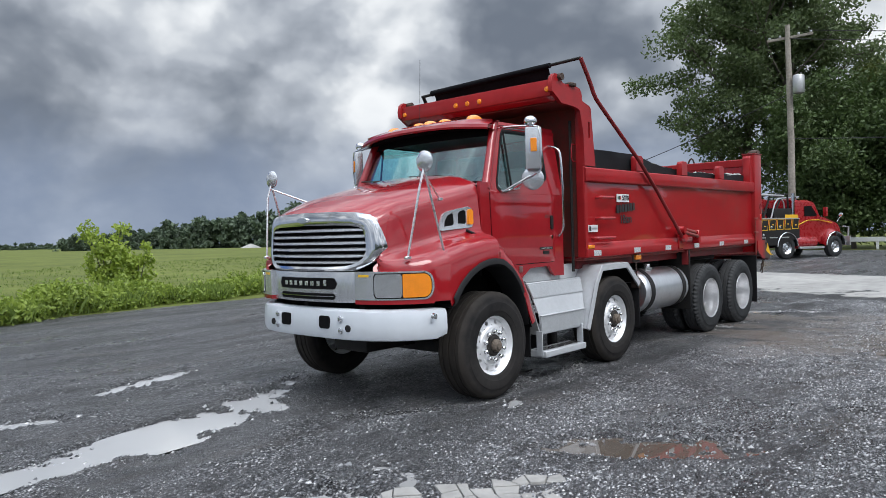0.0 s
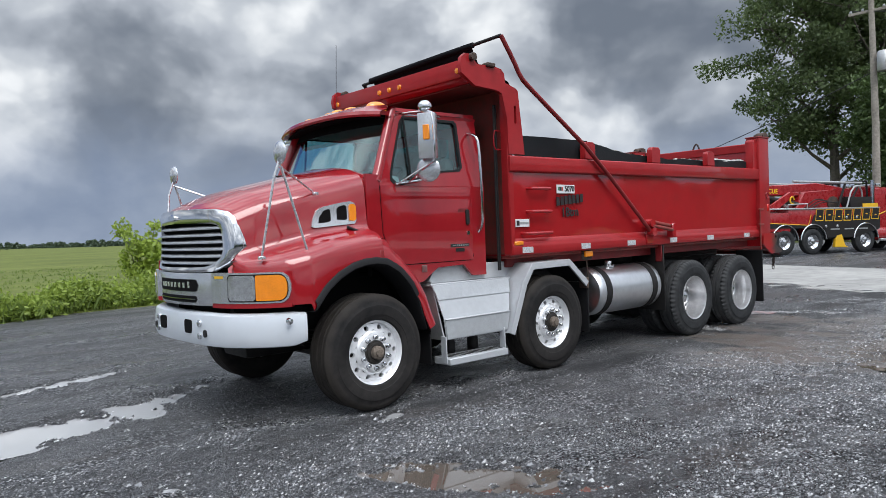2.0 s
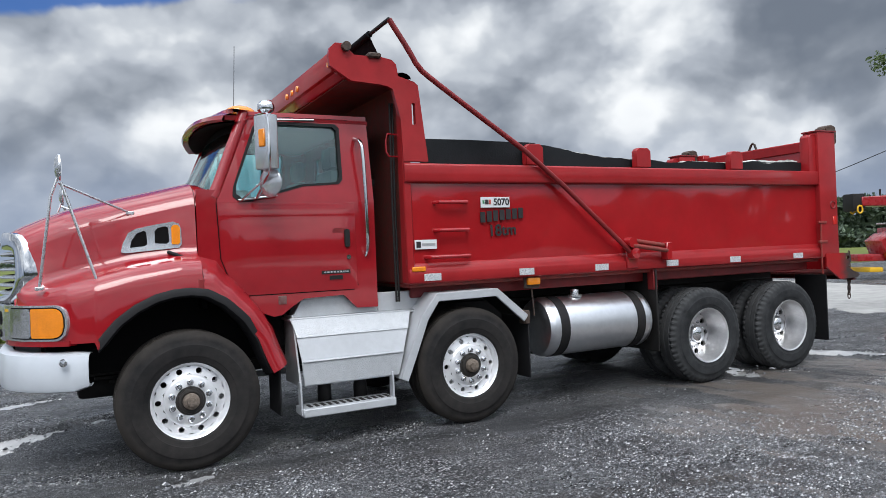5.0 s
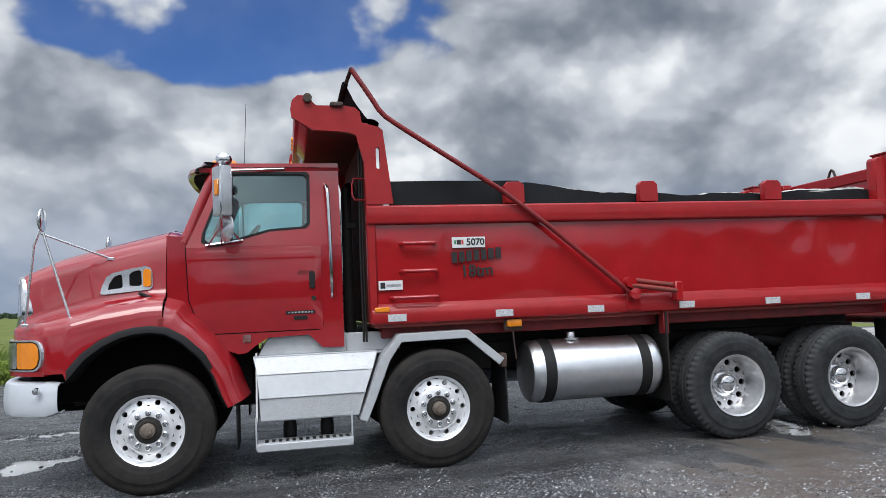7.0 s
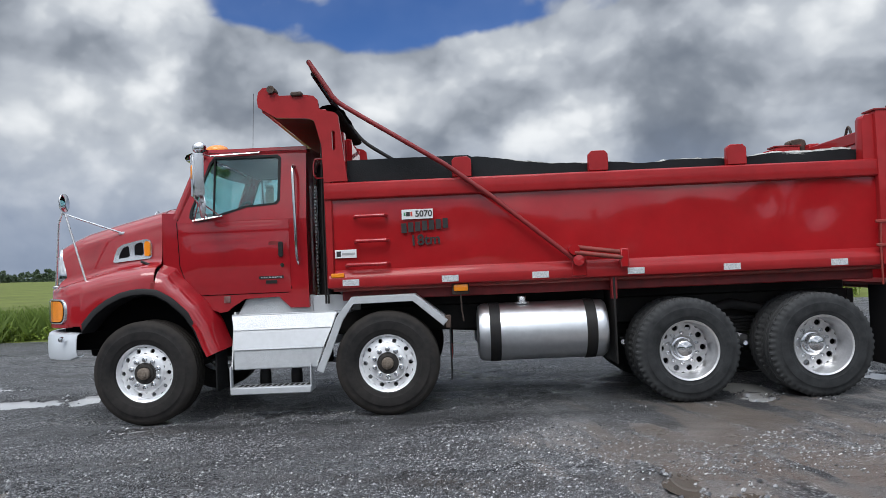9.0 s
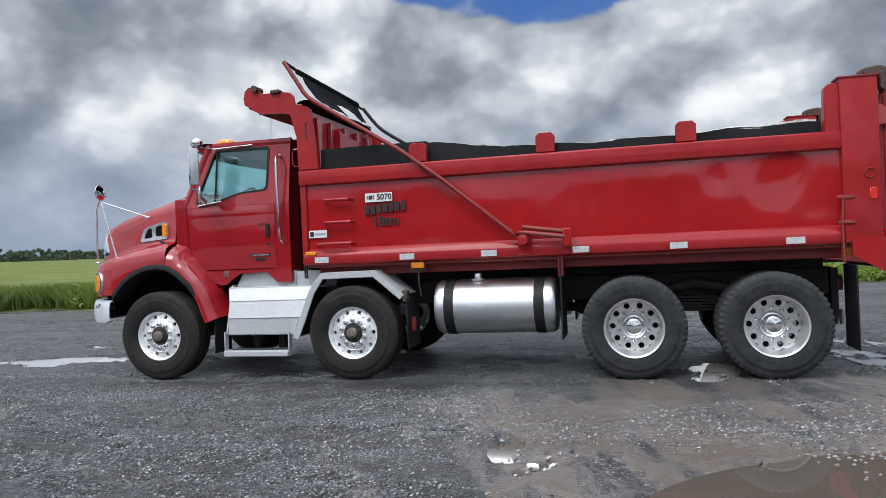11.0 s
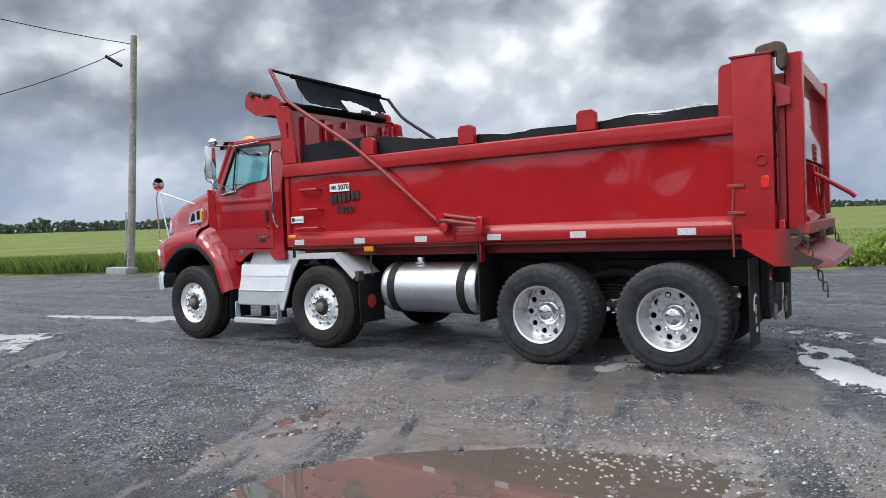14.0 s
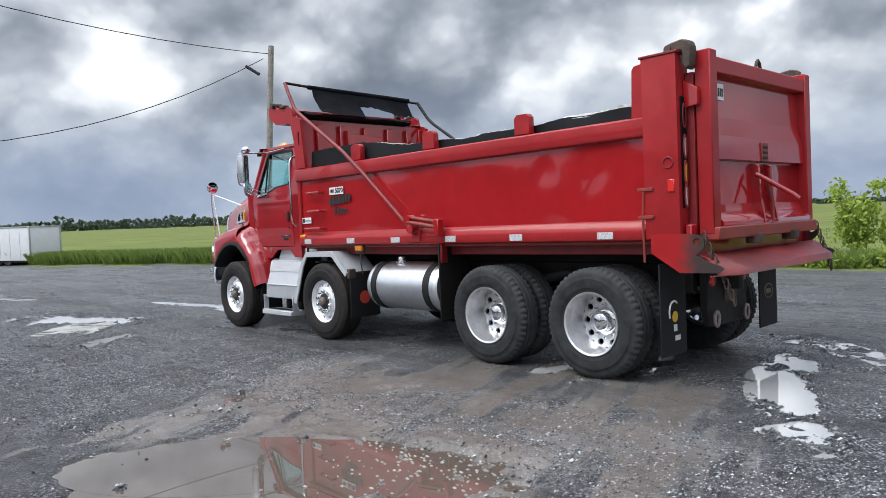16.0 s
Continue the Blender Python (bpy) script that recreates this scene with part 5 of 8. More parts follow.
def lamp_sheet(s0, s1, z0, z1, out, side, corner=0.0, n=16, back=0.02, inner_corner=None):
    rows = []
    for s in np.linspace(s0, s1, n):
        r = (corner if inner_corner is None else inner_corner) if s - s0 < s1 - s else corner
        e = max(0.0, 1 - min(s - s0, s1 - s) * ld[-1] / r) if r else 0
        c = r * (1 - math.sqrt(max(0, 1 - e * e)))
        rows.append([lamp_point(s, z0 + c, -back, side), lamp_point(s, z0 + c, out, side), lamp_point(s, z1 - c, out, side), lamp_point(s, z1 - c, -back, side)])
    first, last = rows[0], rows[-1]
    return Shape().grid(rows, side > 0).add(first + last, [(0, 1, 2, 3), (7, 6, 5, 4)])


for side in (-1, 1):
    bezel = part("headlamp_bezel", lamp_sheet(0.0, 1.0, 1.06, 1.318, 0.012, side, 0.10, 44, 0.06, 0.0), SATIN, truck, "satin silver headlamp bezel")
    part("headlamp_seal", lamp_sheet(0.262, 0.975, 1.074, 1.304, 0.015, side, 0.085, 34, 0.02, 0.03), SHADE_BLACK, bezel)
    part("headlamp", lamp_sheet(0.272, 0.615, 1.083, 1.295, 0.022, side, 0.02, 16, 0.02, 0.035), CLEAR_LENS, bezel, "clear headlamp lens")
    part("turn_signal", lamp_sheet(0.622, 0.965, 1.083, 1.295, 0.022, side, 0.075, 24, 0.02, 0.005), AMBER, bezel, "amber turn signal lens")
    part("bonnet_lip", lamp_sheet(0.0, 1.0, 1.02, 1.058, 0.008, side, 0.0, 24, 0.06), RED, truck)
    part("warning_sticker", lamp_sheet(0.05, 0.20, 1.27, 1.292, 0.014, side, 0, 4, 0), YELLOW, bezel, "small yellow sticker")

# air intake grilles on the bonnet's flanks
for side in (-1, 1):
    outer = [(-0.41, 1.685), (-0.395, 1.75), (-0.355, 1.83), (-0.30, 1.862), (-0.16, 1.892), (-0.03, 1.912), (0.015, 1.895), (0.03, 1.85), (0.03, 1.73), (0.01, 1.705), (-0.05, 1.70), (-0.38, 1.675)]
    h1 = [(-0.345, 1.715), (-0.335, 1.765), (-0.295, 1.825), (-0.245, 1.845), (-0.225, 1.835), (-0.22, 1.74), (-0.24, 1.725)]
    h2 = [(-0.165, 1.745), (-0.165, 1.84), (-0.14, 1.865), (-0.085, 1.877), (-0.065, 1.865), (-0.06, 1.755), (-0.08, 1.738)]
    at = lambda u, v, d: (u, side * (half_w(u) + 0.012 - d + max(0.0, (1.74 - v)) * 0.12), v)
    vent = part("side_vent", Shape().plate(outer, [h1, h2], at, 0.03), SATIN, hood, "bright chrome side vent surround")
    # flat near-black plate for the shade inside the vent
    part("vent_recess", Shape().plate([(-0.37, 1.70), (-0.33, 1.85), (0.0, 1.89), (-0.02, 1.72)], [], lambda u, v, d: (u, side * (half_w(u) + 0.006 - d), v), 0.004), SHADE_BLACK, vent)
    part("side_marker", Shape().plate([(-0.045, 1.735), (-0.045, 1.865), (-0.03, 1.885), (0.0, 1.885), (0.018, 1.865), (0.018, 1.745), (0.0, 1.73)], [],
                                      lambda u, v, d: (u, side * (half_w(u) + 0.032 - d), v), 0.03), AMBER, vent, "amber side marker lens")
    part("bonnet_latch", Shape().tube([(-0.08, side * 1.055, 1.675), (0.06, side * 1.085, 1.615), (0.135, side * 1.12, 1.58), (0.16, side * 1.14, 1.55)], [0.014, 0.016, 0.018, 0.022], 8), RUBBER, hood, "black rubber bonnet latch")
    part("fender_clip", Shape().box(0.10, 0.155, side * 1.27 - 0.03, side * 1.27 + 0.03, 1.33, 1.46, 0.01), DARK_RED, hood)

# cab
CAB_W = 1.05


def cab_y(z):
    return CAB_W if z < 2.06 else CAB_W - 0.13 * (z - 2.06) / 0.8


def door_bulge(x, z):
    """How far the door's skin swells out from the cab's side, with a soft crease below the window."""
    e = min(1.0, max(0.0, (x - 0.33) / 0.12), (1.495 - x) / 0.07)
    return 0.004 + e * (0.020 * max(0.0, 1 - ((z - 1.66) / 0.41) ** 2) + 0.006 * math.exp(-((z - 1.985) / 0.022) ** 2))


win = [(0.455, 2.125), (0.465, 2.20), (0.655, 2.69), (0.70, 2.745), (1.36, 2.742), (1.392, 2.71), (1.382, 2.265), (1.345, 2.228), (1.04, 2.208), (0.80, 2.142), (0.60, 2.082), (0.50, 2.085)]
low = [(0.150, 1.42), (0.150, 2.17), (0.31, 2.16), (0.31, 2.06), (1.675, 2.06), (1.675, 1.12), (1.48, 1.125), (1.36, 1.245), (1.00, 1.235), (0.885, 1.165), (0.815, 1.11), (0.74, 1.10), (0.45, 1.22)]
high = [(0.31, 2.06), (0.325, 2.165), (0.60, 2.84), (1.675, 2.84), (1.675, 2.06)]
for side in (-1, 1):
    sh = Shape().plate(low, [], lambda u, v, d: (u, side * (CAB_W - d), v), 0.035)
    sh.plate(high, [win], lambda u, v, d: (u, side * (cab_y(v) - d), v), 0.045)
    cab_side = part("cab_side", sh, RED, truck, "red cab side with door")
    bigger = [(0.92 + (u - 0.92) * 1.035, 2.42 + (v - 2.42) * 1.05) for u, v in win]
    smaller = [(0.92 + (u - 0.92) * 0.975, 2.42 + (v - 2.42) * 0.965) for u, v in win]
    part("window_gasket", Shape().plate(bigger, [smaller], lambda u, v, d: (u, side * (cab_y(v) + 0.006 - d), v), 0.03), RUBBER, cab_side)
    g = part("door_glass", Shape().plate(win, [], lambda u, v, d: (u, side * (cab_y(v) - 0.018 - d), v), 0.005), GLASS, cab_side, "tinted door window")
    g.visible_shadow = False
    part("vent_window_post", Shape().tube([(0.70, side * (cab_y(2.73) + 0.0), 2.74), (0.70, side * (cab_y(2.1) + 0.0), 2.11)], 0.012, 8), RUBBER, cab_side)
    seam = Shape()
    for pts in ([(0.315, 2.16), (0.305, 2.05), (0.325, 1.60), (0.42, 1.33), (0.47, 1.288)], [(1.49, 2.80), (1.495, 1.32)], [(0.47, 1.288), (1.46, 1.288)], [(0.62, 2.80), (1.49, 2.80)]):
        seam.tube([(u, side * (cab_y(v) - 0.001), v) for u, v in pts], 0.0045, 6)
    part("door_seam", seam, SHADE_BLACK, cab_side)
    rows = []
    for z in np.linspace(1.292, 2.055, 22):
        x0 = float(np.interp(z, [1.29, 1.335, 1.60, 2.06], [0.478, 0.425, 0.333, 0.314]))
        rows.append([(x, side * (CAB_W + door_bulge(x, z)), z) for x in [x0 + (1.487 - x0) * k / 24 for k in range(25)]])
    part("door", Shape().grid(rows).thick(0.004), RED, cab_side, "glossy red cab door")
    # no hollow is cut: the handle recess is a plate in shaded red
    part("handle_recess", Shape().plate(rounded(1.27, 1.42, 1.655, 1.83, 0.03), [], lambda u, v, d: (u, side * (CAB_W + 0.022 - d), v), 0.02), DARK_RED, cab_side)
    part("door_handle", Shape().prism(rounded(1.375, 1.425, 1.66, 1.82, 0.02), side * (CAB_W + 0.012), side * (CAB_W + 0.040), 0.005), BLACK, cab_side, "black door handle")
    part("door_lock", Shape().lathe([(0.02, 0), (0.02, 0.006), (0.012, 0.009), (0, 0.009)], 14, (1.41, side * (CAB_W + 0.019) - (0.0 if side > 0 else 0.009), 1.575)), CHROME, cab_side)
    part("door_badge", Shape().box(1.16, 1.42, side * (CAB_W + 0.020) - 0.003, side * (CAB_W + 0.020) + 0.003, 1.435, 1.465, 0.001), BLACK, cab_side, "dark model badge")
    for k in range(8):
        x = 1.19 + 0.029 * k
        part("badge_bar", Shape().box(x - 0.010, x + 0.010, side * (CAB_W + 0.024) - 0.001, side * (CAB_W + 0.024) + 0.001, 1.443, 1.457, 0), ALU, cab_side)
    part("lower_badge", Shape().box(1.23, 1.35, side * (CAB_W + 0.020) - 0.003, side * (CAB_W + 0.020) + 0.003, 1.385, 1.42, 0.001), BLACK, cab_side)
    rail = part("grab_rail", Shape().tube([(1.545, side * (CAB_W - 0.09), 2.63), (1.555, side * (CAB_W + 0.03), 2.60), (1.565, side * (CAB_W + 0.07), 2.50), (1.575, side * (CAB_W + 0.075), 1.75), (1.575, side * (CAB_W + 0.06), 1.64), (1.575, side * (CAB_W - 0.0), 1.585)], 0.017, 10, 2), CHROME, cab_side, "chrome grab rail")
    part("sill_plate", Shape().box(0.78, 0.85, side * 1.055 - 0.004, side * 1.055 + 0.004, 1.20, 1.27, 0.003), BARE, cab_side)
# windscreen, roof and back
def screen_x(y, z):
    t = (z - 2.18) / 0.62
    return (0.17 + 0.33 * t) + (0.16 - 0.05 * t) * (abs(y) / 0.95) ** 2.4


rows = [[(screen_x(y, z), y * (1 - 0.05 * (z - 2.18)), z) for y in np.linspace(-0.95, 0.95, 25)] for z in np.linspace(2.19, 2.80, 9)]
g = part("windscreen", Shape().grid(rows).thick(0.006), GLASS, truck, "curved tinted windscreen")
g.visible_shadow = False
frame_pts = [rows[0][0], *[r[0] for r in rows], *rows[-1], *[r[-1] for r in rows[::-1]], *rows[0][::-1]]
part("windscreen_seal", Shape().tube(frame_pts, 0.016, 6), RUBBER, truck)
for side in (-1, 1):
    part("pillar", Shape().tube([(0.29, side * 1.005, 2.10), (0.335, side * 0.995, 2.20), (0.585, side * 0.915, 2.83)], [0.055, 0.05, 0.045], 10), RED, truck)
rows = []
for x in np.linspace(0.42, 1.685, 22):
    e = min(1, (x - 0.42) / 0.25, (1.705 - x) / 0.12)
    row = []
    for k in range(25):
        a = -1 + 2 * k / 24
        y = a * 0.945
        rnd = (1 - abs(a) ** 6)
        row.append((x, y, 2.795 + 0.055 * rnd * (0.4 + 0.6 * math.sqrt(max(0, e))) + 0.035 * (1 - a * a)))
    rows.append(row)
roof = part("roof", Shape().grid(rows).thick(0.04), RED, truck, "red cab roof")
rows = []
for y in np.linspace(-0.98, 0.98, 33):
    c = (abs(y) / 0.98) ** 2.5
    x0, dz = 0.24 + 0.15 * c, -0.05 * c
    rows.append([(0.60 + 0.02 * c, y, 2.885 + dz), (0.42 + 0.05 * c, y, 2.895 + dz), (x0 + 0.10, y, 2.868 + dz), (x0 + 0.015, y, 2.835 + dz), (x0, y, 2.80 + dz), (x0 + 0.012, y, 2.78 + dz), (x0 + 0.06, y, 2.785 + dz), (0.55, y, 2.79 + dz)])
part("sun_visor", Shape().grid(rows), RED, roof, "red external sun visor over the windscreen")
# near-black sheets hold the shade under the visor in their colour
part("visor_shade_sheet", Shape().grid([[(0.30 + 0.17 * (abs(y) / 0.98) ** 2.5, y, 2.776 - 0.05 * (abs(y) / 0.98) ** 2.5), (0.55, y, 2.782 - 0.05 * (abs(y) / 0.98) ** 2.5)] for y in np.linspace(-0.97, 0.97, 25)]), SHADE_BLACK, roof)
part("visor_band", Shape().grid([[(screen_x(y, 2.80) - 0.004, y * 0.965, 2.80), (screen_x(y, 2.68) - 0.006, y * 0.972, 2.68)] for y in np.linspace(-0.93, 0.93, 21)]), SHADE_BLACK, roof)
for k, y in enumerate((-0.62, -0.20, 0.0, 0.20, 0.62)):
    s = Shape()
    s.lathe([(1.0, 0), (0.97, 0.25), (0.80, 0.6), (0.5, 0.88), (0.2, 0.99), (0.0, 1.0)], 20, (0, 0, 0), "z")
    m = Matrix.Translation((0.62 - 0.03 * (y == 0), y, 2.872 + 0.02 * (1 - y * y))) @ Matrix.Diagonal((0.13, 0.062, 0.062, 1))
    sh = Shape().join(s, m)
    part("marker_lamp", sh, AMBER, roof, "amber roof marker lamp")
part("aerial", Shape().tube([(0.75, 0.35, 2.88), (0.79, 0.35, 3.75)], 0.003, 6), WIRE, roof, "thin black radio aerial")
rw = [(-0.55, 2.25), (-0.55, 2.62), (0.55, 2.62), (0.55, 2.25)]
part("cab_back", Shape().plate([(-1.04, 1.13), (-1.04, 2.06), (-0.92, 2.82), (0.92, 2.82), (1.04, 2.06), (1.04, 1.13)], [rw], lambda u, v, d: (1.675 - d, u, v), 0.04), RED, truck)
g = part("rear_glass", Shape().plate(rw, [], lambda u, v, d: (1.66 - d, u, v), 0.005), GLASS, truck)
g.visible_shadow = False
cowl_row = [(0.0, 0.05), (0.3, 0.046), (0.58, 0.026), (0.76, -0.004), (0.88, -0.05), (0.945, -0.11), (0.975, -0.19)]
rows = [[(x, -w * k, z0 + dz * drop) for k, dz in cowl_row[::-1]] + [(x, w * k, z0 + dz * drop) for k, dz in cowl_row[1:]] for x, w, z0, drop in ((0.148, 1.05, 2.226, 1.0), (0.20, 1.045, 2.222, 0.9), (0.27, 1.03, 2.20, 0.7), (0.42, 1.0, 2.14, 0.4))]
part("cowl", Shape().grid(rows).thick(0.02), RED, truck, "red cowl below the windscreen")
part("headliner", Shape().box(0.66, 1.58, -0.86, 0.86, 2.735, 2.76, 0.01), CABIN, truck)
part("cab_floor", Shape().box(0.2, 1.6, -1.0, 1.0, 1.28, 1.34, 0.01), CABIN, truck)
part("firewall", Shape().box(0.17, 0.22, -1.0, 1.0, 1.2, 2.14, 0.01), SHADE_BLACK, truck)
part("dashboard", Shape().box(0.24, 0.62, -0.98, 0.98, 1.85, 2.17, 0.06), CABIN, truck, "grey dashboard")
for y in (-0.55, 0.55):
    seat = part("seat", Shape().box(0.95, 1.45, y - 0.26, y + 0.26, 1.62, 1.80, 0.06), SEAT, truck, "dark cloth cab seat")
    part("seat_back", Shape().box(1.36, 1.50, y - 0.25, y + 0.25, 1.78, 2.38, 0.06), SEAT, seat)
    part("head_rest", Shape().box(1.40, 1.50, y - 0.14, y + 0.14, 2.40, 2.60, 0.04), SEAT, seat)
wheel_m = Matrix.Translation((0.80, -0.52, 2.12)) @ pose(0, 0, 0, 0, -55, 0)
s = Shape()
s.tube([wheel_m @ Vector((0.22 * math.cos(a), 0.22 * math.sin(a), 0)) for a in np.linspace(0, 2 * math.pi, 29)], 0.015, 8)
for a in (90, 210, 330):
    s.tube([wheel_m @ Vector((0, 0, -0.02)), wheel_m @ Vector((0.22 * math.cos(radians(a)), 0.22 * math.sin(radians(a)), 0))], 0.012, 6)
s.tube([wheel_m @ Vector((0, 0, 0)), wheel_m @ Vector((0, 0, -0.3))], 0.03, 8)
part("steering_wheel", s, BLACK, truck, "black steering wheel")
for y0 in (-0.55, 0.25):
    part("wiper", Shape().tube([(0.10, y0 - 0.1, 2.225), (0.14, y0, 2.25), (0.17, y0 + 0.32, 2.27)], 0.009, 6).tube([(0.155, y0 + 0.02, 2.26), (0.19, y0 + 0.55, 2.29)], 0.008, 6), BLACK, truck)

# door mirrors
for side in (-1, 1):
    y0 = side * 1.375
    swing = Matrix.Translation((0.655, y0, 0)) @ pose(0, 0, 0, 0, 0, -32 * side) @ Matrix.Translation((-0.655, -y0, 0))
    turned = lambda sh: Shape().join(sh, swing)
    mirror = part("door_mirror", turned(Shape().box(0.605, 0.70, y0 - 0.085, y0 + 0.085, 2.295, 2.725, 0.014)), SATIN, truck, "tall chrome door mirror with amber lamp")
    part("mirror_glass", turned(Shape().box(0.701, 0.706, y0 - 0.075, y0 + 0.075, 2.315, 2.70, 0.002)), MIRROR, mirror)
    part("mirror_lamp", turned(Shape().box(0.592, 0.607, y0 - 0.035, y0 + 0.030, 2.47, 2.61, 0.008)), AMBER, mirror)
    part("mirror_ball", Shape().lathe([(0.0, -0.06), (0.035, -0.05), (0.065, -0.025), (0.07, 0.0), (0.065, 0.025), (0.04, 0.05), (0.0, 0.06)], 20, (0.67, side * 1.33, 2.795), "z"), CHROME, mirror)
    part("convex_mirror", turned(Shape().lathe([(0.0, -0.014), (0.06, -0.010), (0.105, -0.002), (0.118, 0.008), (0.118, 0.016), (0.105, 0.02), (0.0, 0.022)], 28, (0.69, y0 - side * 0.02, 2.195), "x")), SATIN, mirror, "round convex mirror")
    s = Shape()
    s.tube([(0.60, side * 0.95, 2.76), (0.62, side * 1.10, 2.765), (0.65, y0, 2.745), (0.65, y0 + side * 0.09, 2.72), (0.65, y0 + side * 0.10, 2.35), (0.65, y0 + side * 0.08, 2.26), (0.65, y0, 2.24), (0.62, side * 1.10, 2.09)], 0.010, 8, 1)
    s.tube([(1.18, side * 0.95, 2.785), (0.66, side * 0.98, 2.765), (0.65, y0, 2.745)], 0.009, 8)
    s.tube([(0.48, side * 1.07, 2.075), (0.80, side * 1.07, 2.115)], 0.011, 8)
    s.tube([(0.78, side * 1.07, 2.115), (0.66, y0, 2.25), (0.50, side * 1.07, 2.07)], 0.008, 8)
    s.tube([(0.64, side * 1.07, 2.10), (0.69, y0, 2.19)], 0.008, 8)
    part("mirror_bracket", s, CHROME, mirror)
# bonnet mirrors on tripods
for side in (-1, 1):
    y0 = side * 1.19
    s = Shape()
    s.tube([(-0.965, side * 1.10, 1.44), (-0.87, y0, 2.10), (-0.82, y0, 2.24)], 0.011, 8)
    s.tube([(-0.58, side * 1.205, 1.44), (-0.80, y0, 2.20)], 0.011, 8)
    s.tube([(-0.33, side * 0.93, 1.99), (-0.82, y0, 2.20)], 0.009, 8)
    for p in ((-0.965, side * 1.10, 1.44), (-0.58, side * 1.205, 1.44), (-0.33, side * 0.93, 1.99)):
        s.box(p[0] - 0.03, p[0] + 0.03, p[1] - 0.02, p[1] + 0.02, p[2] - 0.015, p[2] + 0.012, 0.005)
    stand = part("bonnet_mirror", s, ALU, truck, "round mirror on a tripod stand over the bonnet")
    part("mirror_shell", Shape().lathe([(0.0, -0.024), (0.05, -0.018), (0.085, -0.002), (0.098, 0.01), (0.098, 0.02), (0.0, 0.021)], 28, (-0.82, y0, 2.31), "x"), SATIN, stand)
    part("mirror_face", Shape().lathe([(0.0, 0.03), (0.05, 0.027), (0.092, 0.0215), (0.092, 0.019)], 28, (-0.82, y0, 2.31), "x"), MIRROR, stand)

# steps, fairing and fender of the second axle
for side in (-1, 1):
    def sb(x0, x1, a, b, z0, z1, bev=0.006):
        return Shape().box(x0, x1, min(side * a, side * b), max(side * a, side * b), z0, z1, bev)

    def lean_y(z):
        return side * float(np.interp(z, [0.5, 0.72, 1.10], [1.235, 1.215, 1.075]))

    def leaning(poly, out, thick):
        return Shape().plate(poly, [], lambda u, v, d: (u, lean_y(v) + side * (out - d), v), thick)

    rows = [[(x0 + (x1 - x0) * t, lean_y(z), z) for t in np.linspace(0, 1, 14)] for z, x0, x1 in ((1.065, 0.865, 1.97), (0.95, 0.895, 1.93), (0.735, 0.915, 1.84), (0.715, 0.915, 1.835), (0.52, 0.925, 1.765))]
    fairing = part("step_fairing", Shape().grid(rows).thick(0.012), WHITE_PAINT, truck, "white-painted step fairing")
    part("step_tread", leaning([(0.925, 0.53), (0.92, 0.71), (1.83, 0.71), (1.77, 0.53)], 0.012, 0.008), PLATE_ALU, fairing, "diamond-plate tread strip")
    part("upper_tread", leaning([(0.90, 0.915), (0.872, 1.058), (1.958, 1.058), (1.915, 0.915)], 0.010, 0.006), PLATE_ALU, fairing)
    part("fairing_ridge", sb(0.865, 1.96, 1.055, 1.090, 1.058, 1.076), WHITE_PAINT, fairing)
    part("fairing_ledge", sb(0.92, 1.83, 1.19, 1.24, 0.712, 0.728), WHITE_PAINT, fairing)
    part("step_platform", sb(0.87, 2.1, 0.75, 1.06, 1.045, 1.068), PLATE_ALU, fairing)
    part("step_box", Shape().prism([(0.90, 1.068), (0.99, 1.225), (1.08, 1.25), (1.70, 1.25), (1.70, 1.068)], side * 0.84, side * 0.99, 0.008), PLATE_ALU, fairing)
    part("step_side", Shape().prism([(1.06, 1.10), (1.235, 0.52), (0.80, 0.52), (0.80, 1.10)] if side > 0 else [(-1.06, 1.10), (-1.235, 0.52), (-0.80, 0.52), (-0.80, 1.10)], 0.885, 0.90, 0, "x"), GALV, fairing)
    step = part("lower_step", sb(0.89, 1.71, 1.06, 1.31, 0.275, 0.345, 0.008), WHITE_PAINT, fairing, "white lower step with grip holes")
    for k in range(13):
        part("grip_slot", sb(0.955 + 0.058 * k, 0.985 + 0.058 * k, 1.13, 1.25, 0.346, 0.349, 0), BLACK, step)
    for x in (0.885, 1.705):
        part("step_bracket", sb(x - 0.007, x + 0.007, 1.19, 1.27, 0.29, 0.56, 0.003), WHITE_PAINT, fairing)
    for x in (1.17, 1.50):
        part("brake_chamber", Shape().lathe([(0.0, 0.30), (0.045, 0.30), (0.06, 0.33), (0.06, 0.44), (0.045, 0.53), (0.0, 0.53)], 16, (x, side * 0.98, 0.0), "z"), BLACK, truck)
    part("upper_panel", sb(1.70, 2.2, 0.94, 0.98, 1.068, 1.24, 0.006), WHITE_PAINT, fairing)
    # folded fender over the wheel
    poly = [(1.77, 0.49), (1.86, 0.70), (1.99, 1.02), (2.15, 1.215), (2.79, 1.222), (3.12, 0.945)]
    offs = []
    for i, p in enumerate(poly):
        a, b = poly[max(i - 1, 0)], poly[min(i + 1, len(poly) - 1)]
        d = Vector((b[0] - a[0], b[1] - a[1])).normalized()
        offs.append((p[0] + d.y * 0.075, p[1] - d.x * 0.075))
    part("wheel_fender", Shape().prism(poly + offs[::-1], side * 1.265, side * 1.29, 0.004).grid([[(x, side * 1.28, z), (x, side * 0.80, z)] for x, z in poly]), WHITE_PAINT, truck, "silver folded fender over the second axle")
    part("fender_lining", Shape().grid([[(x + 0.0, side * 1.25, z - 0.012), (x, side * 0.80, z - 0.012)] for x, z in poly]), BLACK, truck)
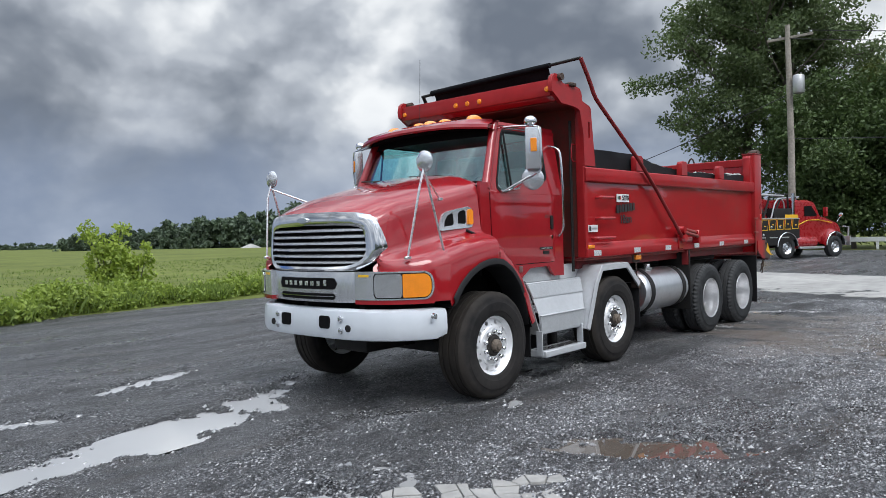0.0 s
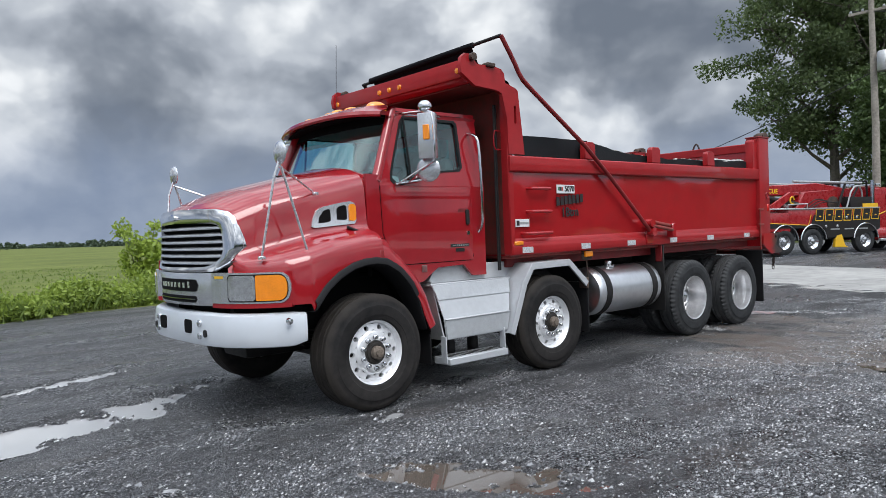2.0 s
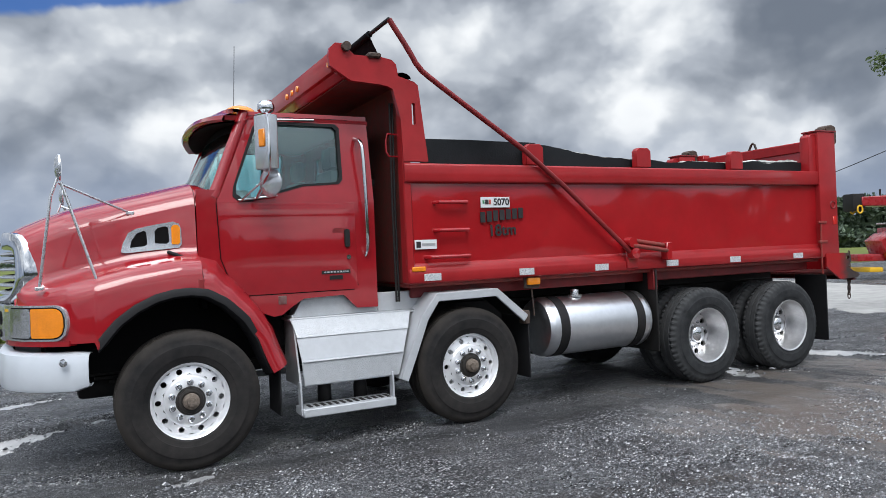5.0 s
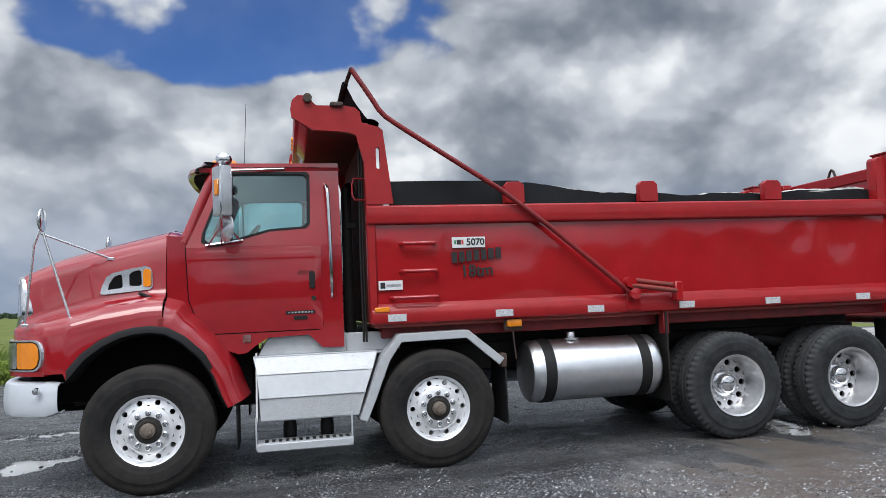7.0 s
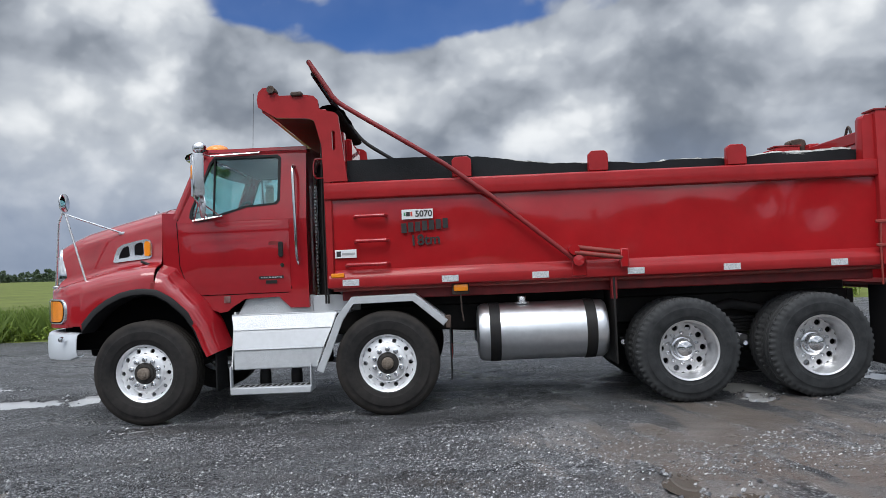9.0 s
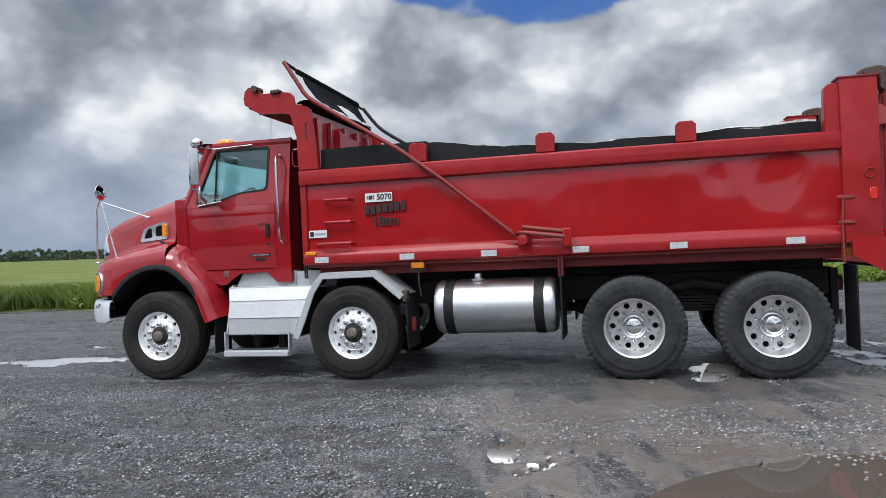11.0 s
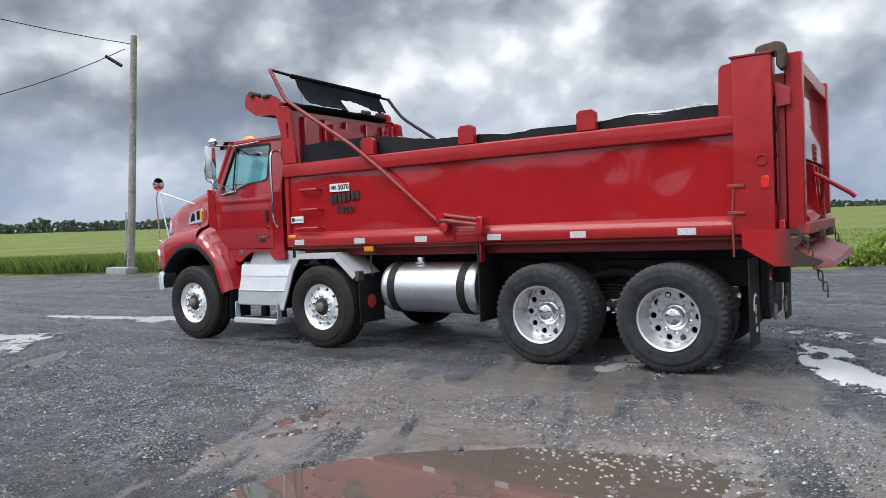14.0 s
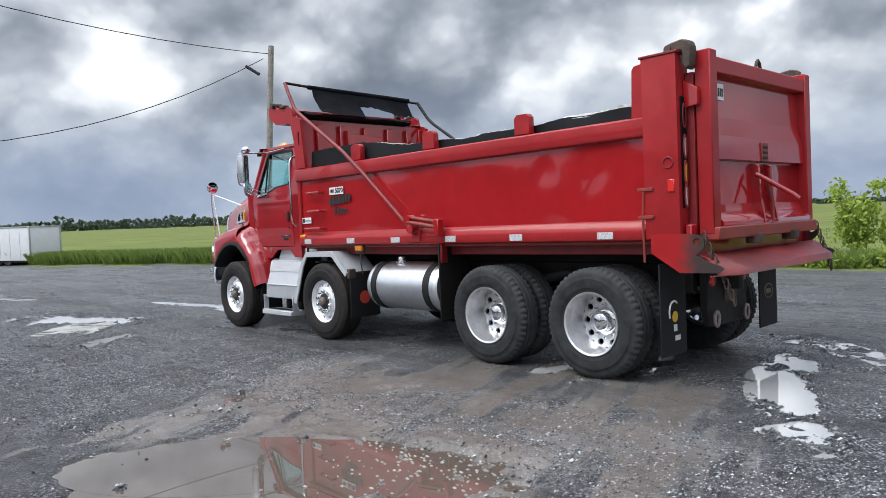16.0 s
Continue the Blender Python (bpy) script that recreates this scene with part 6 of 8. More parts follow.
    flap = part("mudflap", sb(3.13, 3.145, 0.78, 1.26, 0.34, 0.93, 0.004), RUBBER, truck, "black mudflap with a red emblem")
    part("flap_emblem", Shape().lathe([(0.0, 0.0), (0.085, 0.0), (0.085, 0.003), (0.0, 0.003)], 24, (3.146, side * 1.03, 0.60), "x"), DECAL_RED, flap)
    part("flap_bracket", sb(3.09, 3.15, 1.16, 1.275, 0.86, 0.99, 0.01), RUST, flap)
    # fuel tank
    prof = [(0.0, 3.42), (0.20, 3.42), (0.275, 3.435), (0.298, 3.47), (0.302, 3.50), (0.302, 4.69), (0.298, 4.73), (0.275, 4.757), (0.20, 4.77), (0.0, 4.77)]
    tank = part("fuel_tank", Shape().lathe(prof, 48, (0, side * 0.93, 0.775), "x"), TANK_ALU, truck, "cylindrical brushed aluminium fuel tank")
    for x in (3.60, 4.585):
        part("tank_strap", Shape().lathe([(0.303, x - 0.055), (0.311, x - 0.05), (0.311, x + 0.05), (0.303, x + 0.055)], 48, (0, side * 0.93, 0.775), "x", True), BLACK, tank, "black rubber tank strap")
    part("tank_cap", Shape().lathe([(0.075, 0), (0.075, 0.02), (0.045, 0.022), (0.045, 0.07), (0.040, 0.078), (0.0, 0.08)], 20, (3.90, side * 0.99, 1.062), "z"), ALU, tank)
    for x in (3.60, 4.585):
        part("tank_bracket", sb(x - 0.05, x + 0.05, 0.46, 0.66, 0.46, 1.02, 0.01), BLACK, tank)
    # guard ahead of the tandem
    part("tandem_guard", sb(4.815, 4.835, 0.72, 1.22, 0.42, 1.30, 0.005), BLACK, truck, "black mudguard ahead of the tandem axle")
    part("guard_post", sb(4.80, 4.86, 1.10, 1.20, 1.08, 1.33, 0.008), DARK_RED, truck)
    flap = part("rear_flap", sb(7.62, 7.635, 0.78, 1.22, 0.28, 1.10, 0.004), RUBBER, truck, "black rear mudflap with a worn painted mark")
    if side < 0:
        part("flap_arc", Shape().tube([(7.638, -1.0 + 0.085 * math.cos(a), 0.66 + 0.10 * math.sin(a)) for a in np.linspace(0.9, 3.6, 14)], 0.010, 5), DECAL_WHITE, flap)
        part("flap_oval", Shape().lathe([(0.0, 0.0), (0.045, 0.0), (0.05, 0.003), (0.0, 0.004)], 20, (7.637, -0.99, 0.62), "x"), YELLOW, flap)
        for k, z in enumerate((0.545, 0.515)):
            part("flap_letter_bar", sb(7.636, 7.639, 0.955 + 0.03 * k, 0.98 + 0.03 * k, 0.49, 0.55, 0.0), DECAL_WHITE, flap)
        part("flap_label", sb(7.636, 7.639, 0.90, 0.99, 0.405, 0.45, 0.0), DECAL_WHITE, flap)
    else:
        part("flap_oval", Shape().tube([(7.638, 1.0 + 0.10 * math.cos(a), 0.66 + 0.075 * math.sin(a)) for a in np.linspace(0, 6.2832, 25)], 0.006, 5), CRUST, flap)
        for k in range(5):
            part("flap_letter_bar", sb(7.636, 7.639, 0.935 + 0.027 * k, 0.952 + 0.027 * k, 0.635, 0.685, 0.0), CRUST, flap)
    part("tandem_torque_arm", Shape().tube([(5.55, side * 0.62, 0.80), (6.22, side * 0.62, 0.95), (6.90, side * 0.62, 0.80)], 0.06, 10), BLACK, truck)
part("marker_lamp_hanger", Shape().box(3.19, 3.34, -1.20, -1.16, 1.225, 1.298, 0.02), AMBER, truck, "amber lamp hung under the body")
part("lamp_bracket", Shape().box(3.17, 3.35, -1.17, -1.14, 1.19, 1.32, 0.01).tube([(3.26, -1.15, 1.2), (3.265, -1.16, 1.05), (3.28, -1.15, 0.92)], 0.008, 6), RUST, truck)
# exhaust and hoses between cab and body
XP, YP, ZP = 1.77, -0.60, 2.66
pipe = part("exhaust_pipe", Shape().tube([(XP + 0.02, YP, 1.0), (XP, YP, 1.4), (XP, YP, ZP - 0.10), (XP + 0.005, YP, ZP - 0.03), (XP + 0.04, YP + 0.06, ZP + 0.01), (XP + 0.05, YP + 0.18, ZP - 0.02)], [0.085, 0.055, 0.05, 0.05, 0.05, 0.05], 18), BLACK, truck, "black exhaust pipe with a bent top")
part("pipe_clamp", Shape().box(XP - 0.02, XP + 0.08, YP - 0.06, YP - 0.04, ZP - 0.42, ZP - 0.36, 0.006), BLACK, pipe)
guard = part("heat_shield", Shape().box(XP - 0.085, XP - 0.058, YP - 0.05, YP + 0.05, 1.12, ZP - 0.22, 0.006), ALU, truck, "perforated bright heat shield on the exhaust")
for k in range(34):
    z = 1.16 + (ZP - 0.26 - 1.16) * k / 33
    part("perforation", Shape().box(XP - 0.078, XP - 0.064, YP - 0.053, YP - 0.049, z - 0.009, z + 0.009, 0), SHADE_BLACK, guard)
for x in (1.855, 1.88):
    part("body_hose", Shape().tube([(x, -1.06, 1.15), (x - 0.005, -1.06, 2.0), (x + 0.01, -1.05, 2.95)], 0.011, 8), BLACK, truck)
part("hose_hook", Shape().tube([(1.91, -1.10, 2.66), (1.80, -1.12, 2.66), (1.785, -1.12, 2.60), (1.785, -1.12, 2.50), (1.81, -1.12, 2.46), (1.91, -1.10, 2.46)], 0.008, 8), RED, truck)
for k in range(4):
    y = -0.45 + 0.16 * k
    part("air_hose", Shape().tube([(1.66, y, 2.0), (1.74, y - 0.04, 1.6), (1.80, y + 0.02, 1.25), (1.9, y, 1.05)], 0.014, 8, 2), BLACK, truck)

# ---- dump body ----
Y_RAIL, Y_PANEL = 1.23, 1.185


def body_box(name, mat, label="", parent=None, bev=0.010, **k):
    return part(name, Shape().box(k["x0"], k["x1"], k["y0"], k["y1"], k["z0"], k["z1"], bev), mat, parent or truck, label)


for side in (-1, 1):
    # side sheet with gentle dents
    rows = []
    for z in np.linspace(1.46, 2.27, 18):
        row = []
        for x in np.linspace(1.93, 7.55, 90):
            e = min(1, (z - 1.46) / 0.15, (2.27 - z) / 0.1)
            d = 0.006 * noise.noise(Vector((x * 0.9, z * 1.6, 3.1 + side))) + 0.0022 * noise.noise(Vector((x * 3.1, z * 3.0, 7.7 + side)))
            dent = 0.007 * math.exp(-((x - 6.95 - 0.5 * (z - 1.9)) / 0.16) ** 2 - ((z - 1.93) / 0.22) ** 2) + 0.004 * math.exp(-((x - 6.4) / 0.10) ** 2 - ((z - 2.0) / 0.14) ** 2)
            row.append((x, side * (Y_PANEL + max(0, e) * (d - dent)), z))
        rows.append(row)
    side_sheet = part("body_side", Shape().grid(rows, side > 0).thick(-0.012 * side), BOX_RED, truck, "glossy dented red steel side of the dump body")
    part("lower_rail", Shape().prism([(side * 1.17, 1.30), (side * Y_RAIL, 1.315), (side * Y_RAIL, 1.405), (side * (Y_PANEL + 0.004), 1.49), (side * 1.12, 1.49), (side * 1.12, 1.30)], 1.92, 7.55, 0.004, "x"), RAIL_RED, truck, "bright red lower rail with reflective strips")
    top = part("top_rail", Shape().prism([(side * 1.11, 2.215), (side * 1.225, 2.215), (side * 1.24, 2.23), (side * 1.24, 2.375), (side * 1.225, 2.39), (side * 1.11, 2.39)], 1.905, 7.55, 0.004, "x"), RAIL_RED, truck, "red top rail")
    for x in (2.145, 3.16, 4.08, 5.05, 6.02, 7.10):
        part("reflector", Shape().box(x - 0.085, x + 0.085, side * (Y_RAIL + 0.003) - 0.003, side * (Y_RAIL + 0.003) + 0.003, 1.328, 1.393, 0.001), REFLECT, truck, "silver reflective strip")
    part("body_marker", Shape().box(1.945, 2.08, side * 1.225 - 0.012, side * 1.225 + 0.012, 1.415, 1.46, 0.008), AMBER, truck, "amber body marker lamp")
    for z, x0, x1 in ((2.035, 2.20, 2.53), (1.78, 2.20, 2.54), (1.54, 2.10, 2.54)):
        r = Shape().tube([(x0, side * (Y_PANEL - 0.01), z), (x0 + 0.02, side * (Y_PANEL + 0.075), z), (x1 - 0.02, side * (Y_PANEL + 0.075), z), (x1, side * (Y_PANEL - 0.01), z)], 0.019, 10)
        part("ladder_rung", r, BOX_RED, truck)
    for x in (3.325, 4.725, 6.135):
        part("side_stake", Shape().prism([(x - 0.10, 2.40), (x - 0.10, 2.57), (x - 0.065, 2.605), (x + 0.065, 2.605), (x + 0.10, 2.57), (x + 0.10, 2.40)], side * 1.13, side * 1.21, 0.005), RAIL_RED, truck, "red stake plate on the rail")
    # front post and canopy cheek, one plate
    cheek = [(1.905, 2.405), (1.895, 2.78), (1.83, 3.04), (1.78, 3.065), (1.70, 3.075), (1.44, 3.09), (1.255, 3.205), (1.245, 3.28), (1.262, 3.36), (1.31, 3.405), (1.385, 3.405), (1.44, 3.35), (1.48, 3.315), (1.74, 3.315), (1.83, 3.30), (1.87, 3.26), (1.885, 3.16),
             (2.04, 3.12), (2.075, 3.09), (2.15, 2.405)]
    slot = rounded(2.005, 2.04, 2.73, 2.93, 0.017)
    ch = part("canopy_cheek", Shape().plate(cheek, [slot], lambda u, v, d: (u, side * (1.225 - d), v), 0.05), RAIL_RED, truck, "red canopy cheek plate over the cab")
    part("front_corner", Shape().box(1.90, 1.98, min(side * 1.10, side * 1.215), max(side * 1.10, side * 1.215), 1.31, 3.08, 0.012), RAIL_RED, truck)
    part("cheek_fitting", Shape().tube([(1.40, side * 1.10, 3.375), (1.40, side * 1.27, 3.375)], 0.04, 12), RUST, ch)
    part("cheek_lug", Shape().box(1.60, 1.72, side * 1.21 - 0.05, side * 1.21 + 0.05, 3.30, 3.345, 0.012), RUST, ch)
    # rear post
    part("rear_post", Shape().box(7.53, 7.86, side * 1.145 - 0.105, side * 1.145 + 0.105, 1.32, 2.885, 0.014), RAIL_RED, truck, "tall red rear corner post")
    foot = [(7.586, 1.20), (7.588, 1.362), (7.92, 1.364), (8.03, 1.352), (8.068, 1.32), (8.070, 1.255), (8.035, 1.215), (8.00, 1.188), (8.10, 1.13), (8.215, 1.092), (8.23, 1.072), (8.19, 1.04), (7.85, 1.035)]
    ring = [(8.008 + 0.032 * math.cos(a), 1.300 + 0.026 * math.sin(a)) for a in np.linspace(0, 2 * math.pi, 15)[:-1]]
    part("rear_post_foot", Shape().plate(foot, [ring], lambda u, v, d: (u, side * (1.262 - d), v), 0.022), FOOT, truck, "red foot plate scorched and scraped towards its tip")
    part("post_cap", Shape().box(7.515, 7.875, side * 1.145 - 0.115, side * 1.145 + 0.115, 2.88, 2.90, 0.004), DARK_RED, truck)
    part("post_gusset", Shape().prism([(7.40, 2.38), (7.415, 2.81), (7.44, 2.845), (7.535, 2.855), (7.535, 2.38)], side * 1.08, side * 1.21, 0.006), RAIL_RED, truck)
    part("tail_lamp", Shape().box(7.755, 7.82, side * 1.252 - 0.008, side * 1.252 + 0.008, 1.72, 1.83, 0.006), RED_LENS, truck, "red tail lamp on the post")
    part("lamp_ring", Shape().tube([(7.765 + 0.045 * math.cos(a), side * 1.253, 1.97 + 0.045 * math.sin(a)) for a in np.linspace(0, 6.2832, 21)], 0.008, 6), DARK_RED, truck)
    for z in (1.50, 1.74):
        part("post_bracket", Shape().box(7.47, 7.62, side * 1.255 - 0.012, side * 1.255 + 0.012, z, z + 0.03, 0.004), WORN_RED, truck)
    part("latch_rod", Shape().tube([(7.515, side * 1.252, 1.12), (7.51, side * 1.256, 1.5), (7.525, side * 1.25, 1.75)], 0.011, 6), WORN_RED, truck)
    # gate hinge casting on top of the post
    part("gate_hinge", Shape().prism([(7.72, 2.90), (7.725, 2.955), (7.78, 2.975), (7.89, 2.99), (7.955, 2.97), (7.975, 2.91), (7.97, 2.76), (7.925, 2.73), (7.89, 2.78), (7.89, 2.89), (7.85, 2.90)], side * 1.09, side * 1.20, 0.012), RUST, truck, "greasy rust-brown tailgate hinge")
    part("hinge_pin", Shape().tube([(7.775, side * 1.06, 2.93), (7.775, side * 1.215, 2.93)], 0.026, 12), RUST, truck)
    # added filler in shaded red, closes the gap between post and gate
    part("post_gap_filler", Shape().box(7.862, 7.935, min(side * 1.02, side * 1.10), max(side * 1.02, side * 1.10), 1.40, 2.72, 0.004), DARK_RED, truck)
    # slotted strip on the post's back edge
    strip = part("lamp_strip", Shape().box(7.861, 7.872, side * 1.155 - 0.045, side * 1.155 + 0.045, 1.58, 2.52, 0.004), SHADE_BLACK, truck, "dark slotted lamp strip")
    for z, mat in ((2.36, SHADE_BLACK), (2.10, REFLECT), (1.88, YELLOW), (1.68, REFLECT)):
        part("slot_ring", Shape().tube([(7.876, side * 1.155 + 0.026 * math.cos(a), z + 0.10 * math.sin(a)) for a in np.linspace(0, 6.2832, 25)], 0.007, 6), DARK_RED, strip)
        part("slot_lens", Shape().box(7.872, 7.877, side * 1.155 - 0.014, side * 1.155 + 0.014, z - 0.075, z + 0.075, 0.002), mat, strip)
    # black liner standing above the rail with a torn edge
    rows = []
    rnd = random.Random(5 + side)
    for x in np.linspace(2.13, 7.40, 130):
        base = float(np.interp(x, [2.13, 3.3, 3.5, 3.9, 4.4, 4.9, 6.0, 7.4], [2.635, 2.635, 2.63, 2.54, 2.505, 2.49, 2.485, 2.52]))
        tear = 0.030 * noise.noise(Vector((x * 2.2, 3, side))) + 0.012 * noise.noise(Vector((x * 9, 1, side))) if x > 3.4 else 0.0
        lean = 0.035 * noise.noise(Vector((x * 1.7, 0, side)))
        ztop = max(base + tear, 2.44)
        rows.append([(x, side * 1.10, 1.6), (x, side * 1.10, 2.40), (x, side * (1.10 + lean), ztop), (x, side * (1.092 + lean), ztop), (x, side * 1.092, 2.40), (x, side * 1.092, 1.6)])
    part("bed_liner", Shape().grid(rows), LINER, truck, "black plastic bed liner with a torn upper edge")
    rows = []
    for x in np.linspace(3.35, 7.36, 90):
        base = float(np.interp(x, [3.3, 3.9, 4.4, 4.9, 6.0, 7.4], [2.64, 2.55, 2.50, 2.485, 2.49, 2.54])) + 0.030 * noise.noise(Vector((x * 2.2, 3, side))) + 0.010 * noise.noise(Vector((x * 6, 2, side)))
        wid = 0.012 + 0.09 * max(0.0, noise.noise(Vector((x * 1.3, 4, side))))
        rows.append([(x, side * 1.088, base - 0.03), (x, side * (1.088 - wid), base + 0.012 * rnd.random()), (x, side * (1.088 - 2 * wid), base - 0.03)])
    part("torn_edge", Shape().grid(rows), FOAM, truck, "pale torn liner edge")
# beam in shaded red, the shade below the body put into its colour
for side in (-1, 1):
    part("under_rail", Shape().box(2.02, 7.55, min(side * 0.78, side * 1.02), max(side * 0.78, side * 1.02), 1.17, 1.305, 0.01), DARK_RED, truck, "red long beam under the body, darkened for its shade")
part("bed_floor", Shape().box(1.95, 7.6, -1.15, 1.15, 1.27, 1.33, 0.01), WORN_RED, truck)
front = part("body_front", Shape().box(1.93, 1.965, -1.16, 1.16, 1.30, 3.12, 0.008), BOX_RED, truck, "red front wall of the dump body")
for y in (-0.85, -0.45, 0.0, 0.45, 0.85):
    part("front_rib", Shape().box(1.965, 2.03, y - 0.05, y + 0.05, 2.2, 3.05, 0.01), BOX_RED, front)
part("front_step_plate", Shape().prism([(-0.42, 2.72), (-0.42, 2.98), (-0.30, 2.93), (0.25, 2.90), (0.25, 2.72)], 2.03, 2.10, 0.006, "x"), BOX_RED, front)
part("hoist_tube", Shape().tube([(2.35, 0, 1.3), (2.05, 0, 2.75)], 0.13, 20), WORN_RED, truck)
canopy = part("canopy", Shape().prism([(1.30, 3.30), (1.285, 3.235), (1.29, 3.18), (1.385, 3.115), (1.93, 3.115), (1.93, 3.14), (1.40, 3.14), (1.345, 3.195), (1.345, 3.32), (1.30, 3.335)], -1.18, 1.18, 0.004), BOX_RED, truck, "red canopy shielding the cab roof")
# thin added sheets that darken the faces sheltered by the canopy
part("front_shade_sheet", Shape().box(1.918, 1.927, -1.10, 1.10, 1.32, 3.10, 0.002), SHADED_DULL_RED, front, "dull red front face, darkened for shade")
part("canopy_shade_sheet", Shape().box(1.40, 1.925, -1.17, 1.17, 3.098, 3.111, 0.002), SHADED_DULL_RED, canopy, "dull brown-red underside, darkened for shade")
part("canopy_beam", Shape().box(1.278, 1.41, -1.18, 1.18, 3.16, 3.345, 0.02), RAIL_RED, canopy)
for y in (-1.14, -0.16, 0.03, 0.22, 1.12):
    part("canopy_lamp", Shape().lathe([(0.0, -0.02), (0.026, -0.016), (0.032, 0.0), (0.036, 0.002), (0.036, 0.012)], 18, (1.278, y, 3.235), "x"), AMBER, canopy, "round amber canopy lamp")
part("canopy_top", Shape().box(1.40, 1.95, -1.18, 1.18, 3.14, 3.165, 0.006), BOX_RED, canopy)

# tailgate with its apron
gate = part("tailgate", Shape().box(7.95, 7.985, -1.02, 1.02, 1.42, 2.75, 0.006), BOX_RED, truck, "scuffed red steel tailgate")
part("gate_top_beam", Shape().box(7.93, 8.07, -1.06, 1.06, 2.705, 2.845, 0.012), RAIL_RED, gate)
for y in (-1.02, 1.02):
    part("gate_upright", Shape().box(7.94, 8.08, y - 0.065, y + 0.065, 1.35, 2.895, 0.01), RAIL_RED, gate)
    part("gate_tab", Shape().prism([(7.86, 2.42), (7.86, 2.66), (7.99, 2.58), (7.99, 2.44)], y - 0.12 if y < 0 else y + 0.05, y - 0.05 if y < 0 else y + 0.12, 0.006), BOX_RED, gate)
part("gate_upper_sheet", Shape().prism([(7.986, 1.98), (8.045, 1.985), (8.04, 2.19), (8.005, 2.35), (7.99, 2.71)], -0.955, 0.955, 0.003), BOX_RED, gate)
part("gate_lower_sheet", Shape().prism([(7.986, 1.42), (8.10, 1.40), (8.10, 1.45), (8.02, 1.53), (7.995, 1.60), (7.988, 1.97)], -0.955, 0.955, 0.004), BOX_RED, gate)
for y in (-0.14, 0.14):
    part("gate_rib", Shape().prism([(7.98, 1.42), (8.11, 1.42), (8.07, 1.70), (8.06, 1.95), (7.98, 1.97)], y - 0.02, y + 0.02, 0.004), BOX_RED, gate)
part("gate_mark", Shape().box(8.035, 8.055, -0.06, 0.08, 1.985, 2.16, 0.004), WORN_RED, gate)
for k in range(3):
    part("gate_mark_bar", Shape().box(8.055, 8.06, -0.04, 0.06, 2.005 + 0.05 * k, 2.03 + 0.05 * k, 0.002), BLACK, gate)
s = Shape().tube([(8.06, -0.22, 1.86), (8.10, -0.21, 1.84), (8.20, -0.18, 1.77), (8.36, -0.14, 1.66), (8.40, -0.13, 1.62)], 0.022, 10)
part("gate_lever", s, BOX_RED, gate, "red tailgate lever bar")
s = Shape().tube([(8.14, -0.19, 1.80), (8.10, 0.02, 1.62), (8.11, 0.02, 1.45)], 0.018, 8).tube([(8.10, -0.02, 1.92), (8.11, 0.02, 1.6), (8.12, 0.0, 1.42)], 0.014, 8)
part("gate_linkage", s, WORN_RED, gate)
part("gate_bottom_bar", Shape().box(7.96, 8.12, -1.08, 1.08, 1.30, 1.41, 0.01), WORN_RED, gate)
for y in (-0.35, 0.45):
    part("gate_lug", Shape().box(8.03, 8.16, y - 0.06, y + 0.06, 1.24, 1.33, 0.015), RUST, gate)
s = Shape().tube([(7.98, 0.02, 2.84), (7.98, 0.05, 2.92), (7.98, 0.08, 2.945), (7.98, 0.11, 2.92), (7.98, 0.15, 2.84)], 0.016, 8)
part("lifting_eye", s, RUST, gate)
st = part("gate_sticker", Shape().box(8.002, 8.008, -0.86, -0.70, 2.50, 2.64, 0.001), DECAL_WHITE, gate, "white permit sticker with unreadable marks")
for k in range(4):
    part("sticker_bar", Shape().box(8.008, 8.011, -0.842 + 0.034 * k, -0.819 + 0.034 * k, 2.53, 2.60, 0), DECAL_BLACK, st)
rows = []
for y in np.linspace(-1.24, 1.24, 21):
    e = 1 - abs(y) / 1.24
    rows.append([(7.72, y, 1.12), (8.02, y, 1.19), (8.08, y, 1.165), (8.16 + 0.12 * min(1, e * 5), y, 1.06 + 0.02 * (y > 0)), (8.18 + 0.12 * min(1, e * 5), y, 1.015), (8.13 + 0.12 * min(1, e * 5), y, 1.005)])
part("spreader_apron", Shape().grid(rows).thick(0.01), APRON, truck, "scraped red steel spreader apron under the gate")
part("gate_skirt", Shape().box(7.88, 7.93, -1.2, 1.2, 1.10, 1.44, 0.008), BOX_RED, truck)
for side in (-1, 1):
    s = Shape()
    pts = [Vector((8.06, side * 1.24, 1.34)).lerp(Vector((8.24, side * 1.10, 0.80 if side < 0 else 0.92)), k / 11) for k in range(12)]
    for k, p in enumerate(pts):
        ring = [p + (Vector((0.0, 0.018 * math.cos(a), 0.045 * math.sin(a))) if k % 2 else Vector((0.018 * math.cos(a), 0, 0.045 * math.sin(a)))) for a in np.linspace(0, 6.2832, 11)]
        s.tube(ring, 0.007, 5)
    part("apron_chain", s, RUST, truck, "rusty apron chain")
# rear of the chassis
plate = part("hitch_plate", Shape().prism([(-0.42, 1.05), (-0.42, 0.62), (-0.36, 0.44), (0.36, 0.44), (0.42, 0.62), (0.42, 1.05)], 7.58, 7.66, 0.01, "x"), BLACK, truck, "black hitch plate with tail lamps")
for y in (-0.32, 0.32):
    part("hitch_lamp", Shape().lathe([(0.0, 0.02), (0.045, 0.018), (0.055, 0.0)], 20, (7.66, y, 0.88), "x"), RED_LENS, plate)
    part("tow_ring", Shape().tube([(7.70, y + 0.045 * math.cos(a), 0.52 + 0.07 * math.sin(a)) for a in np.linspace(0, 6.2832, 17)], 0.016, 8), BARE, plate)
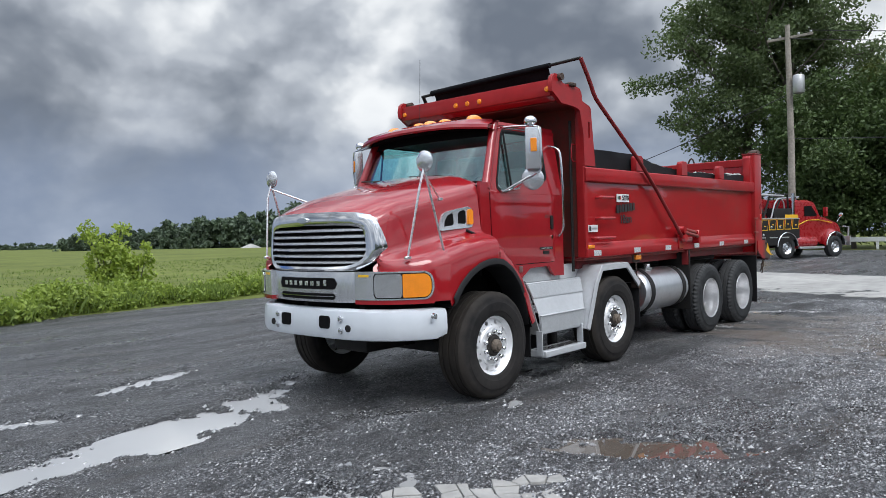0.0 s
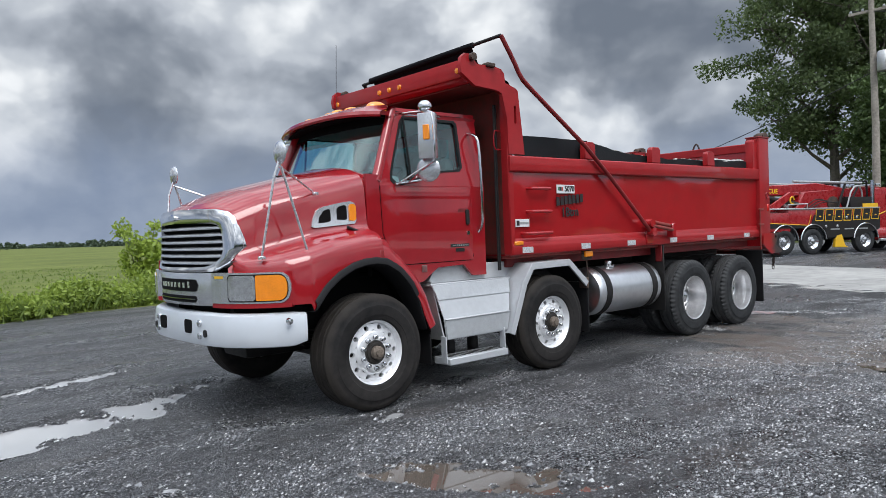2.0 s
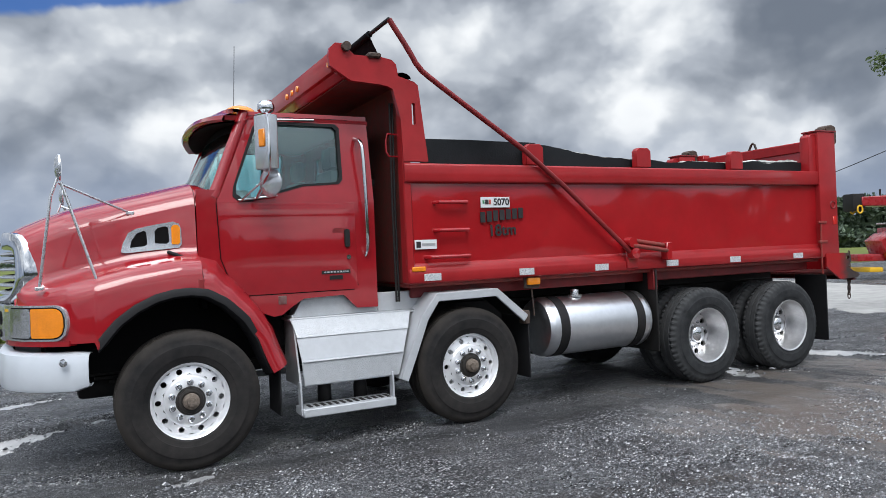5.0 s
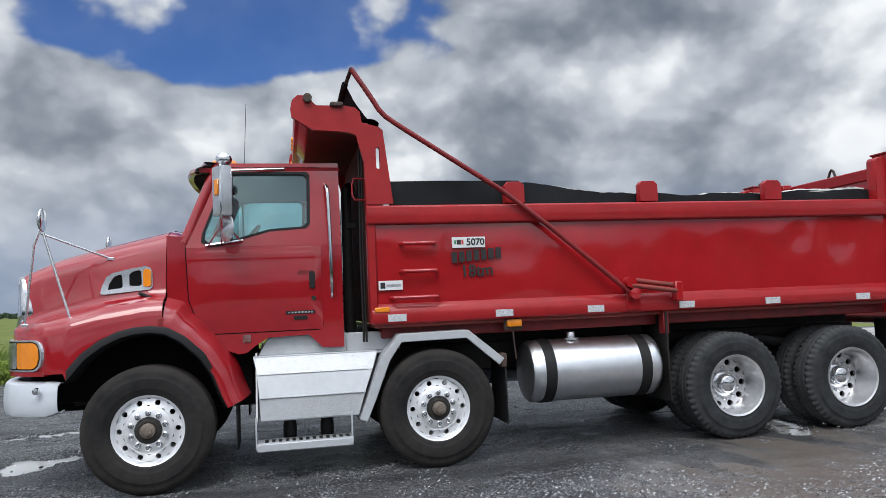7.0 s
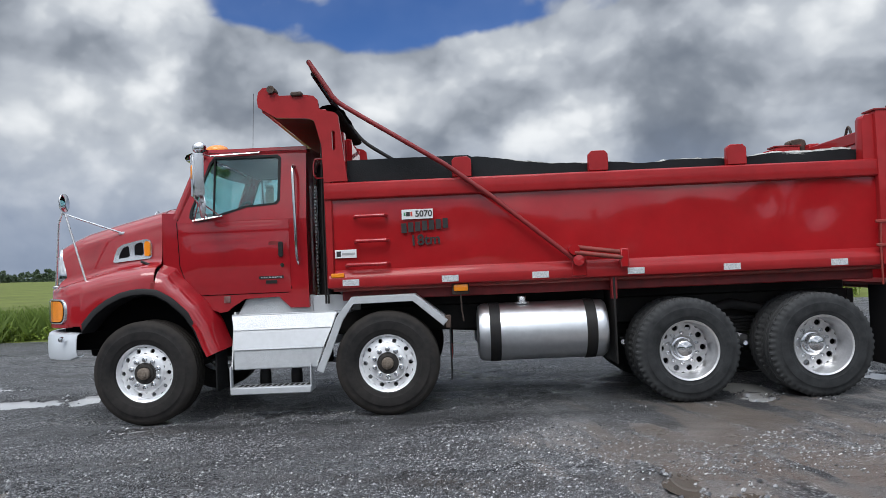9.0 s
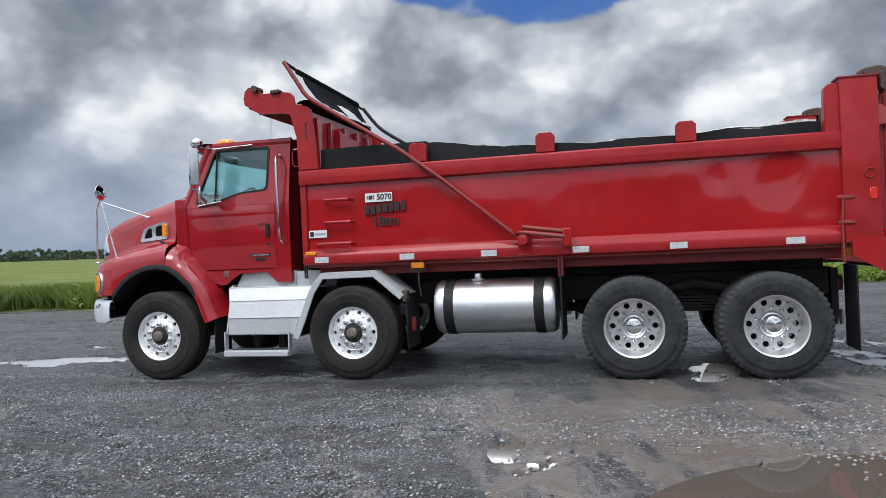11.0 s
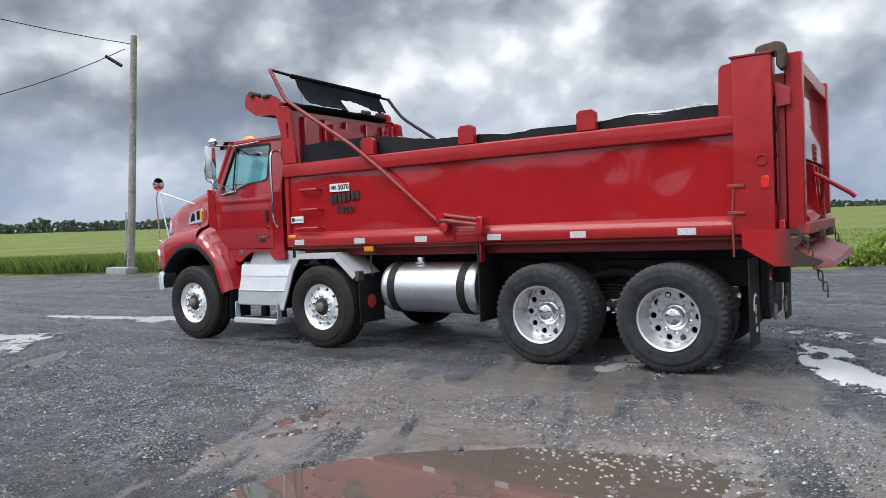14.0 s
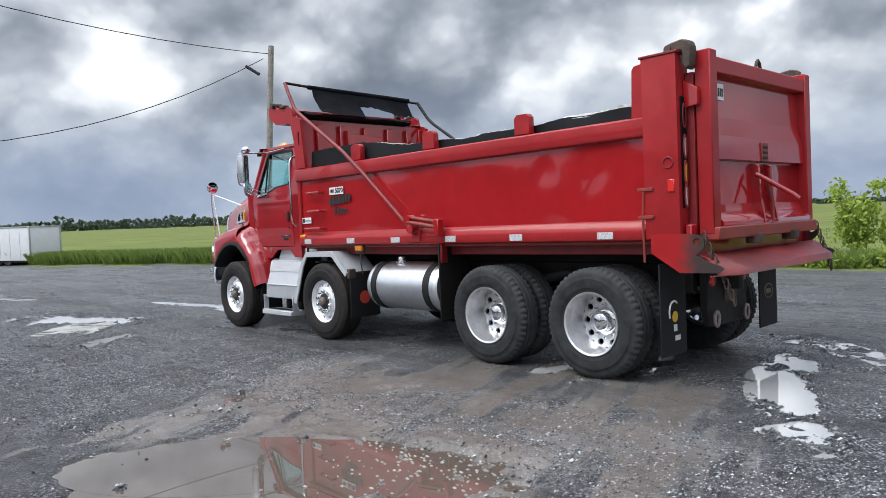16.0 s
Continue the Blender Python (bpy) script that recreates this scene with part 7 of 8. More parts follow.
part("plate_holder", Shape().box(7.66, 7.672, -0.09, 0.17, 0.66, 0.82, 0.003), RUST, plate, "dirty plate holder")
part("hitch_hook", Shape().box(7.66, 7.80, -0.06, 0.06, 0.78, 0.95, 0.02), BLACK, plate)

# markings on the near side
yd = -(Y_PANEL + 0.020)
tag = part("number_panel", Shape().box(2.69, 3.01, yd - 0.002, yd + 0.004, 1.985, 2.085, 0.001), DECAL_WHITE, truck, "white panel with number 5070")
upright = Matrix.Rotation(radians(90), 4, "X")
part("panel_number", text_mesh("5070", 0.088), DECAL_BLACK, tag, "", Matrix.Translation((2.915, yd - 0.004, 2.035)) @ upright)
part("panel_mark", Shape().box(2.735, 2.775, yd - 0.004, yd - 0.002, 2.015, 2.06, 0), DECAL_BLACK, tag)
part("panel_mark_red", Shape().box(2.78, 2.80, yd - 0.004, yd - 0.002, 2.015, 2.06, 0), DECAL_RED, tag)
part("panel_mark_green", Shape().box(2.71, 2.73, yd - 0.004, yd - 0.002, 2.02, 2.055, 0), DECAL_GREEN, tag)
for k in range(7):
    x = 2.68 + 0.071 * k
    part("permit_bar", Shape().box(x, x + 0.054, yd - 0.003, yd + 0.002, 1.845 + 0.006 * k, 1.945 + 0.006 * k, 0), DECAL_BLACK, truck)
part("load_marking", text_mesh("18tm", 0.15), DECAL_BLACK, truck, "black weight marking 18tm", Matrix.Translation((2.92, yd + 0.002, 1.765)) @ Matrix.Rotation(radians(-2), 4, "Y") @ upright)
tag = part("maker_sticker", Shape().box(1.99, 2.21, yd - 0.002, yd + 0.004, 1.615, 1.70, 0.001), DECAL_WHITE, truck, "white maker sticker with a black emblem")
part("sticker_emblem", Shape().box(2.005, 2.05, yd - 0.004, yd - 0.002, 1.63, 1.685, 0), DECAL_BLACK, tag)
part("sticker_text_bar", Shape().box(2.06, 2.195, yd - 0.004, yd - 0.002, 1.645, 1.668, 0), GALV, tag)

# tarp arm, springs and tarp
for side in (-1, 1):
    ya = side * 1.285
    arm = part("tarp_arm", Shape().tube([(4.46, ya, 1.47), (3.32, ya, 2.42), (2.64, ya, 2.85), (2.20, ya, 3.13), (2.06, ya, 3.23), (1.965, ya, 3.36 - 0.03 * side), (1.80, ya * 0.985, 3.60 - 0.045 * side)], 0.025, 10, 1), DARK_RED if side < 0 else BLACK, truck, "bent red tarp arm" if side < 0 else "bent black tarp arm")
    part("arm_pivot", Shape().lathe([(0.0, -0.05), (0.055, -0.045), (0.06, 0.0), (0.055, 0.045), (0.0, 0.05)], 18, (4.46, ya, 1.49)), BOX_RED, arm)
    part("pivot_plate", Shape().box(4.40, 4.55, side * 1.235 - 0.015, side * 1.235 + 0.015, 1.33, 1.56, 0.008), BOX_RED, arm)
    for dz, y2 in ((0.0, ya), (-0.055, ya + side * 0.03)):
        part("arm_spring", Shape().tube([(4.42, y2, 1.625 + dz), (4.90, y2, 1.555 + dz)], 0.024, 10), WORN_RED, arm, "rusty red tension spring")
    part("spring_bracket", Shape().box(4.88, 4.96, ya - 0.05, ya + 0.05, 1.40, 1.59, 0.01), BOX_RED, arm)
    part("spring_end", Shape().tube([(4.42, ya - 0.05, 1.60), (4.42, ya + 0.05, 1.60)], 0.055, 14), BOX_RED, arm)
part("tarp_bar", Shape().tube([(1.80, -1.265, 3.645), (1.785, -0.9, 3.63), (1.775, 1.265, 3.555)], 0.019, 10), BLACK, truck, "black bar across the tarp arms")
rnd = random.Random(3)
rows = []
for k in range(49):
    y = -0.82 + 1.86 * k / 48
    t = k / 48
    ragged = 1.0 if t < 0.42 else 0.45 + 0.10 * math.sin(9 * t) + 0.08 * rnd.random()
    row = []
    for j in range(13):
        u = j / 12 * ragged
        sag = 0.06 * math.sin(math.pi * u) + 0.018 * noise.noise(Vector((y * 6, u * 5, 1)))
        row.append((1.78 + 0.30 * u + 0.05 * math.sin(12 * t) * (ragged < 1) * u, y + 0.01 * noise.noise(Vector((y * 4, u * 6, 5))), 3.61 - 0.03 * y - 0.41 * u - sag))
    rows.append(row)
tarp = part("tarp", Shape().grid(rows).thick(0.006), TARP, truck, "black mesh tarp hanging torn from the bar")
part("tarp_sleeve", Shape().tube([(1.775, -0.86, 3.625), (1.775, 0.2, 3.60), (1.775, 1.08, 3.575)], [0.032, 0.036, 0.04], 10), TARP, tarp)
rows = []
for k in range(40):
    y = -1.12 + 2.0 * k / 39
    rows.append([(1.96 + 0.10 * math.cos(a) + 0.008 * noise.noise(Vector((y * 5, a, 2))), y, 3.175 + 0.045 * math.sin(a) + 0.010 * noise.noise(Vector((y * 4, a, 9)))) for a in np.linspace(0, 6.2832, 15)])
part("tarp_roll", Shape().grid(rows), TARP, tarp, "folded black tarp on the front wall")


# ---- plants ----
def leaf_cloud(centres, radii, per, size, seed, flat=0.0, shape=(1, 1, 1)):
    """Small folded leaves spread through clumps; arrays of vertices and faces."""
    rng = np.random.RandomState(seed)
    centres, radii = np.asarray(centres, float), np.asarray(radii, float)
    n = len(centres) * per
    c, r = np.repeat(centres, per, 0), np.repeat(radii, per)
    d = rng.normal(size=(n, 3))
    d /= np.linalg.norm(d, axis=1)[:, None]
    p = c + d * np.array(shape) * (r * rng.rand(n) ** 0.45)[:, None]
    a = rng.normal(size=(n, 3))
    a /= np.linalg.norm(a, axis=1)[:, None]
    b = np.cross(a, rng.normal(size=(n, 3)))
    b /= np.linalg.norm(b, axis=1)[:, None]
    s = (size * rng.uniform(0.6, 1.35, n))[:, None]
    nrm = np.cross(a, b)
    v = np.stack([p - a * s, p + b * s * 0.55 + nrm * s * 0.15, p + a * s, p - b * s * 0.55 + nrm * s * 0.15], 1).reshape(-1, 3)
    k = np.arange(n)[:, None] * 4
    f = np.concatenate([k + [0, 1, 2], k + [0, 2, 3]]).tolist()
    return v, f


def leaf_mesh(name, v, f):
    me = bpy.data.meshes.new(name)
    me.from_pydata(np.asarray(v).tolist(), [], f)
    return me


def grow(base, height, spread, seed, levels=3, limbs=9, lean=0.0, first=0.25):
    """Trunk, limbs and twigs; returns the wood's shape and the twig ends."""
    rng = random.Random(seed)
    wood, ends = Shape(), []
    r0 = height * 0.018
    trunk = [Vector(base) + Vector((lean * height * t * t + 0.12 * math.sin(5 * t + seed), 0.12 * math.cos(4 * t + seed), height * t)) for t in np.linspace(0, 0.93, 9)]
    wood.tube([trunk[0] - Vector((0, 0, 0.3))] + trunk, [r0 * 1.5, r0 * 1.15] + [r0 * (1 - 0.9 * t) for t in np.linspace(0.1, 1, 8)], 9)
    for k in range(limbs):
        t = first + (0.95 - first) * (k + rng.random() * 0.6) / limbs
        i = min(int(t * 8), 7)
        start = trunk[i].lerp(trunk[i + 1], t * 8 - i) if i < 8 else trunk[8]
        az = k * 2.4 + rng.uniform(-0.5, 0.5)
        ln = spread * (1.15 - 0.75 * abs(t - 0.45)) * rng.uniform(0.7, 1.1) * (1.0 if t < 0.75 else 0.65)
        rise = 0.55 + 0.5 * t
        out = Vector((math.cos(az), math.sin(az), rise)).normalized()
        pts = [start + out * ln * s + Vector((0, 0, 0.12 * ln * s * s)) + Vector((rng.uniform(-1, 1), rng.uniform(-1, 1), 0)) * 0.05 * ln * s for s in (0, 0.3, 0.6, 1.0)]
        wood.tube(pts, [r0 * 0.5 * (1 - 0.5 * t), r0 * 0.3, r0 * 0.16, r0 * 0.06], 6)
        for j in range(levels + 2):
            s = 0.35 + 0.65 * j / (levels + 1)
            q = pts[0].lerp(pts[3], s)
            tw = q + Vector((rng.uniform(-1, 1), rng.uniform(-1, 1), rng.uniform(-0.3, 0.9))) * ln * 0.38
            wood.tube([q, q.lerp(tw, 0.6), tw], [r0 * 0.14, r0 * 0.09, r0 * 0.04], 5)
            ends += [tw, q.lerp(tw, 0.55)]
        ends.append(pts[3])
    ends.append(trunk[-1])
    return wood, ends


def tree(name, label, x, y, height, spread, seed, leaf, size, per, clump, limbs=10, first=0.25, lean=0.0, group="trees behind the tow truck"):
    t = thing(name, label, "tree", Matrix.Translation((x, y, ground_height(x) if y < 60 else 0.0)), group)
    wood, ends = grow((0, 0, 0), height, spread, seed, 3, limbs, lean, first)
    part("trunk", wood, BARK, t)
    rng = random.Random(seed + 1)
    v, f = leaf_cloud([tuple(e) for e in ends], [clump * rng.uniform(0.6, 1.25) for _ in ends], per, size, seed, shape=(1, 1, 0.75))
    crown = leaf_mesh("crown", v, f)
    part("crown", crown, leaf, t)
    return t


tree("poplar_tree", "tall grey-green poplar with an open leafy crown", 46.0, 13.6, 19.5, 6.4, 4, POPLAR_LEAF, 0.135, 210, 1.3, 22, 0.20, 0.02)
tree("poplar_tree", "tall poplar with several trunks behind the tow truck", 47.5, 11.2, 21.0, 5.4, 9, POPLAR_LEAF, 0.135, 190, 1.25, 16, 0.34)
tree("poplar_tree", "lighter green poplar at the edge of the yard", 51.0, 6.0, 12.0, 4.6, 14, SHRUB_DARK, 0.13, 170, 1.2, 15, 0.2)
tree("maple_tree", "dense dark green maple beside the yard", 44.5, 6.9, 7.6, 4.6, 23, MAPLE_LEAF, 0.14, 380, 1.5, 18, 0.06)
tree("maple_tree", "dense dark maple overhanging the white rail", 45.5, 2.2, 9.0, 4.8, 29, MAPLE_LEAF, 0.14, 340, 1.6, 18, 0.06)
tree("field_tree", "small round dark tree alone in the far field", 83.6, 229.0, 4.4, 2.4, 31, FAR_LEAF, 0.22, 60, 0.9, 8, 0.1, group="trees far out in the field")
tree("field_tree", "slender dark tree standing alone beyond the field", 25.1, 243.0, 8.6, 1.9, 33, FAR_LEAF, 0.24, 60, 0.9, 10, 0.15, group="trees far out in the field")


def tufts(name, label, category, mat, pts, h, w, seed, blades):
    """Grass and weeds: blades in tufts, one mesh."""
    rng = np.random.RandomState(seed)
    p = np.repeat(np.asarray(pts, float), blades, 0)
    n = len(p)
    p[:, :2] += rng.normal(size=(n, 2)) * 0.10
    hh = h * rng.uniform(0.45, 1.15, n)
    a = rng.uniform(0, 6.28, n)
    d = np.stack([np.cos(a), np.sin(a), np.zeros(n)], -1)
    side = np.stack([-np.sin(a), np.cos(a), np.zeros(n)], -1) * (w * rng.uniform(0.6, 1.3, n))[:, None]
    bend = (hh * rng.uniform(0.1, 0.7, n))[:, None] * d
    up = np.array([0, 0, 1.0])
    v = np.stack([p - side * 0.5, p + side * 0.5, p + bend * 0.35 + up * (hh * 0.6)[:, None] + side * 0.6, p + bend + up * hh[:, None]], 1).reshape(-1, 3)
    k = np.arange(n)[:, None] * 4
    f = np.concatenate([k + [0, 1, 2], k + [0, 2, 3]]).tolist()
    me = leaf_mesh(name, v, f)
    me.materials.append(mat)
    return tagged(new(name, me), label, category, kind="stuff")


rng = np.random.RandomState(17)
# broad-leaved weeds at the gravel's edge
pts = []
for _ in range(3000):
    x = rng.uniform(-12, 16)
    pts.append((x, verge_y(x) + 0.15 + abs(rng.normal()) * 0.9, ground_height(x)))
cent = [(x, y, z + 0.08 + (0.28 + 0.34 * math.sin(x * 1.7) * math.sin(x * 0.63 + y)) * rng.rand() * min(1.0, 0.35 + y - verge_y(x))) for x, y, z in pts]
v, f = leaf_cloud(cent, [0.24] * len(cent), 26, 0.062, 5)
me = leaf_mesh("roadside_weeds", v, f)
me.materials.append(WEED_LEAF)
tagged(new("roadside_weeds", me), "bright green weeds along the edge of the gravel", "weeds", kind="stuff")
tufts("verge_grass", "long green grass along the yard", "grass", GRASS_LEAF, pts[:1200], 0.42, 0.018, 6, 9)
pts = []
for _ in range(5200):
    x = rng.uniform(-60, -6)
    pts.append((x, verge_y(x) + 0.2 + abs(rng.normal()) * 1.6, ground_height(x)))
tufts("verge_grass", "tall green grass beside the far end of the yard", "grass", GRASS_LEAF, pts, 0.75, 0.03, 7, 8)
pts = []
for _ in range(9000):
    x = rng.uniform(-50, 40)
    pts.append((x, verge_y(x) + 3 + 30 * rng.rand() ** 1.6, ground_height(x) * 0.9))
tufts("crop", "young green crop in the field", "crop", GRASS_LEAF, pts, 0.13, 0.03, 8, 4)


def shrub(x, y, stems, height, seed, label, leaf, size, per):
    t = thing("shrub", label, "shrub", Matrix.Translation((x, y, ground_height(x))), "shrubs along the field")
    rnd = random.Random(seed)
    wood, ends = Shape(), []
    for k in range(stems):
        a = 2 * math.pi * k / stems + rnd.uniform(-0.4, 0.4)
        h = height * rnd.uniform(0.6, 1.0)
        tip = Vector((math.cos(a) * h * 0.26, math.sin(a) * h * 0.22, h))
        pts = [Vector((0, 0, -0.05)), tip * 0.4 + Vector((0, 0, 0.1)), tip]
        wood.tube(pts, [0.02, 0.014, 0.005], 5)
        ends += [pts[0].lerp(tip, s) + Vector((rnd.uniform(-1, 1), rnd.uniform(-1, 1), rnd.uniform(-0.5, 0.5))) * 0.12 * height for s in (0.35, 0.5, 0.65, 0.8, 0.9, 1.0)]
    part("stems", wood, BARK, t)
    v, f = leaf_cloud([tuple(e) for e in ends], [height * 0.13] * len(ends), per, size, seed)
    part("leaves", leaf_mesh("leaves", v, f), leaf, t)
    return t


shrub(3.75, 17.7, 5, 2.15, 2, "bright green sapling shrub at the field's edge", SHRUB_LEAF, 0.075, 62)
shrub(4.75, 17.9, 3, 1.55, 5, "small bright green shrub beside a sapling", SHRUB_LEAF, 0.075, 46)
mesh_thing("gravel_pile", Shape().grid([[(111.5 + 3.6 * r * math.cos(a), 176 + 2.6 * r * math.sin(a), 0.05 + 1.5 * (1 - r) ** 0.8 + 0.12 * noise.noise(Vector((3 * r * math.cos(a), 3 * r * math.sin(a), 2)))) for a in np.linspace(0, 6.2832, 25)] for r in np.linspace(1.0, 0.0, 8)]), CONCRETE, "pale gravel pile at the edge of a wood", "gravel pile")


def far_wood(name, label, spots, seed, size, per):
    """A distant wood, one mesh of leafy clumps and trunks: spots of x, y, height, width."""
    cents, rads = [], []
    rnd = random.Random(seed)
    for x, y, h, w in spots:
        for _ in range(17):
            t = rnd.random() ** 1.2
            cents.append((x + rnd.uniform(-1, 1) * w * 0.5 * (1.1 - 0.6 * t), y + rnd.uniform(-1, 1) * w * 0.4, h * (0.0 + 0.90 * t)))
            rads.append(h * rnd.uniform(0.09, 0.17))
    v, f = leaf_cloud(cents, rads, per, size, seed, shape=(1.1, 1, 0.9))
    me = leaf_mesh(name, v, f)
    me.materials.append(FAR_LEAF)
    tagged(new(name, me), label, "woods", kind="stuff")


def bearing(az, dist):
    """Degrees left of +y, and metres, from the yard's middle."""
    return -dist * math.sin(radians(az)), dist * math.cos(radians(az))


rnd = random.Random(77)
spots = []
for k in range(120):
    t = k / 119
    az = -20 - 42 * t
    x, y = bearing(az + rnd.uniform(-0.4, 0.4), 270 - 60 * t + rnd.uniform(-12, 12))
    spots.append((x, y, min(4.5 + 26 * t, 13.5) * rnd.uniform(0.8, 1.15), 11))
far_wood("wood", "dark green wood beyond the field", spots, 41, 0.8, 46)
spots = []
for k in range(470):
    az = -27 + 150 * k / 469
    if rnd.random() < 0.22 and az < 25:
        continue
    x, y = bearing(az + rnd.uniform(-0.3, 0.3), 620 + rnd.uniform(-60, 90))
    spots.append((x, y, rnd.uniform(6, 9) * (0.55 if az < 20 else 1.0) * (1.5 if rnd.random() < 0.07 else 1), 16))
far_wood("treeline", "low dark tree line on the horizon", spots, 43, 1.2, 26)
spots = []
for k in range(200):
    az = 116 + 146 * k / 199
    x, y = bearing(az, 78 + rnd.uniform(-8, 10))
    spots.append((x, y, rnd.uniform(6.0, 8.0) * (1.25 if rnd.random() < 0.12 else 1), 7))
far_wood("hedgerow", "dark trees along the road across the yard", spots, 47, 0.7, 34)


# ---- poles and cables ----
def sag(a, b, drop, r, n=16):
    a, b = Vector(a), Vector(b)
    return Shape().tube([a.lerp(b, t) - Vector((0, 0, drop * 4 * t * (1 - t))) for t in np.linspace(0, 1, n)], r, 5)


P1 = (-18.0, 10.88)
g = ground_height(P1[0])
pole = thing("utility_pole", "grey weathered wooden utility pole on a concrete block", "utility pole", Matrix.Translation((P1[0], P1[1], g)))
lean = Vector((-0.1, 0.75, 0))
part("pole_shaft", Shape().tube([Vector((0, 0, -0.3)), Vector((0, 0, 0.3)), Vector((0.02, 0, 3)) + lean * 0.3, Vector((0.02, 0, 6)) + lean * 0.6, Vector((0, 0, 9.75)) + lean], [0.165, 0.16, 0.15, 0.14, 0.125], 14), WOOD, pole)
part("insulator", Shape().tube([(0.25, -0.1, 8.35), (-0.25, -0.45, 8.75)], 0.07, 8), BLACK, pole, "black insulator arm")
part("conduit", Shape().tube([(0.10, -0.18, 0.2), (0.10, -0.19, 1.6), (0.16, -0.19, 2.5)], 0.025, 6).tube([(0.1, -0.2, 0.7), (-0.02, -0.22, 0.55), (-0.05, -0.2, 0.9)], 0.018, 6), GALV, pole)
mesh_thing("concrete_block", Shape().box(P1[0] - 1.15, P1[0] + 0.25, P1[1] - 0.40, P1[1] + 0.2, g - 0.1, g + 0.27, 0.06), CONCRETE, "worn concrete block at the foot of a pole", "concrete block")
top1 = Vector((P1[0], P1[1], g)) + lean + Vector((0, 0, 9.4))
mesh_thing("overhead_cable", sag(top1, (-18.2, -14.0, 13.0), 1.25, 0.018), WIRE, "black overhead cable from the pole", "cable")
mesh_thing("overhead_cable", sag(top1 + Vector((-0.2, -0.3, -0.2)), (-18.2, -8.0, 4.6), 1.75, 0.018), WIRE, "sagging black service cable", "cable")
P2 = (36.0, 7.9)
g = ground_height(P2[0])
pole = thing("utility_pole", "tall wooden utility pole with cross-arm and transformer", "utility pole", Matrix.Translation((P2[0], P2[1], g)))
part("pole_shaft", Shape().tube([(0, 0, -0.3), (0, 0, 6), (0.0, 0.12, 12.3)], [0.20, 0.17, 0.13], 14), WOOD, pole)
part("cross_arm", Shape().box(-0.06, 0.06, -1.15, 1.15, 11.55, 11.68, 0.01), WOOD, pole)
part("transformer", Shape().lathe([(0.0, 8.55), (0.26, 8.55), (0.29, 8.6), (0.29, 9.45), (0.24, 9.52), (0.0, 9.55)], 20, (-0.15, -0.45, 0), "z"), GALV, pole, "grey transformer can")
for y in (-1.05, -0.45, 0.5, 1.05):
    part("pin_insulator", Shape().lathe([(0.0, 0.0), (0.05, 0.0), (0.07, 0.05), (0.05, 0.12), (0.0, 0.14)], 10, (0, y, 11.68), "z"), GALV, pole)
for (dy, dz), end in zip(((-1.05, 11.8), (1.05, 11.8), (0.0, 6.2), (0.1, 8.6)), ((62, -26, 13.4), (62, -22, 13.4), (60, -28, 8.8), (37.0, 34.0, 3.0))):
    mesh_thing("overhead_cable", sag((P2[0], P2[1] + dy, g + dz), end, 0.9, 0.022), WIRE, "thin black overhead cable between poles", "cable", group="cables at the far pole")

# ---- white rail by the trees ----
fence = thing("guard_rail", "low white painted rail under the trees", "fence", Matrix.Translation((42.6, 0, ground_height(42.6))))
part("rail", Shape().box(-0.05, 0.05, -12, 8.0, 0.45, 0.72, 0.01), TRAILER_WHITE, fence)
for y in np.linspace(-11.5, 7.6, 9):
    part("post", Shape().box(-0.04, 0.08, y - 0.07, y + 0.07, -0.1, 0.72, 0.01), TRAILER_WHITE, fence)

# ---- white cargo trailer ----
trl = thing("cargo_trailer", "white box cargo trailer parked beside the field", "trailer", Matrix.Translation((-42.2, 6.6, ground_height(-42.2))) @ pose(0, 0, 0, 0, 0, 24))
part("trailer_body", Shape().box(-2.6, 2.6, -1.1, 1.1, 0.32, 2.42, 0.05), TRAILER_WHITE, trl)
part("trailer_roof_edge", Shape().box(-2.63, 2.63, -1.13, 1.13, 2.38, 2.46, 0.02), GALV, trl)
for y in (-1.09, 1.09):
    part("corner_trim", Shape().box(2.55, 2.63, y - 0.05, y + 0.05, 0.3, 2.42, 0.01), GALV, trl)
for k in range(5):
    part("panel_seam", Shape().box(-1.9 + 0.9 * k, -1.88 + 0.9 * k, -1.106, -1.10, 0.35, 2.36, 0), GALV, trl)
part("trailer_base", Shape().box(-2.6, 2.6, -1.05, 1.05, 0.22, 0.33, 0.01), BLACK, trl)
for x in (-0.4, 0.4):
    for y in (-0.95, 0.95):
        part("trailer_wheel", Shape().lathe([(0.0, -0.1), (0.2, -0.1), (0.33, -0.09), (0.35, 0.0), (0.33, 0.09), (0.2, 0.1), (0.0, 0.1)], 24, (x, y, 0.34)), TYRE, trl)


# ---- red tow truck ----
# its own axes: x ahead, y to its left, z up; the origin lies on the ground below the rearmost axle
TOW = (26.35, 9.05)
tow = thing("tow_truck", "red and black heavy tow truck with a recovery boom", "tow truck",
            Matrix.Translation((TOW[0], TOW[1], ground_height(30) - 0.0)) @ pose(0, 0, 0, 0, 0, -22.5))
TOW_AXLES = (0.0, 1.45, 4.25, 7.55)
tyre_me = tyre_shape(0.52, 0.28).mesh("tow_tyre")
hub_s = Shape().lathe([(0.295, 0.02), (0.295, -0.12), (0.285, -0.13), (0.26, -0.10), (0.20, -0.03), (0.12, -0.04), (0.11, -0.12), (0.06, -0.14), (0, -0.145)], 28)
hub_me = hub_s.mesh("tow_wheel")
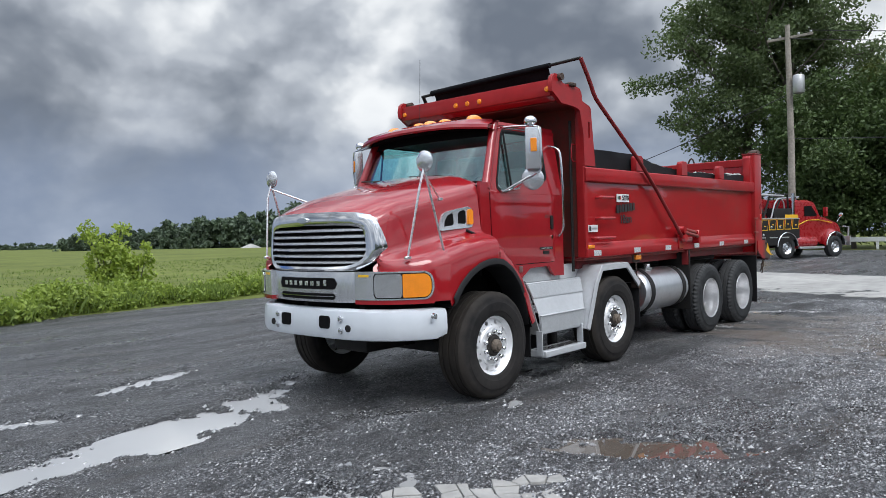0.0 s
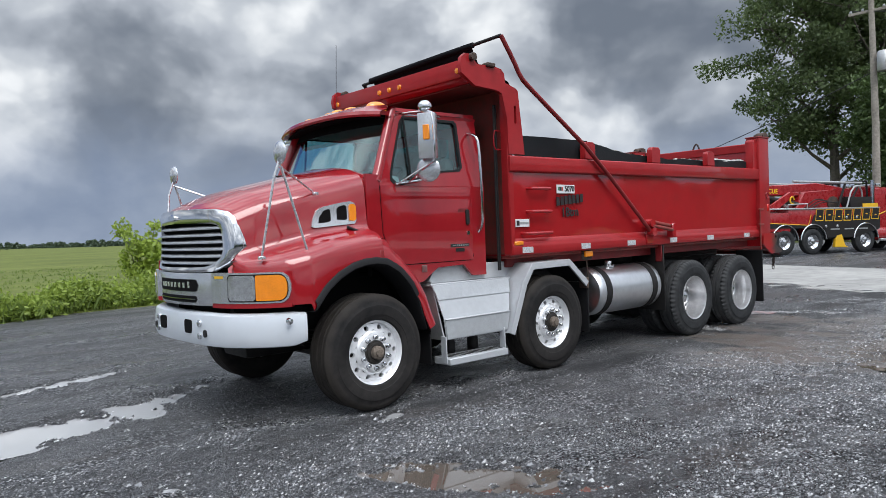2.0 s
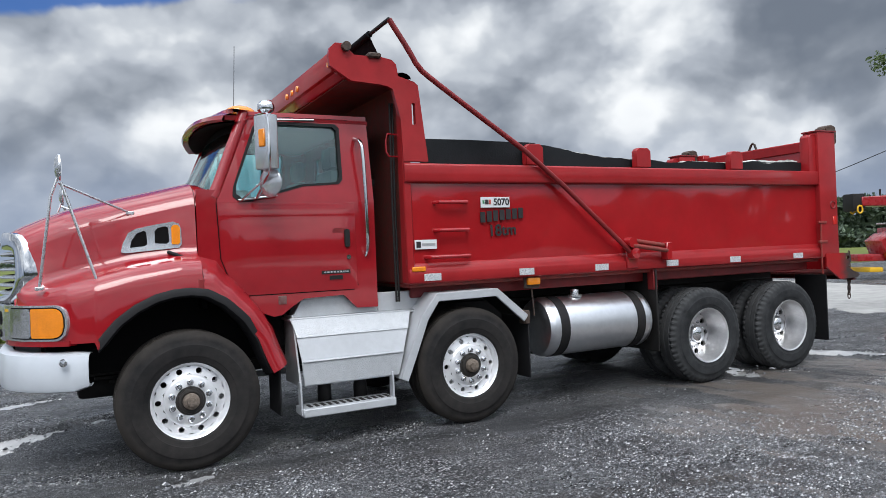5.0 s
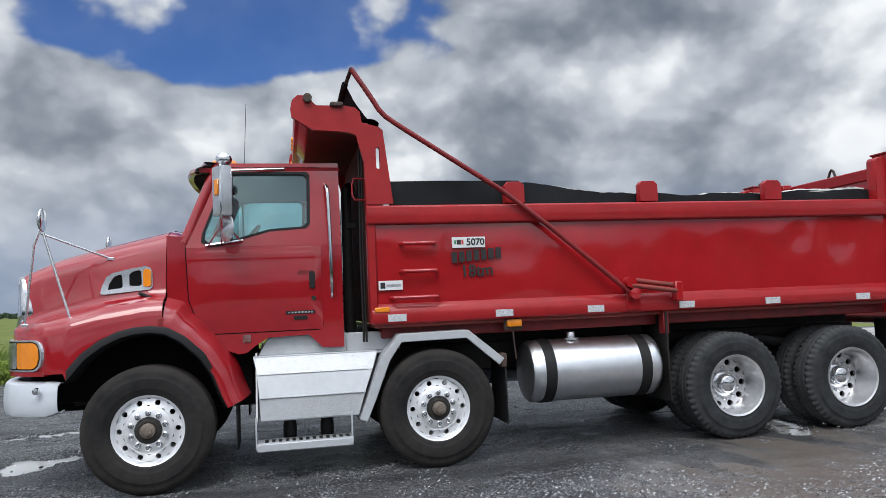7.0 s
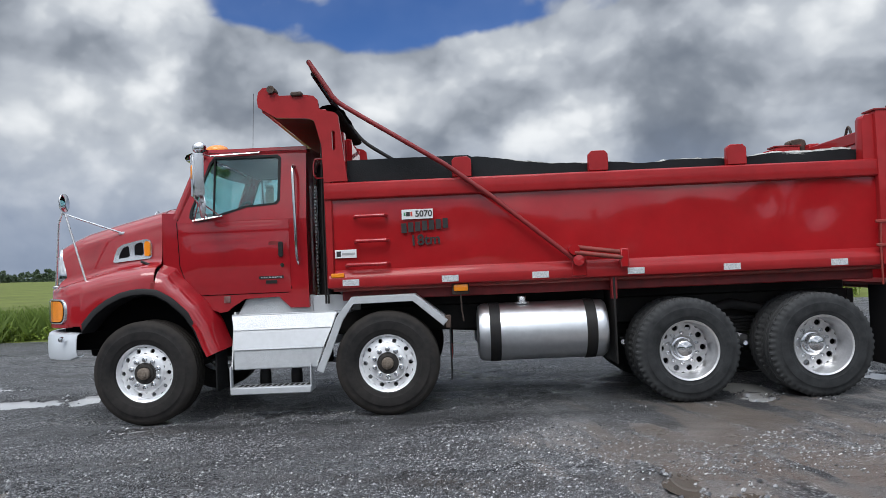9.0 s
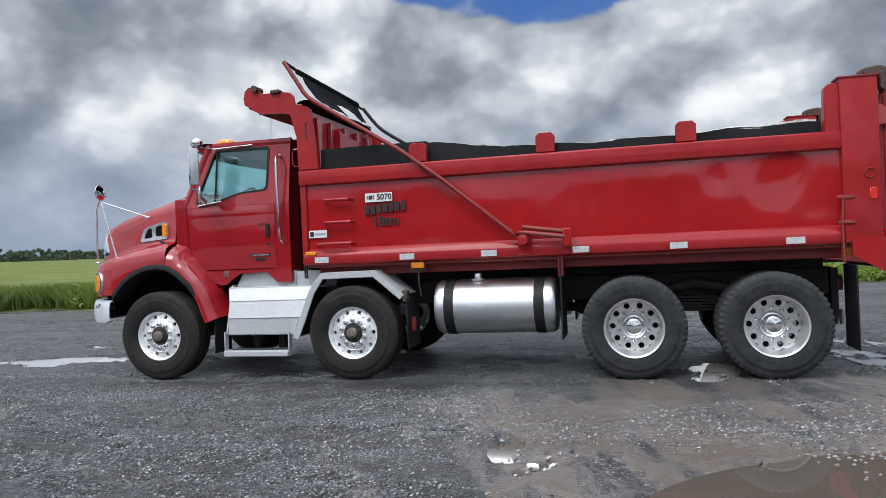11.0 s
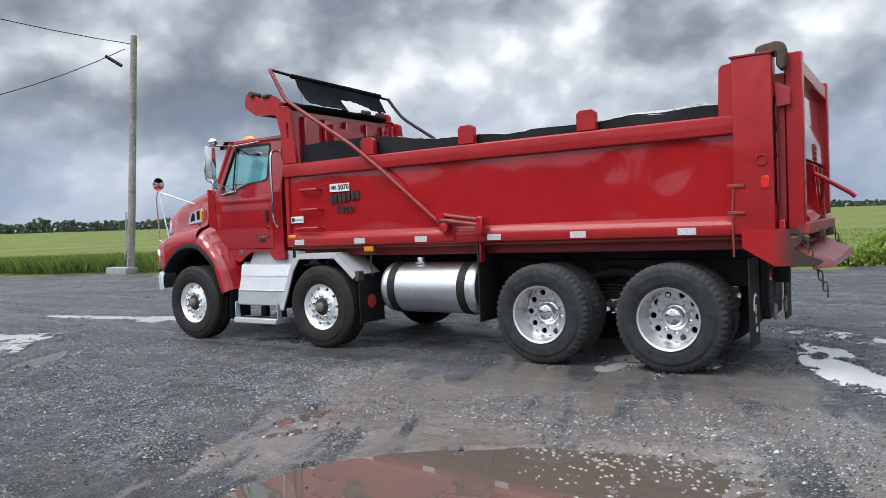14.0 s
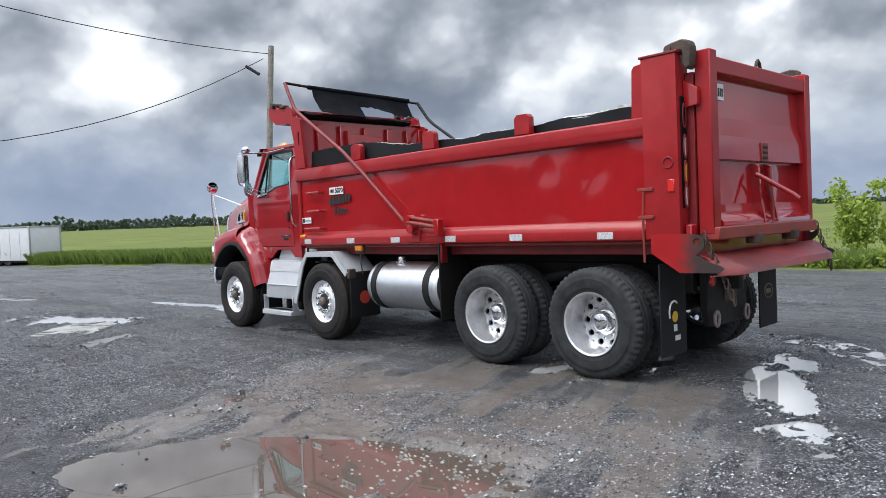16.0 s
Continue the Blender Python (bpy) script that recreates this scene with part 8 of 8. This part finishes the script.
for x in TOW_AXLES:
    for side in (-1, 1):
        turn = Matrix.Translation((x, side * 1.08, 0.52)) @ (pose(0, 0, 0) if side < 0 else pose(0, 0, 0, 0, 0, 180))
        wh = part("wheel", hub_me, CHROME, tow, "polished chrome wheel", turn)
        part("tyre", tyre_me, TYRE, wh)
TOW_RED = material("tow_truck_red", (0.30, 0.009, 0.013), 0.28, 0.0, 0.1, 3.0, coat=0.6)


def tow_box(name, mat, x0, x1, y0, y1, z0, z1, bev=0.02, label=""):
    return part(name, Shape().box(x0, x1, y0, y1, z0, z1, bev), mat, tow, label)


tow_box("chassis", BLACK, -1.2, 8.0, -0.5, 0.5, 0.55, 0.95)
tow_box("body_lower", BLACK, 2.1, 3.7, -1.2, 1.2, 0.62, 1.15)
tow_box("body_upper", TOW_RED, 0.2, 5.05, -1.22, 1.22, 1.12, 1.86, 0.03, "red tool body with lettered sides")
tow_box("rear_body", TOW_RED, -1.3, 0.3, -1.22, 1.22, 0.95, 1.72, 0.03)
for side in (-1, 1):
    y = side * 1.235
    part("black_swoosh", Shape().prism([(-1.3, 1.10), (-1.3, 1.32), (0.4, 1.22), (1.3, 1.16), (1.5, 1.62), (5.05, 1.50), (5.05, 0.98), (3.7, 0.66), (2.2, 0.66), (2.0, 1.06)], y - 0.004, y + 0.004), BLACK, tow, "black painted lower side")
    part("gold_stripe", Shape().tube([(-1.3, y, 1.34), (0.2, y, 1.25), (1.2, y, 1.19), (1.35, y, 1.62)], 0.018, 6), YELLOW, tow, "gold pinstripe")
    part("top_edge", Shape().box(-1.3, 5.05, y - 0.03, y + 0.02, 1.84, 1.90, 0.01), GALV, tow)
    # business name drawn as plain gold-edged black blocks
    for k in range(7):
        x, drop = 1.55 + 0.50 * k, 0.012 * abs(k - 2)
        block = lambda g: [(x + g, 1.33 + drop + g), (x + 0.07 + g * 0.6, 1.83 + drop - g), (x + 0.49 - g, 1.83 + drop - g), (x + 0.42 - g * 0.6, 1.33 + drop + g)]
        part("name_block_edge", Shape().prism(block(0.0), y - 0.008, y + 0.008, 0.002), YELLOW, tow)
        part("name_block", Shape().prism(block(0.035), y - 0.012, y + 0.012, 0.002), BLACK, tow)
        part("name_notch", Shape().box(x + 0.19, x + 0.30, y - 0.015, y + 0.015, 1.50 + drop + 0.06 * (k % 2), 1.545 + drop + 0.06 * (k % 2), 0.002), YELLOW, tow)
    for k in range(3):
        part("small_writing_bar", Shape().box(2.35 + 0.75 * k, 2.85 + 0.75 * k, y - 0.008, y + 0.008, 0.98, 1.03, 0), GALV, tow)
    part("name_panel", Shape().box(4.10, 4.95, y - 0.007, y + 0.007, 1.83, 2.05, 0.004), YELLOW, tow, "gold panel with unreadable writing")
    for x in TOW_AXLES:
        arch = [(x + 0.66 * math.cos(a), 0.56 + 0.66 * math.sin(a)) for a in np.linspace(0.05, math.pi - 0.05, 18)]
        s = Shape().grid([[(px, side * 1.26, pz), (px, side * 0.9, pz)] for px, pz in arch]).tube([(px, side * 1.255, pz) for px, pz in arch], 0.03, 6)
        part("wheel_fender", s, CHROME, tow, "chrome wheel fender")
    for x in (2.1, 2.7, 3.2, 3.75):
        part("work_lamp", Shape().lathe([(0.0, -0.04), (0.06, -0.03), (0.07, 0.0), (0.0, 0.03)], 12, (x, y, 1.13 + 0.35 * (x > 3))), CHROME, tow)
    part("side_tank", Shape().lathe([(0.0, 5.0), (0.28, 5.0), (0.3, 5.05), (0.3, 6.3), (0.28, 6.35), (0, 6.35)], 24, (0, side * 0.9, 0.75), "x"), TOW_RED, tow)
    part("side_step", Shape().box(4.95, 6.6, y - 0.12, y + 0.02, 0.45, 0.55, 0.01), GALV, tow)
# cab and bonnet
def tow_loft(rows_def):
    rows = []
    for x, hw, z0, z1, crown in rows_def:
        rows.append([(x, -hw, z0), (x, -hw, (z0 + z1) / 2), (x, -hw * 0.97, z1 - 0.08), (x, -hw * 0.85, z1), (x, 0, z1 + crown), (x, hw * 0.85, z1), (x, hw * 0.97, z1 - 0.08), (x, hw, (z0 + z1) / 2), (x, hw, z0)])
    s = Shape().grid(rows)
    n = len(rows_def)
    return s.add(rows[0] + rows[-1], [tuple(range(9)), tuple(range(9, 18))[::-1]])


part("cab", tow_loft([(5.0, 1.05, 0.75, 2.75, 0.05), (6.0, 1.05, 0.75, 2.75, 0.06), (6.35, 1.04, 0.75, 2.68, 0.05), (6.75, 1.03, 0.75, 2.05, 0.04)]), TOW_RED, tow, "red conventional cab")
part("bonnet", tow_loft([(6.7, 1.0, 0.95, 2.02, 0.05), (7.4, 0.95, 1.0, 1.90, 0.05), (8.2, 0.88, 1.0, 1.68, 0.05), (8.45, 0.82, 0.9, 1.50, 0.03)]), TOW_RED, tow, "red sloping bonnet")
for side in (-1, 1):
    arch = [(7.55 + 0.72 * math.cos(a), 0.55 + 0.72 * math.sin(a)) for a in np.linspace(0.0, math.pi, 20)]
    s = Shape().grid([[(px, side * 0.86, pz + 0.12), (px, side * 1.12, pz + 0.08), (px, side * 1.24, pz)] for px, pz in arch])
    part("front_fender", s.thick(0.02), TOW_RED, tow)
    part("cab_window", Shape().prism([(5.62, 1.98), (5.62, 2.45), (6.10, 2.47), (6.48, 2.05), (6.45, 1.98)], side * 1.045, side * 1.06, 0.004), SHADE_BLACK, tow, "dark cab window")
    part("flame_stripe", Shape().tube([(5.1, side * 1.065, 1.55), (5.8, side * 1.065, 1.78), (6.6, side * 1.055, 1.80), (7.6, side * 1.0, 1.66)], 0.025, 6), YELLOW, tow)
    part("cab_mirror", Shape().box(6.72, 6.84, side * 1.28 - 0.09, side * 1.28 + 0.09, 1.95, 2.40, 0.03), TOW_RED, tow)
    part("hood_mirror", Shape().lathe([(0, -0.06), (0.09, -0.03), (0.1, 0.02), (0, 0.03)], 14, (8.25, side * 1.0, 2.05), "x").tube([(8.1, side * 0.9, 1.7), (8.25, side * 1.0, 2.0)], 0.015, 6), CHROME, tow)
    part("exhaust_pipe", Shape().tube([(4.98, side * 0.95, 1.2), (4.98, side * 0.95, 3.05)], 0.08, 14), CHROME, tow, "tall chrome exhaust stack")
part("windscreen", Shape().add([(6.36, -0.9, 2.66), (6.36, 0.9, 2.66), (6.76, 0.95, 2.07), (6.76, -0.95, 2.07)], [(0, 1, 2, 3)]).thick(0.01), SHADE_BLACK, tow)
tow_box("push_bumper", GALV, 8.75, 8.85, -1.1, 1.1, 0.55, 1.0)
for y in (-0.9, 0.9):
    part("bumper_post", Shape().tube([(8.45, y, 0.7), (8.9, y, 0.75), (8.95, y, 1.45), (8.55, y, 1.48)], 0.04, 8), GALV, tow)
for y in (-0.6, 0.0, 0.6):
    part("roof_lamp", Shape().lathe([(0.06, 0), (0.05, 0.06), (0, 0.07)], 12, (5.6, y, 2.80), "z"), CHROME, tow)
tow_box("light_bar", CHROME, 5.25, 5.5, -0.9, 0.9, 2.80, 2.92)
# boom, mast and winch gear
part("boom", Shape().prism([(-2.9, 2.46), (-2.9, 2.78), (2.6, 2.98), (4.4, 2.72), (4.4, 2.35), (1.9, 2.45)], -0.34, 0.34, 0.03), TOW_RED, tow, "red recovery boom with gold lettering")
for side in (-1, 1):
    m = Matrix.Translation((-0.4, side * 0.352, 2.66)) @ (Matrix.Rotation(radians(2), 4, "Y") if side < 0 else Matrix.Rotation(radians(180), 4, "Z") @ Matrix.Rotation(radians(-2), 4, "Y")) @ Matrix.Rotation(radians(90), 4, "X")
    part("boom_writing", text_mesh("HEAVY RESCUE", 0.26, 0.004), YELLOW, tow, "gold words HEAVY RESCUE", Matrix.Rotation(0, 4, "Z") @ m)
part("boom_base", Shape().prism([(1.2, 1.85), (1.7, 2.6), (3.4, 2.7), (3.8, 1.85)], -0.55, 0.55, 0.03), TOW_RED, tow)
for side in (-1, 1):
    part("boom_ram", Shape().tube([(2.2, side * 0.45, 1.95), (-1.0, side * 0.45, 2.50)], 0.10, 12), BLACK, tow, "black boom ram")
    part("hose_guard", Shape().tube([(3.6, side * 0.9, 1.9), (3.9, side * 0.9, 2.75), (4.4, side * 0.9, 2.85), (4.5, side * 0.9, 1.9)], 0.035, 8, 1), GALV, tow)
    part("upper_rail", Shape().tube([(0.9, side * 0.75, 3.02), (4.6, side * 0.75, 2.95)], 0.05, 8), GALV, tow)
part("boom_head", Shape().box(-3.2, -2.75, -0.3, 0.3, 2.3, 2.9, 0.05), BLACK, tow, "black boom head with sheaves")
part("boom_lamp_post", Shape().tube([(-2.0, 0, 2.78), (-2.0, 0, 3.05)], 0.03, 8), BLACK, tow)
for y in (-0.2, 0.2):
    part("boom_shackle", Shape().tube([(-3.0 + 0.09 * math.cos(a), y - 0.15, 2.35 + 0.13 * math.sin(a)) for a in np.linspace(0, 6.28, 15)], 0.03, 6), YELLOW, tow)
part("under_lift", Shape().box(-3.1, -1.3, -0.3, 0.3, 0.55, 0.80, 0.03).prism([(-2.1, 0.55), (-2.35, 1.25), (-2.0, 1.5), (-1.5, 1.6), (-1.3, 0.6)], -0.45, 0.45, 0.02), TOW_RED, tow)
part("lift_foot", Shape().box(-2.9, -2.4, -0.6, 0.6, 0.18, 0.34, 0.03), YELLOW, tow)
part("stabiliser", Shape().prism([(2.55, 0.25), (2.65, 0.75), (2.95, 0.8), (3.15, 0.3), (3.35, 0.22)], -1.24, -1.1, 0.02), YELLOW, tow, "yellow stabiliser leg")
for side in (-1, 1):
    part("deck_rail", Shape().tube([(0.3, side * 1.1, 1.90), (0.3, side * 1.1, 2.05), (1.3, side * 1.1, 2.08), (1.3, side * 1.1, 1.90)], 0.025, 6), GALV, tow)
    part("mast_frame", Shape().tube([(3.3, side * 0.72, 1.9), (3.75, side * 0.72, 3.0), (4.9, side * 0.72, 3.02), (4.95, side * 0.72, 1.9)], 0.05, 8).tube([(3.9, side * 0.72, 1.95), (4.55, side * 0.72, 3.0)], 0.04, 8), BLACK, tow, "black tubular headboard frame")
    part("lift_arm", Shape().prism([(-0.6, 1.80), (0.9, 2.62), (1.35, 2.58), (0.1, 1.78)], side * 0.50, side * 0.62, 0.02), TOW_RED, tow, "slanted red boom arm")
    part("hook_block", Shape().tube([(0.9 + 0.10 * math.cos(a), side * 0.70, 2.25 + 0.14 * math.sin(a)) for a in np.linspace(0, 5.2, 13)], 0.03, 6), YELLOW, tow)
    for k in range(3):
        part("hose", Shape().tube([(1.6 + 0.2 * k, side * 0.64, 1.92), (2.1 + 0.2 * k, side * 0.78, 2.35 - 0.08 * k), (3.0 + 0.2 * k, side * 0.70, 2.1), (3.6, side * 0.66, 2.2)], 0.025, 6, 2), BLACK, tow)
tow_box("deck", GALV, 0.0, 5.0, -1.15, 1.15, 1.86, 1.885, 0.004)
tow_box("tool_box", BLACK, 3.75, 4.9, -0.95, 0.95, 1.89, 2.35, 0.02)
part("winch", Shape().lathe([(0.3, -0.6), (0.3, -0.5), (0.16, -0.48), (0.16, 0.48), (0.3, 0.5), (0.3, 0.6)], 18, (3.2, 0, 2.1)), RUST, tow)
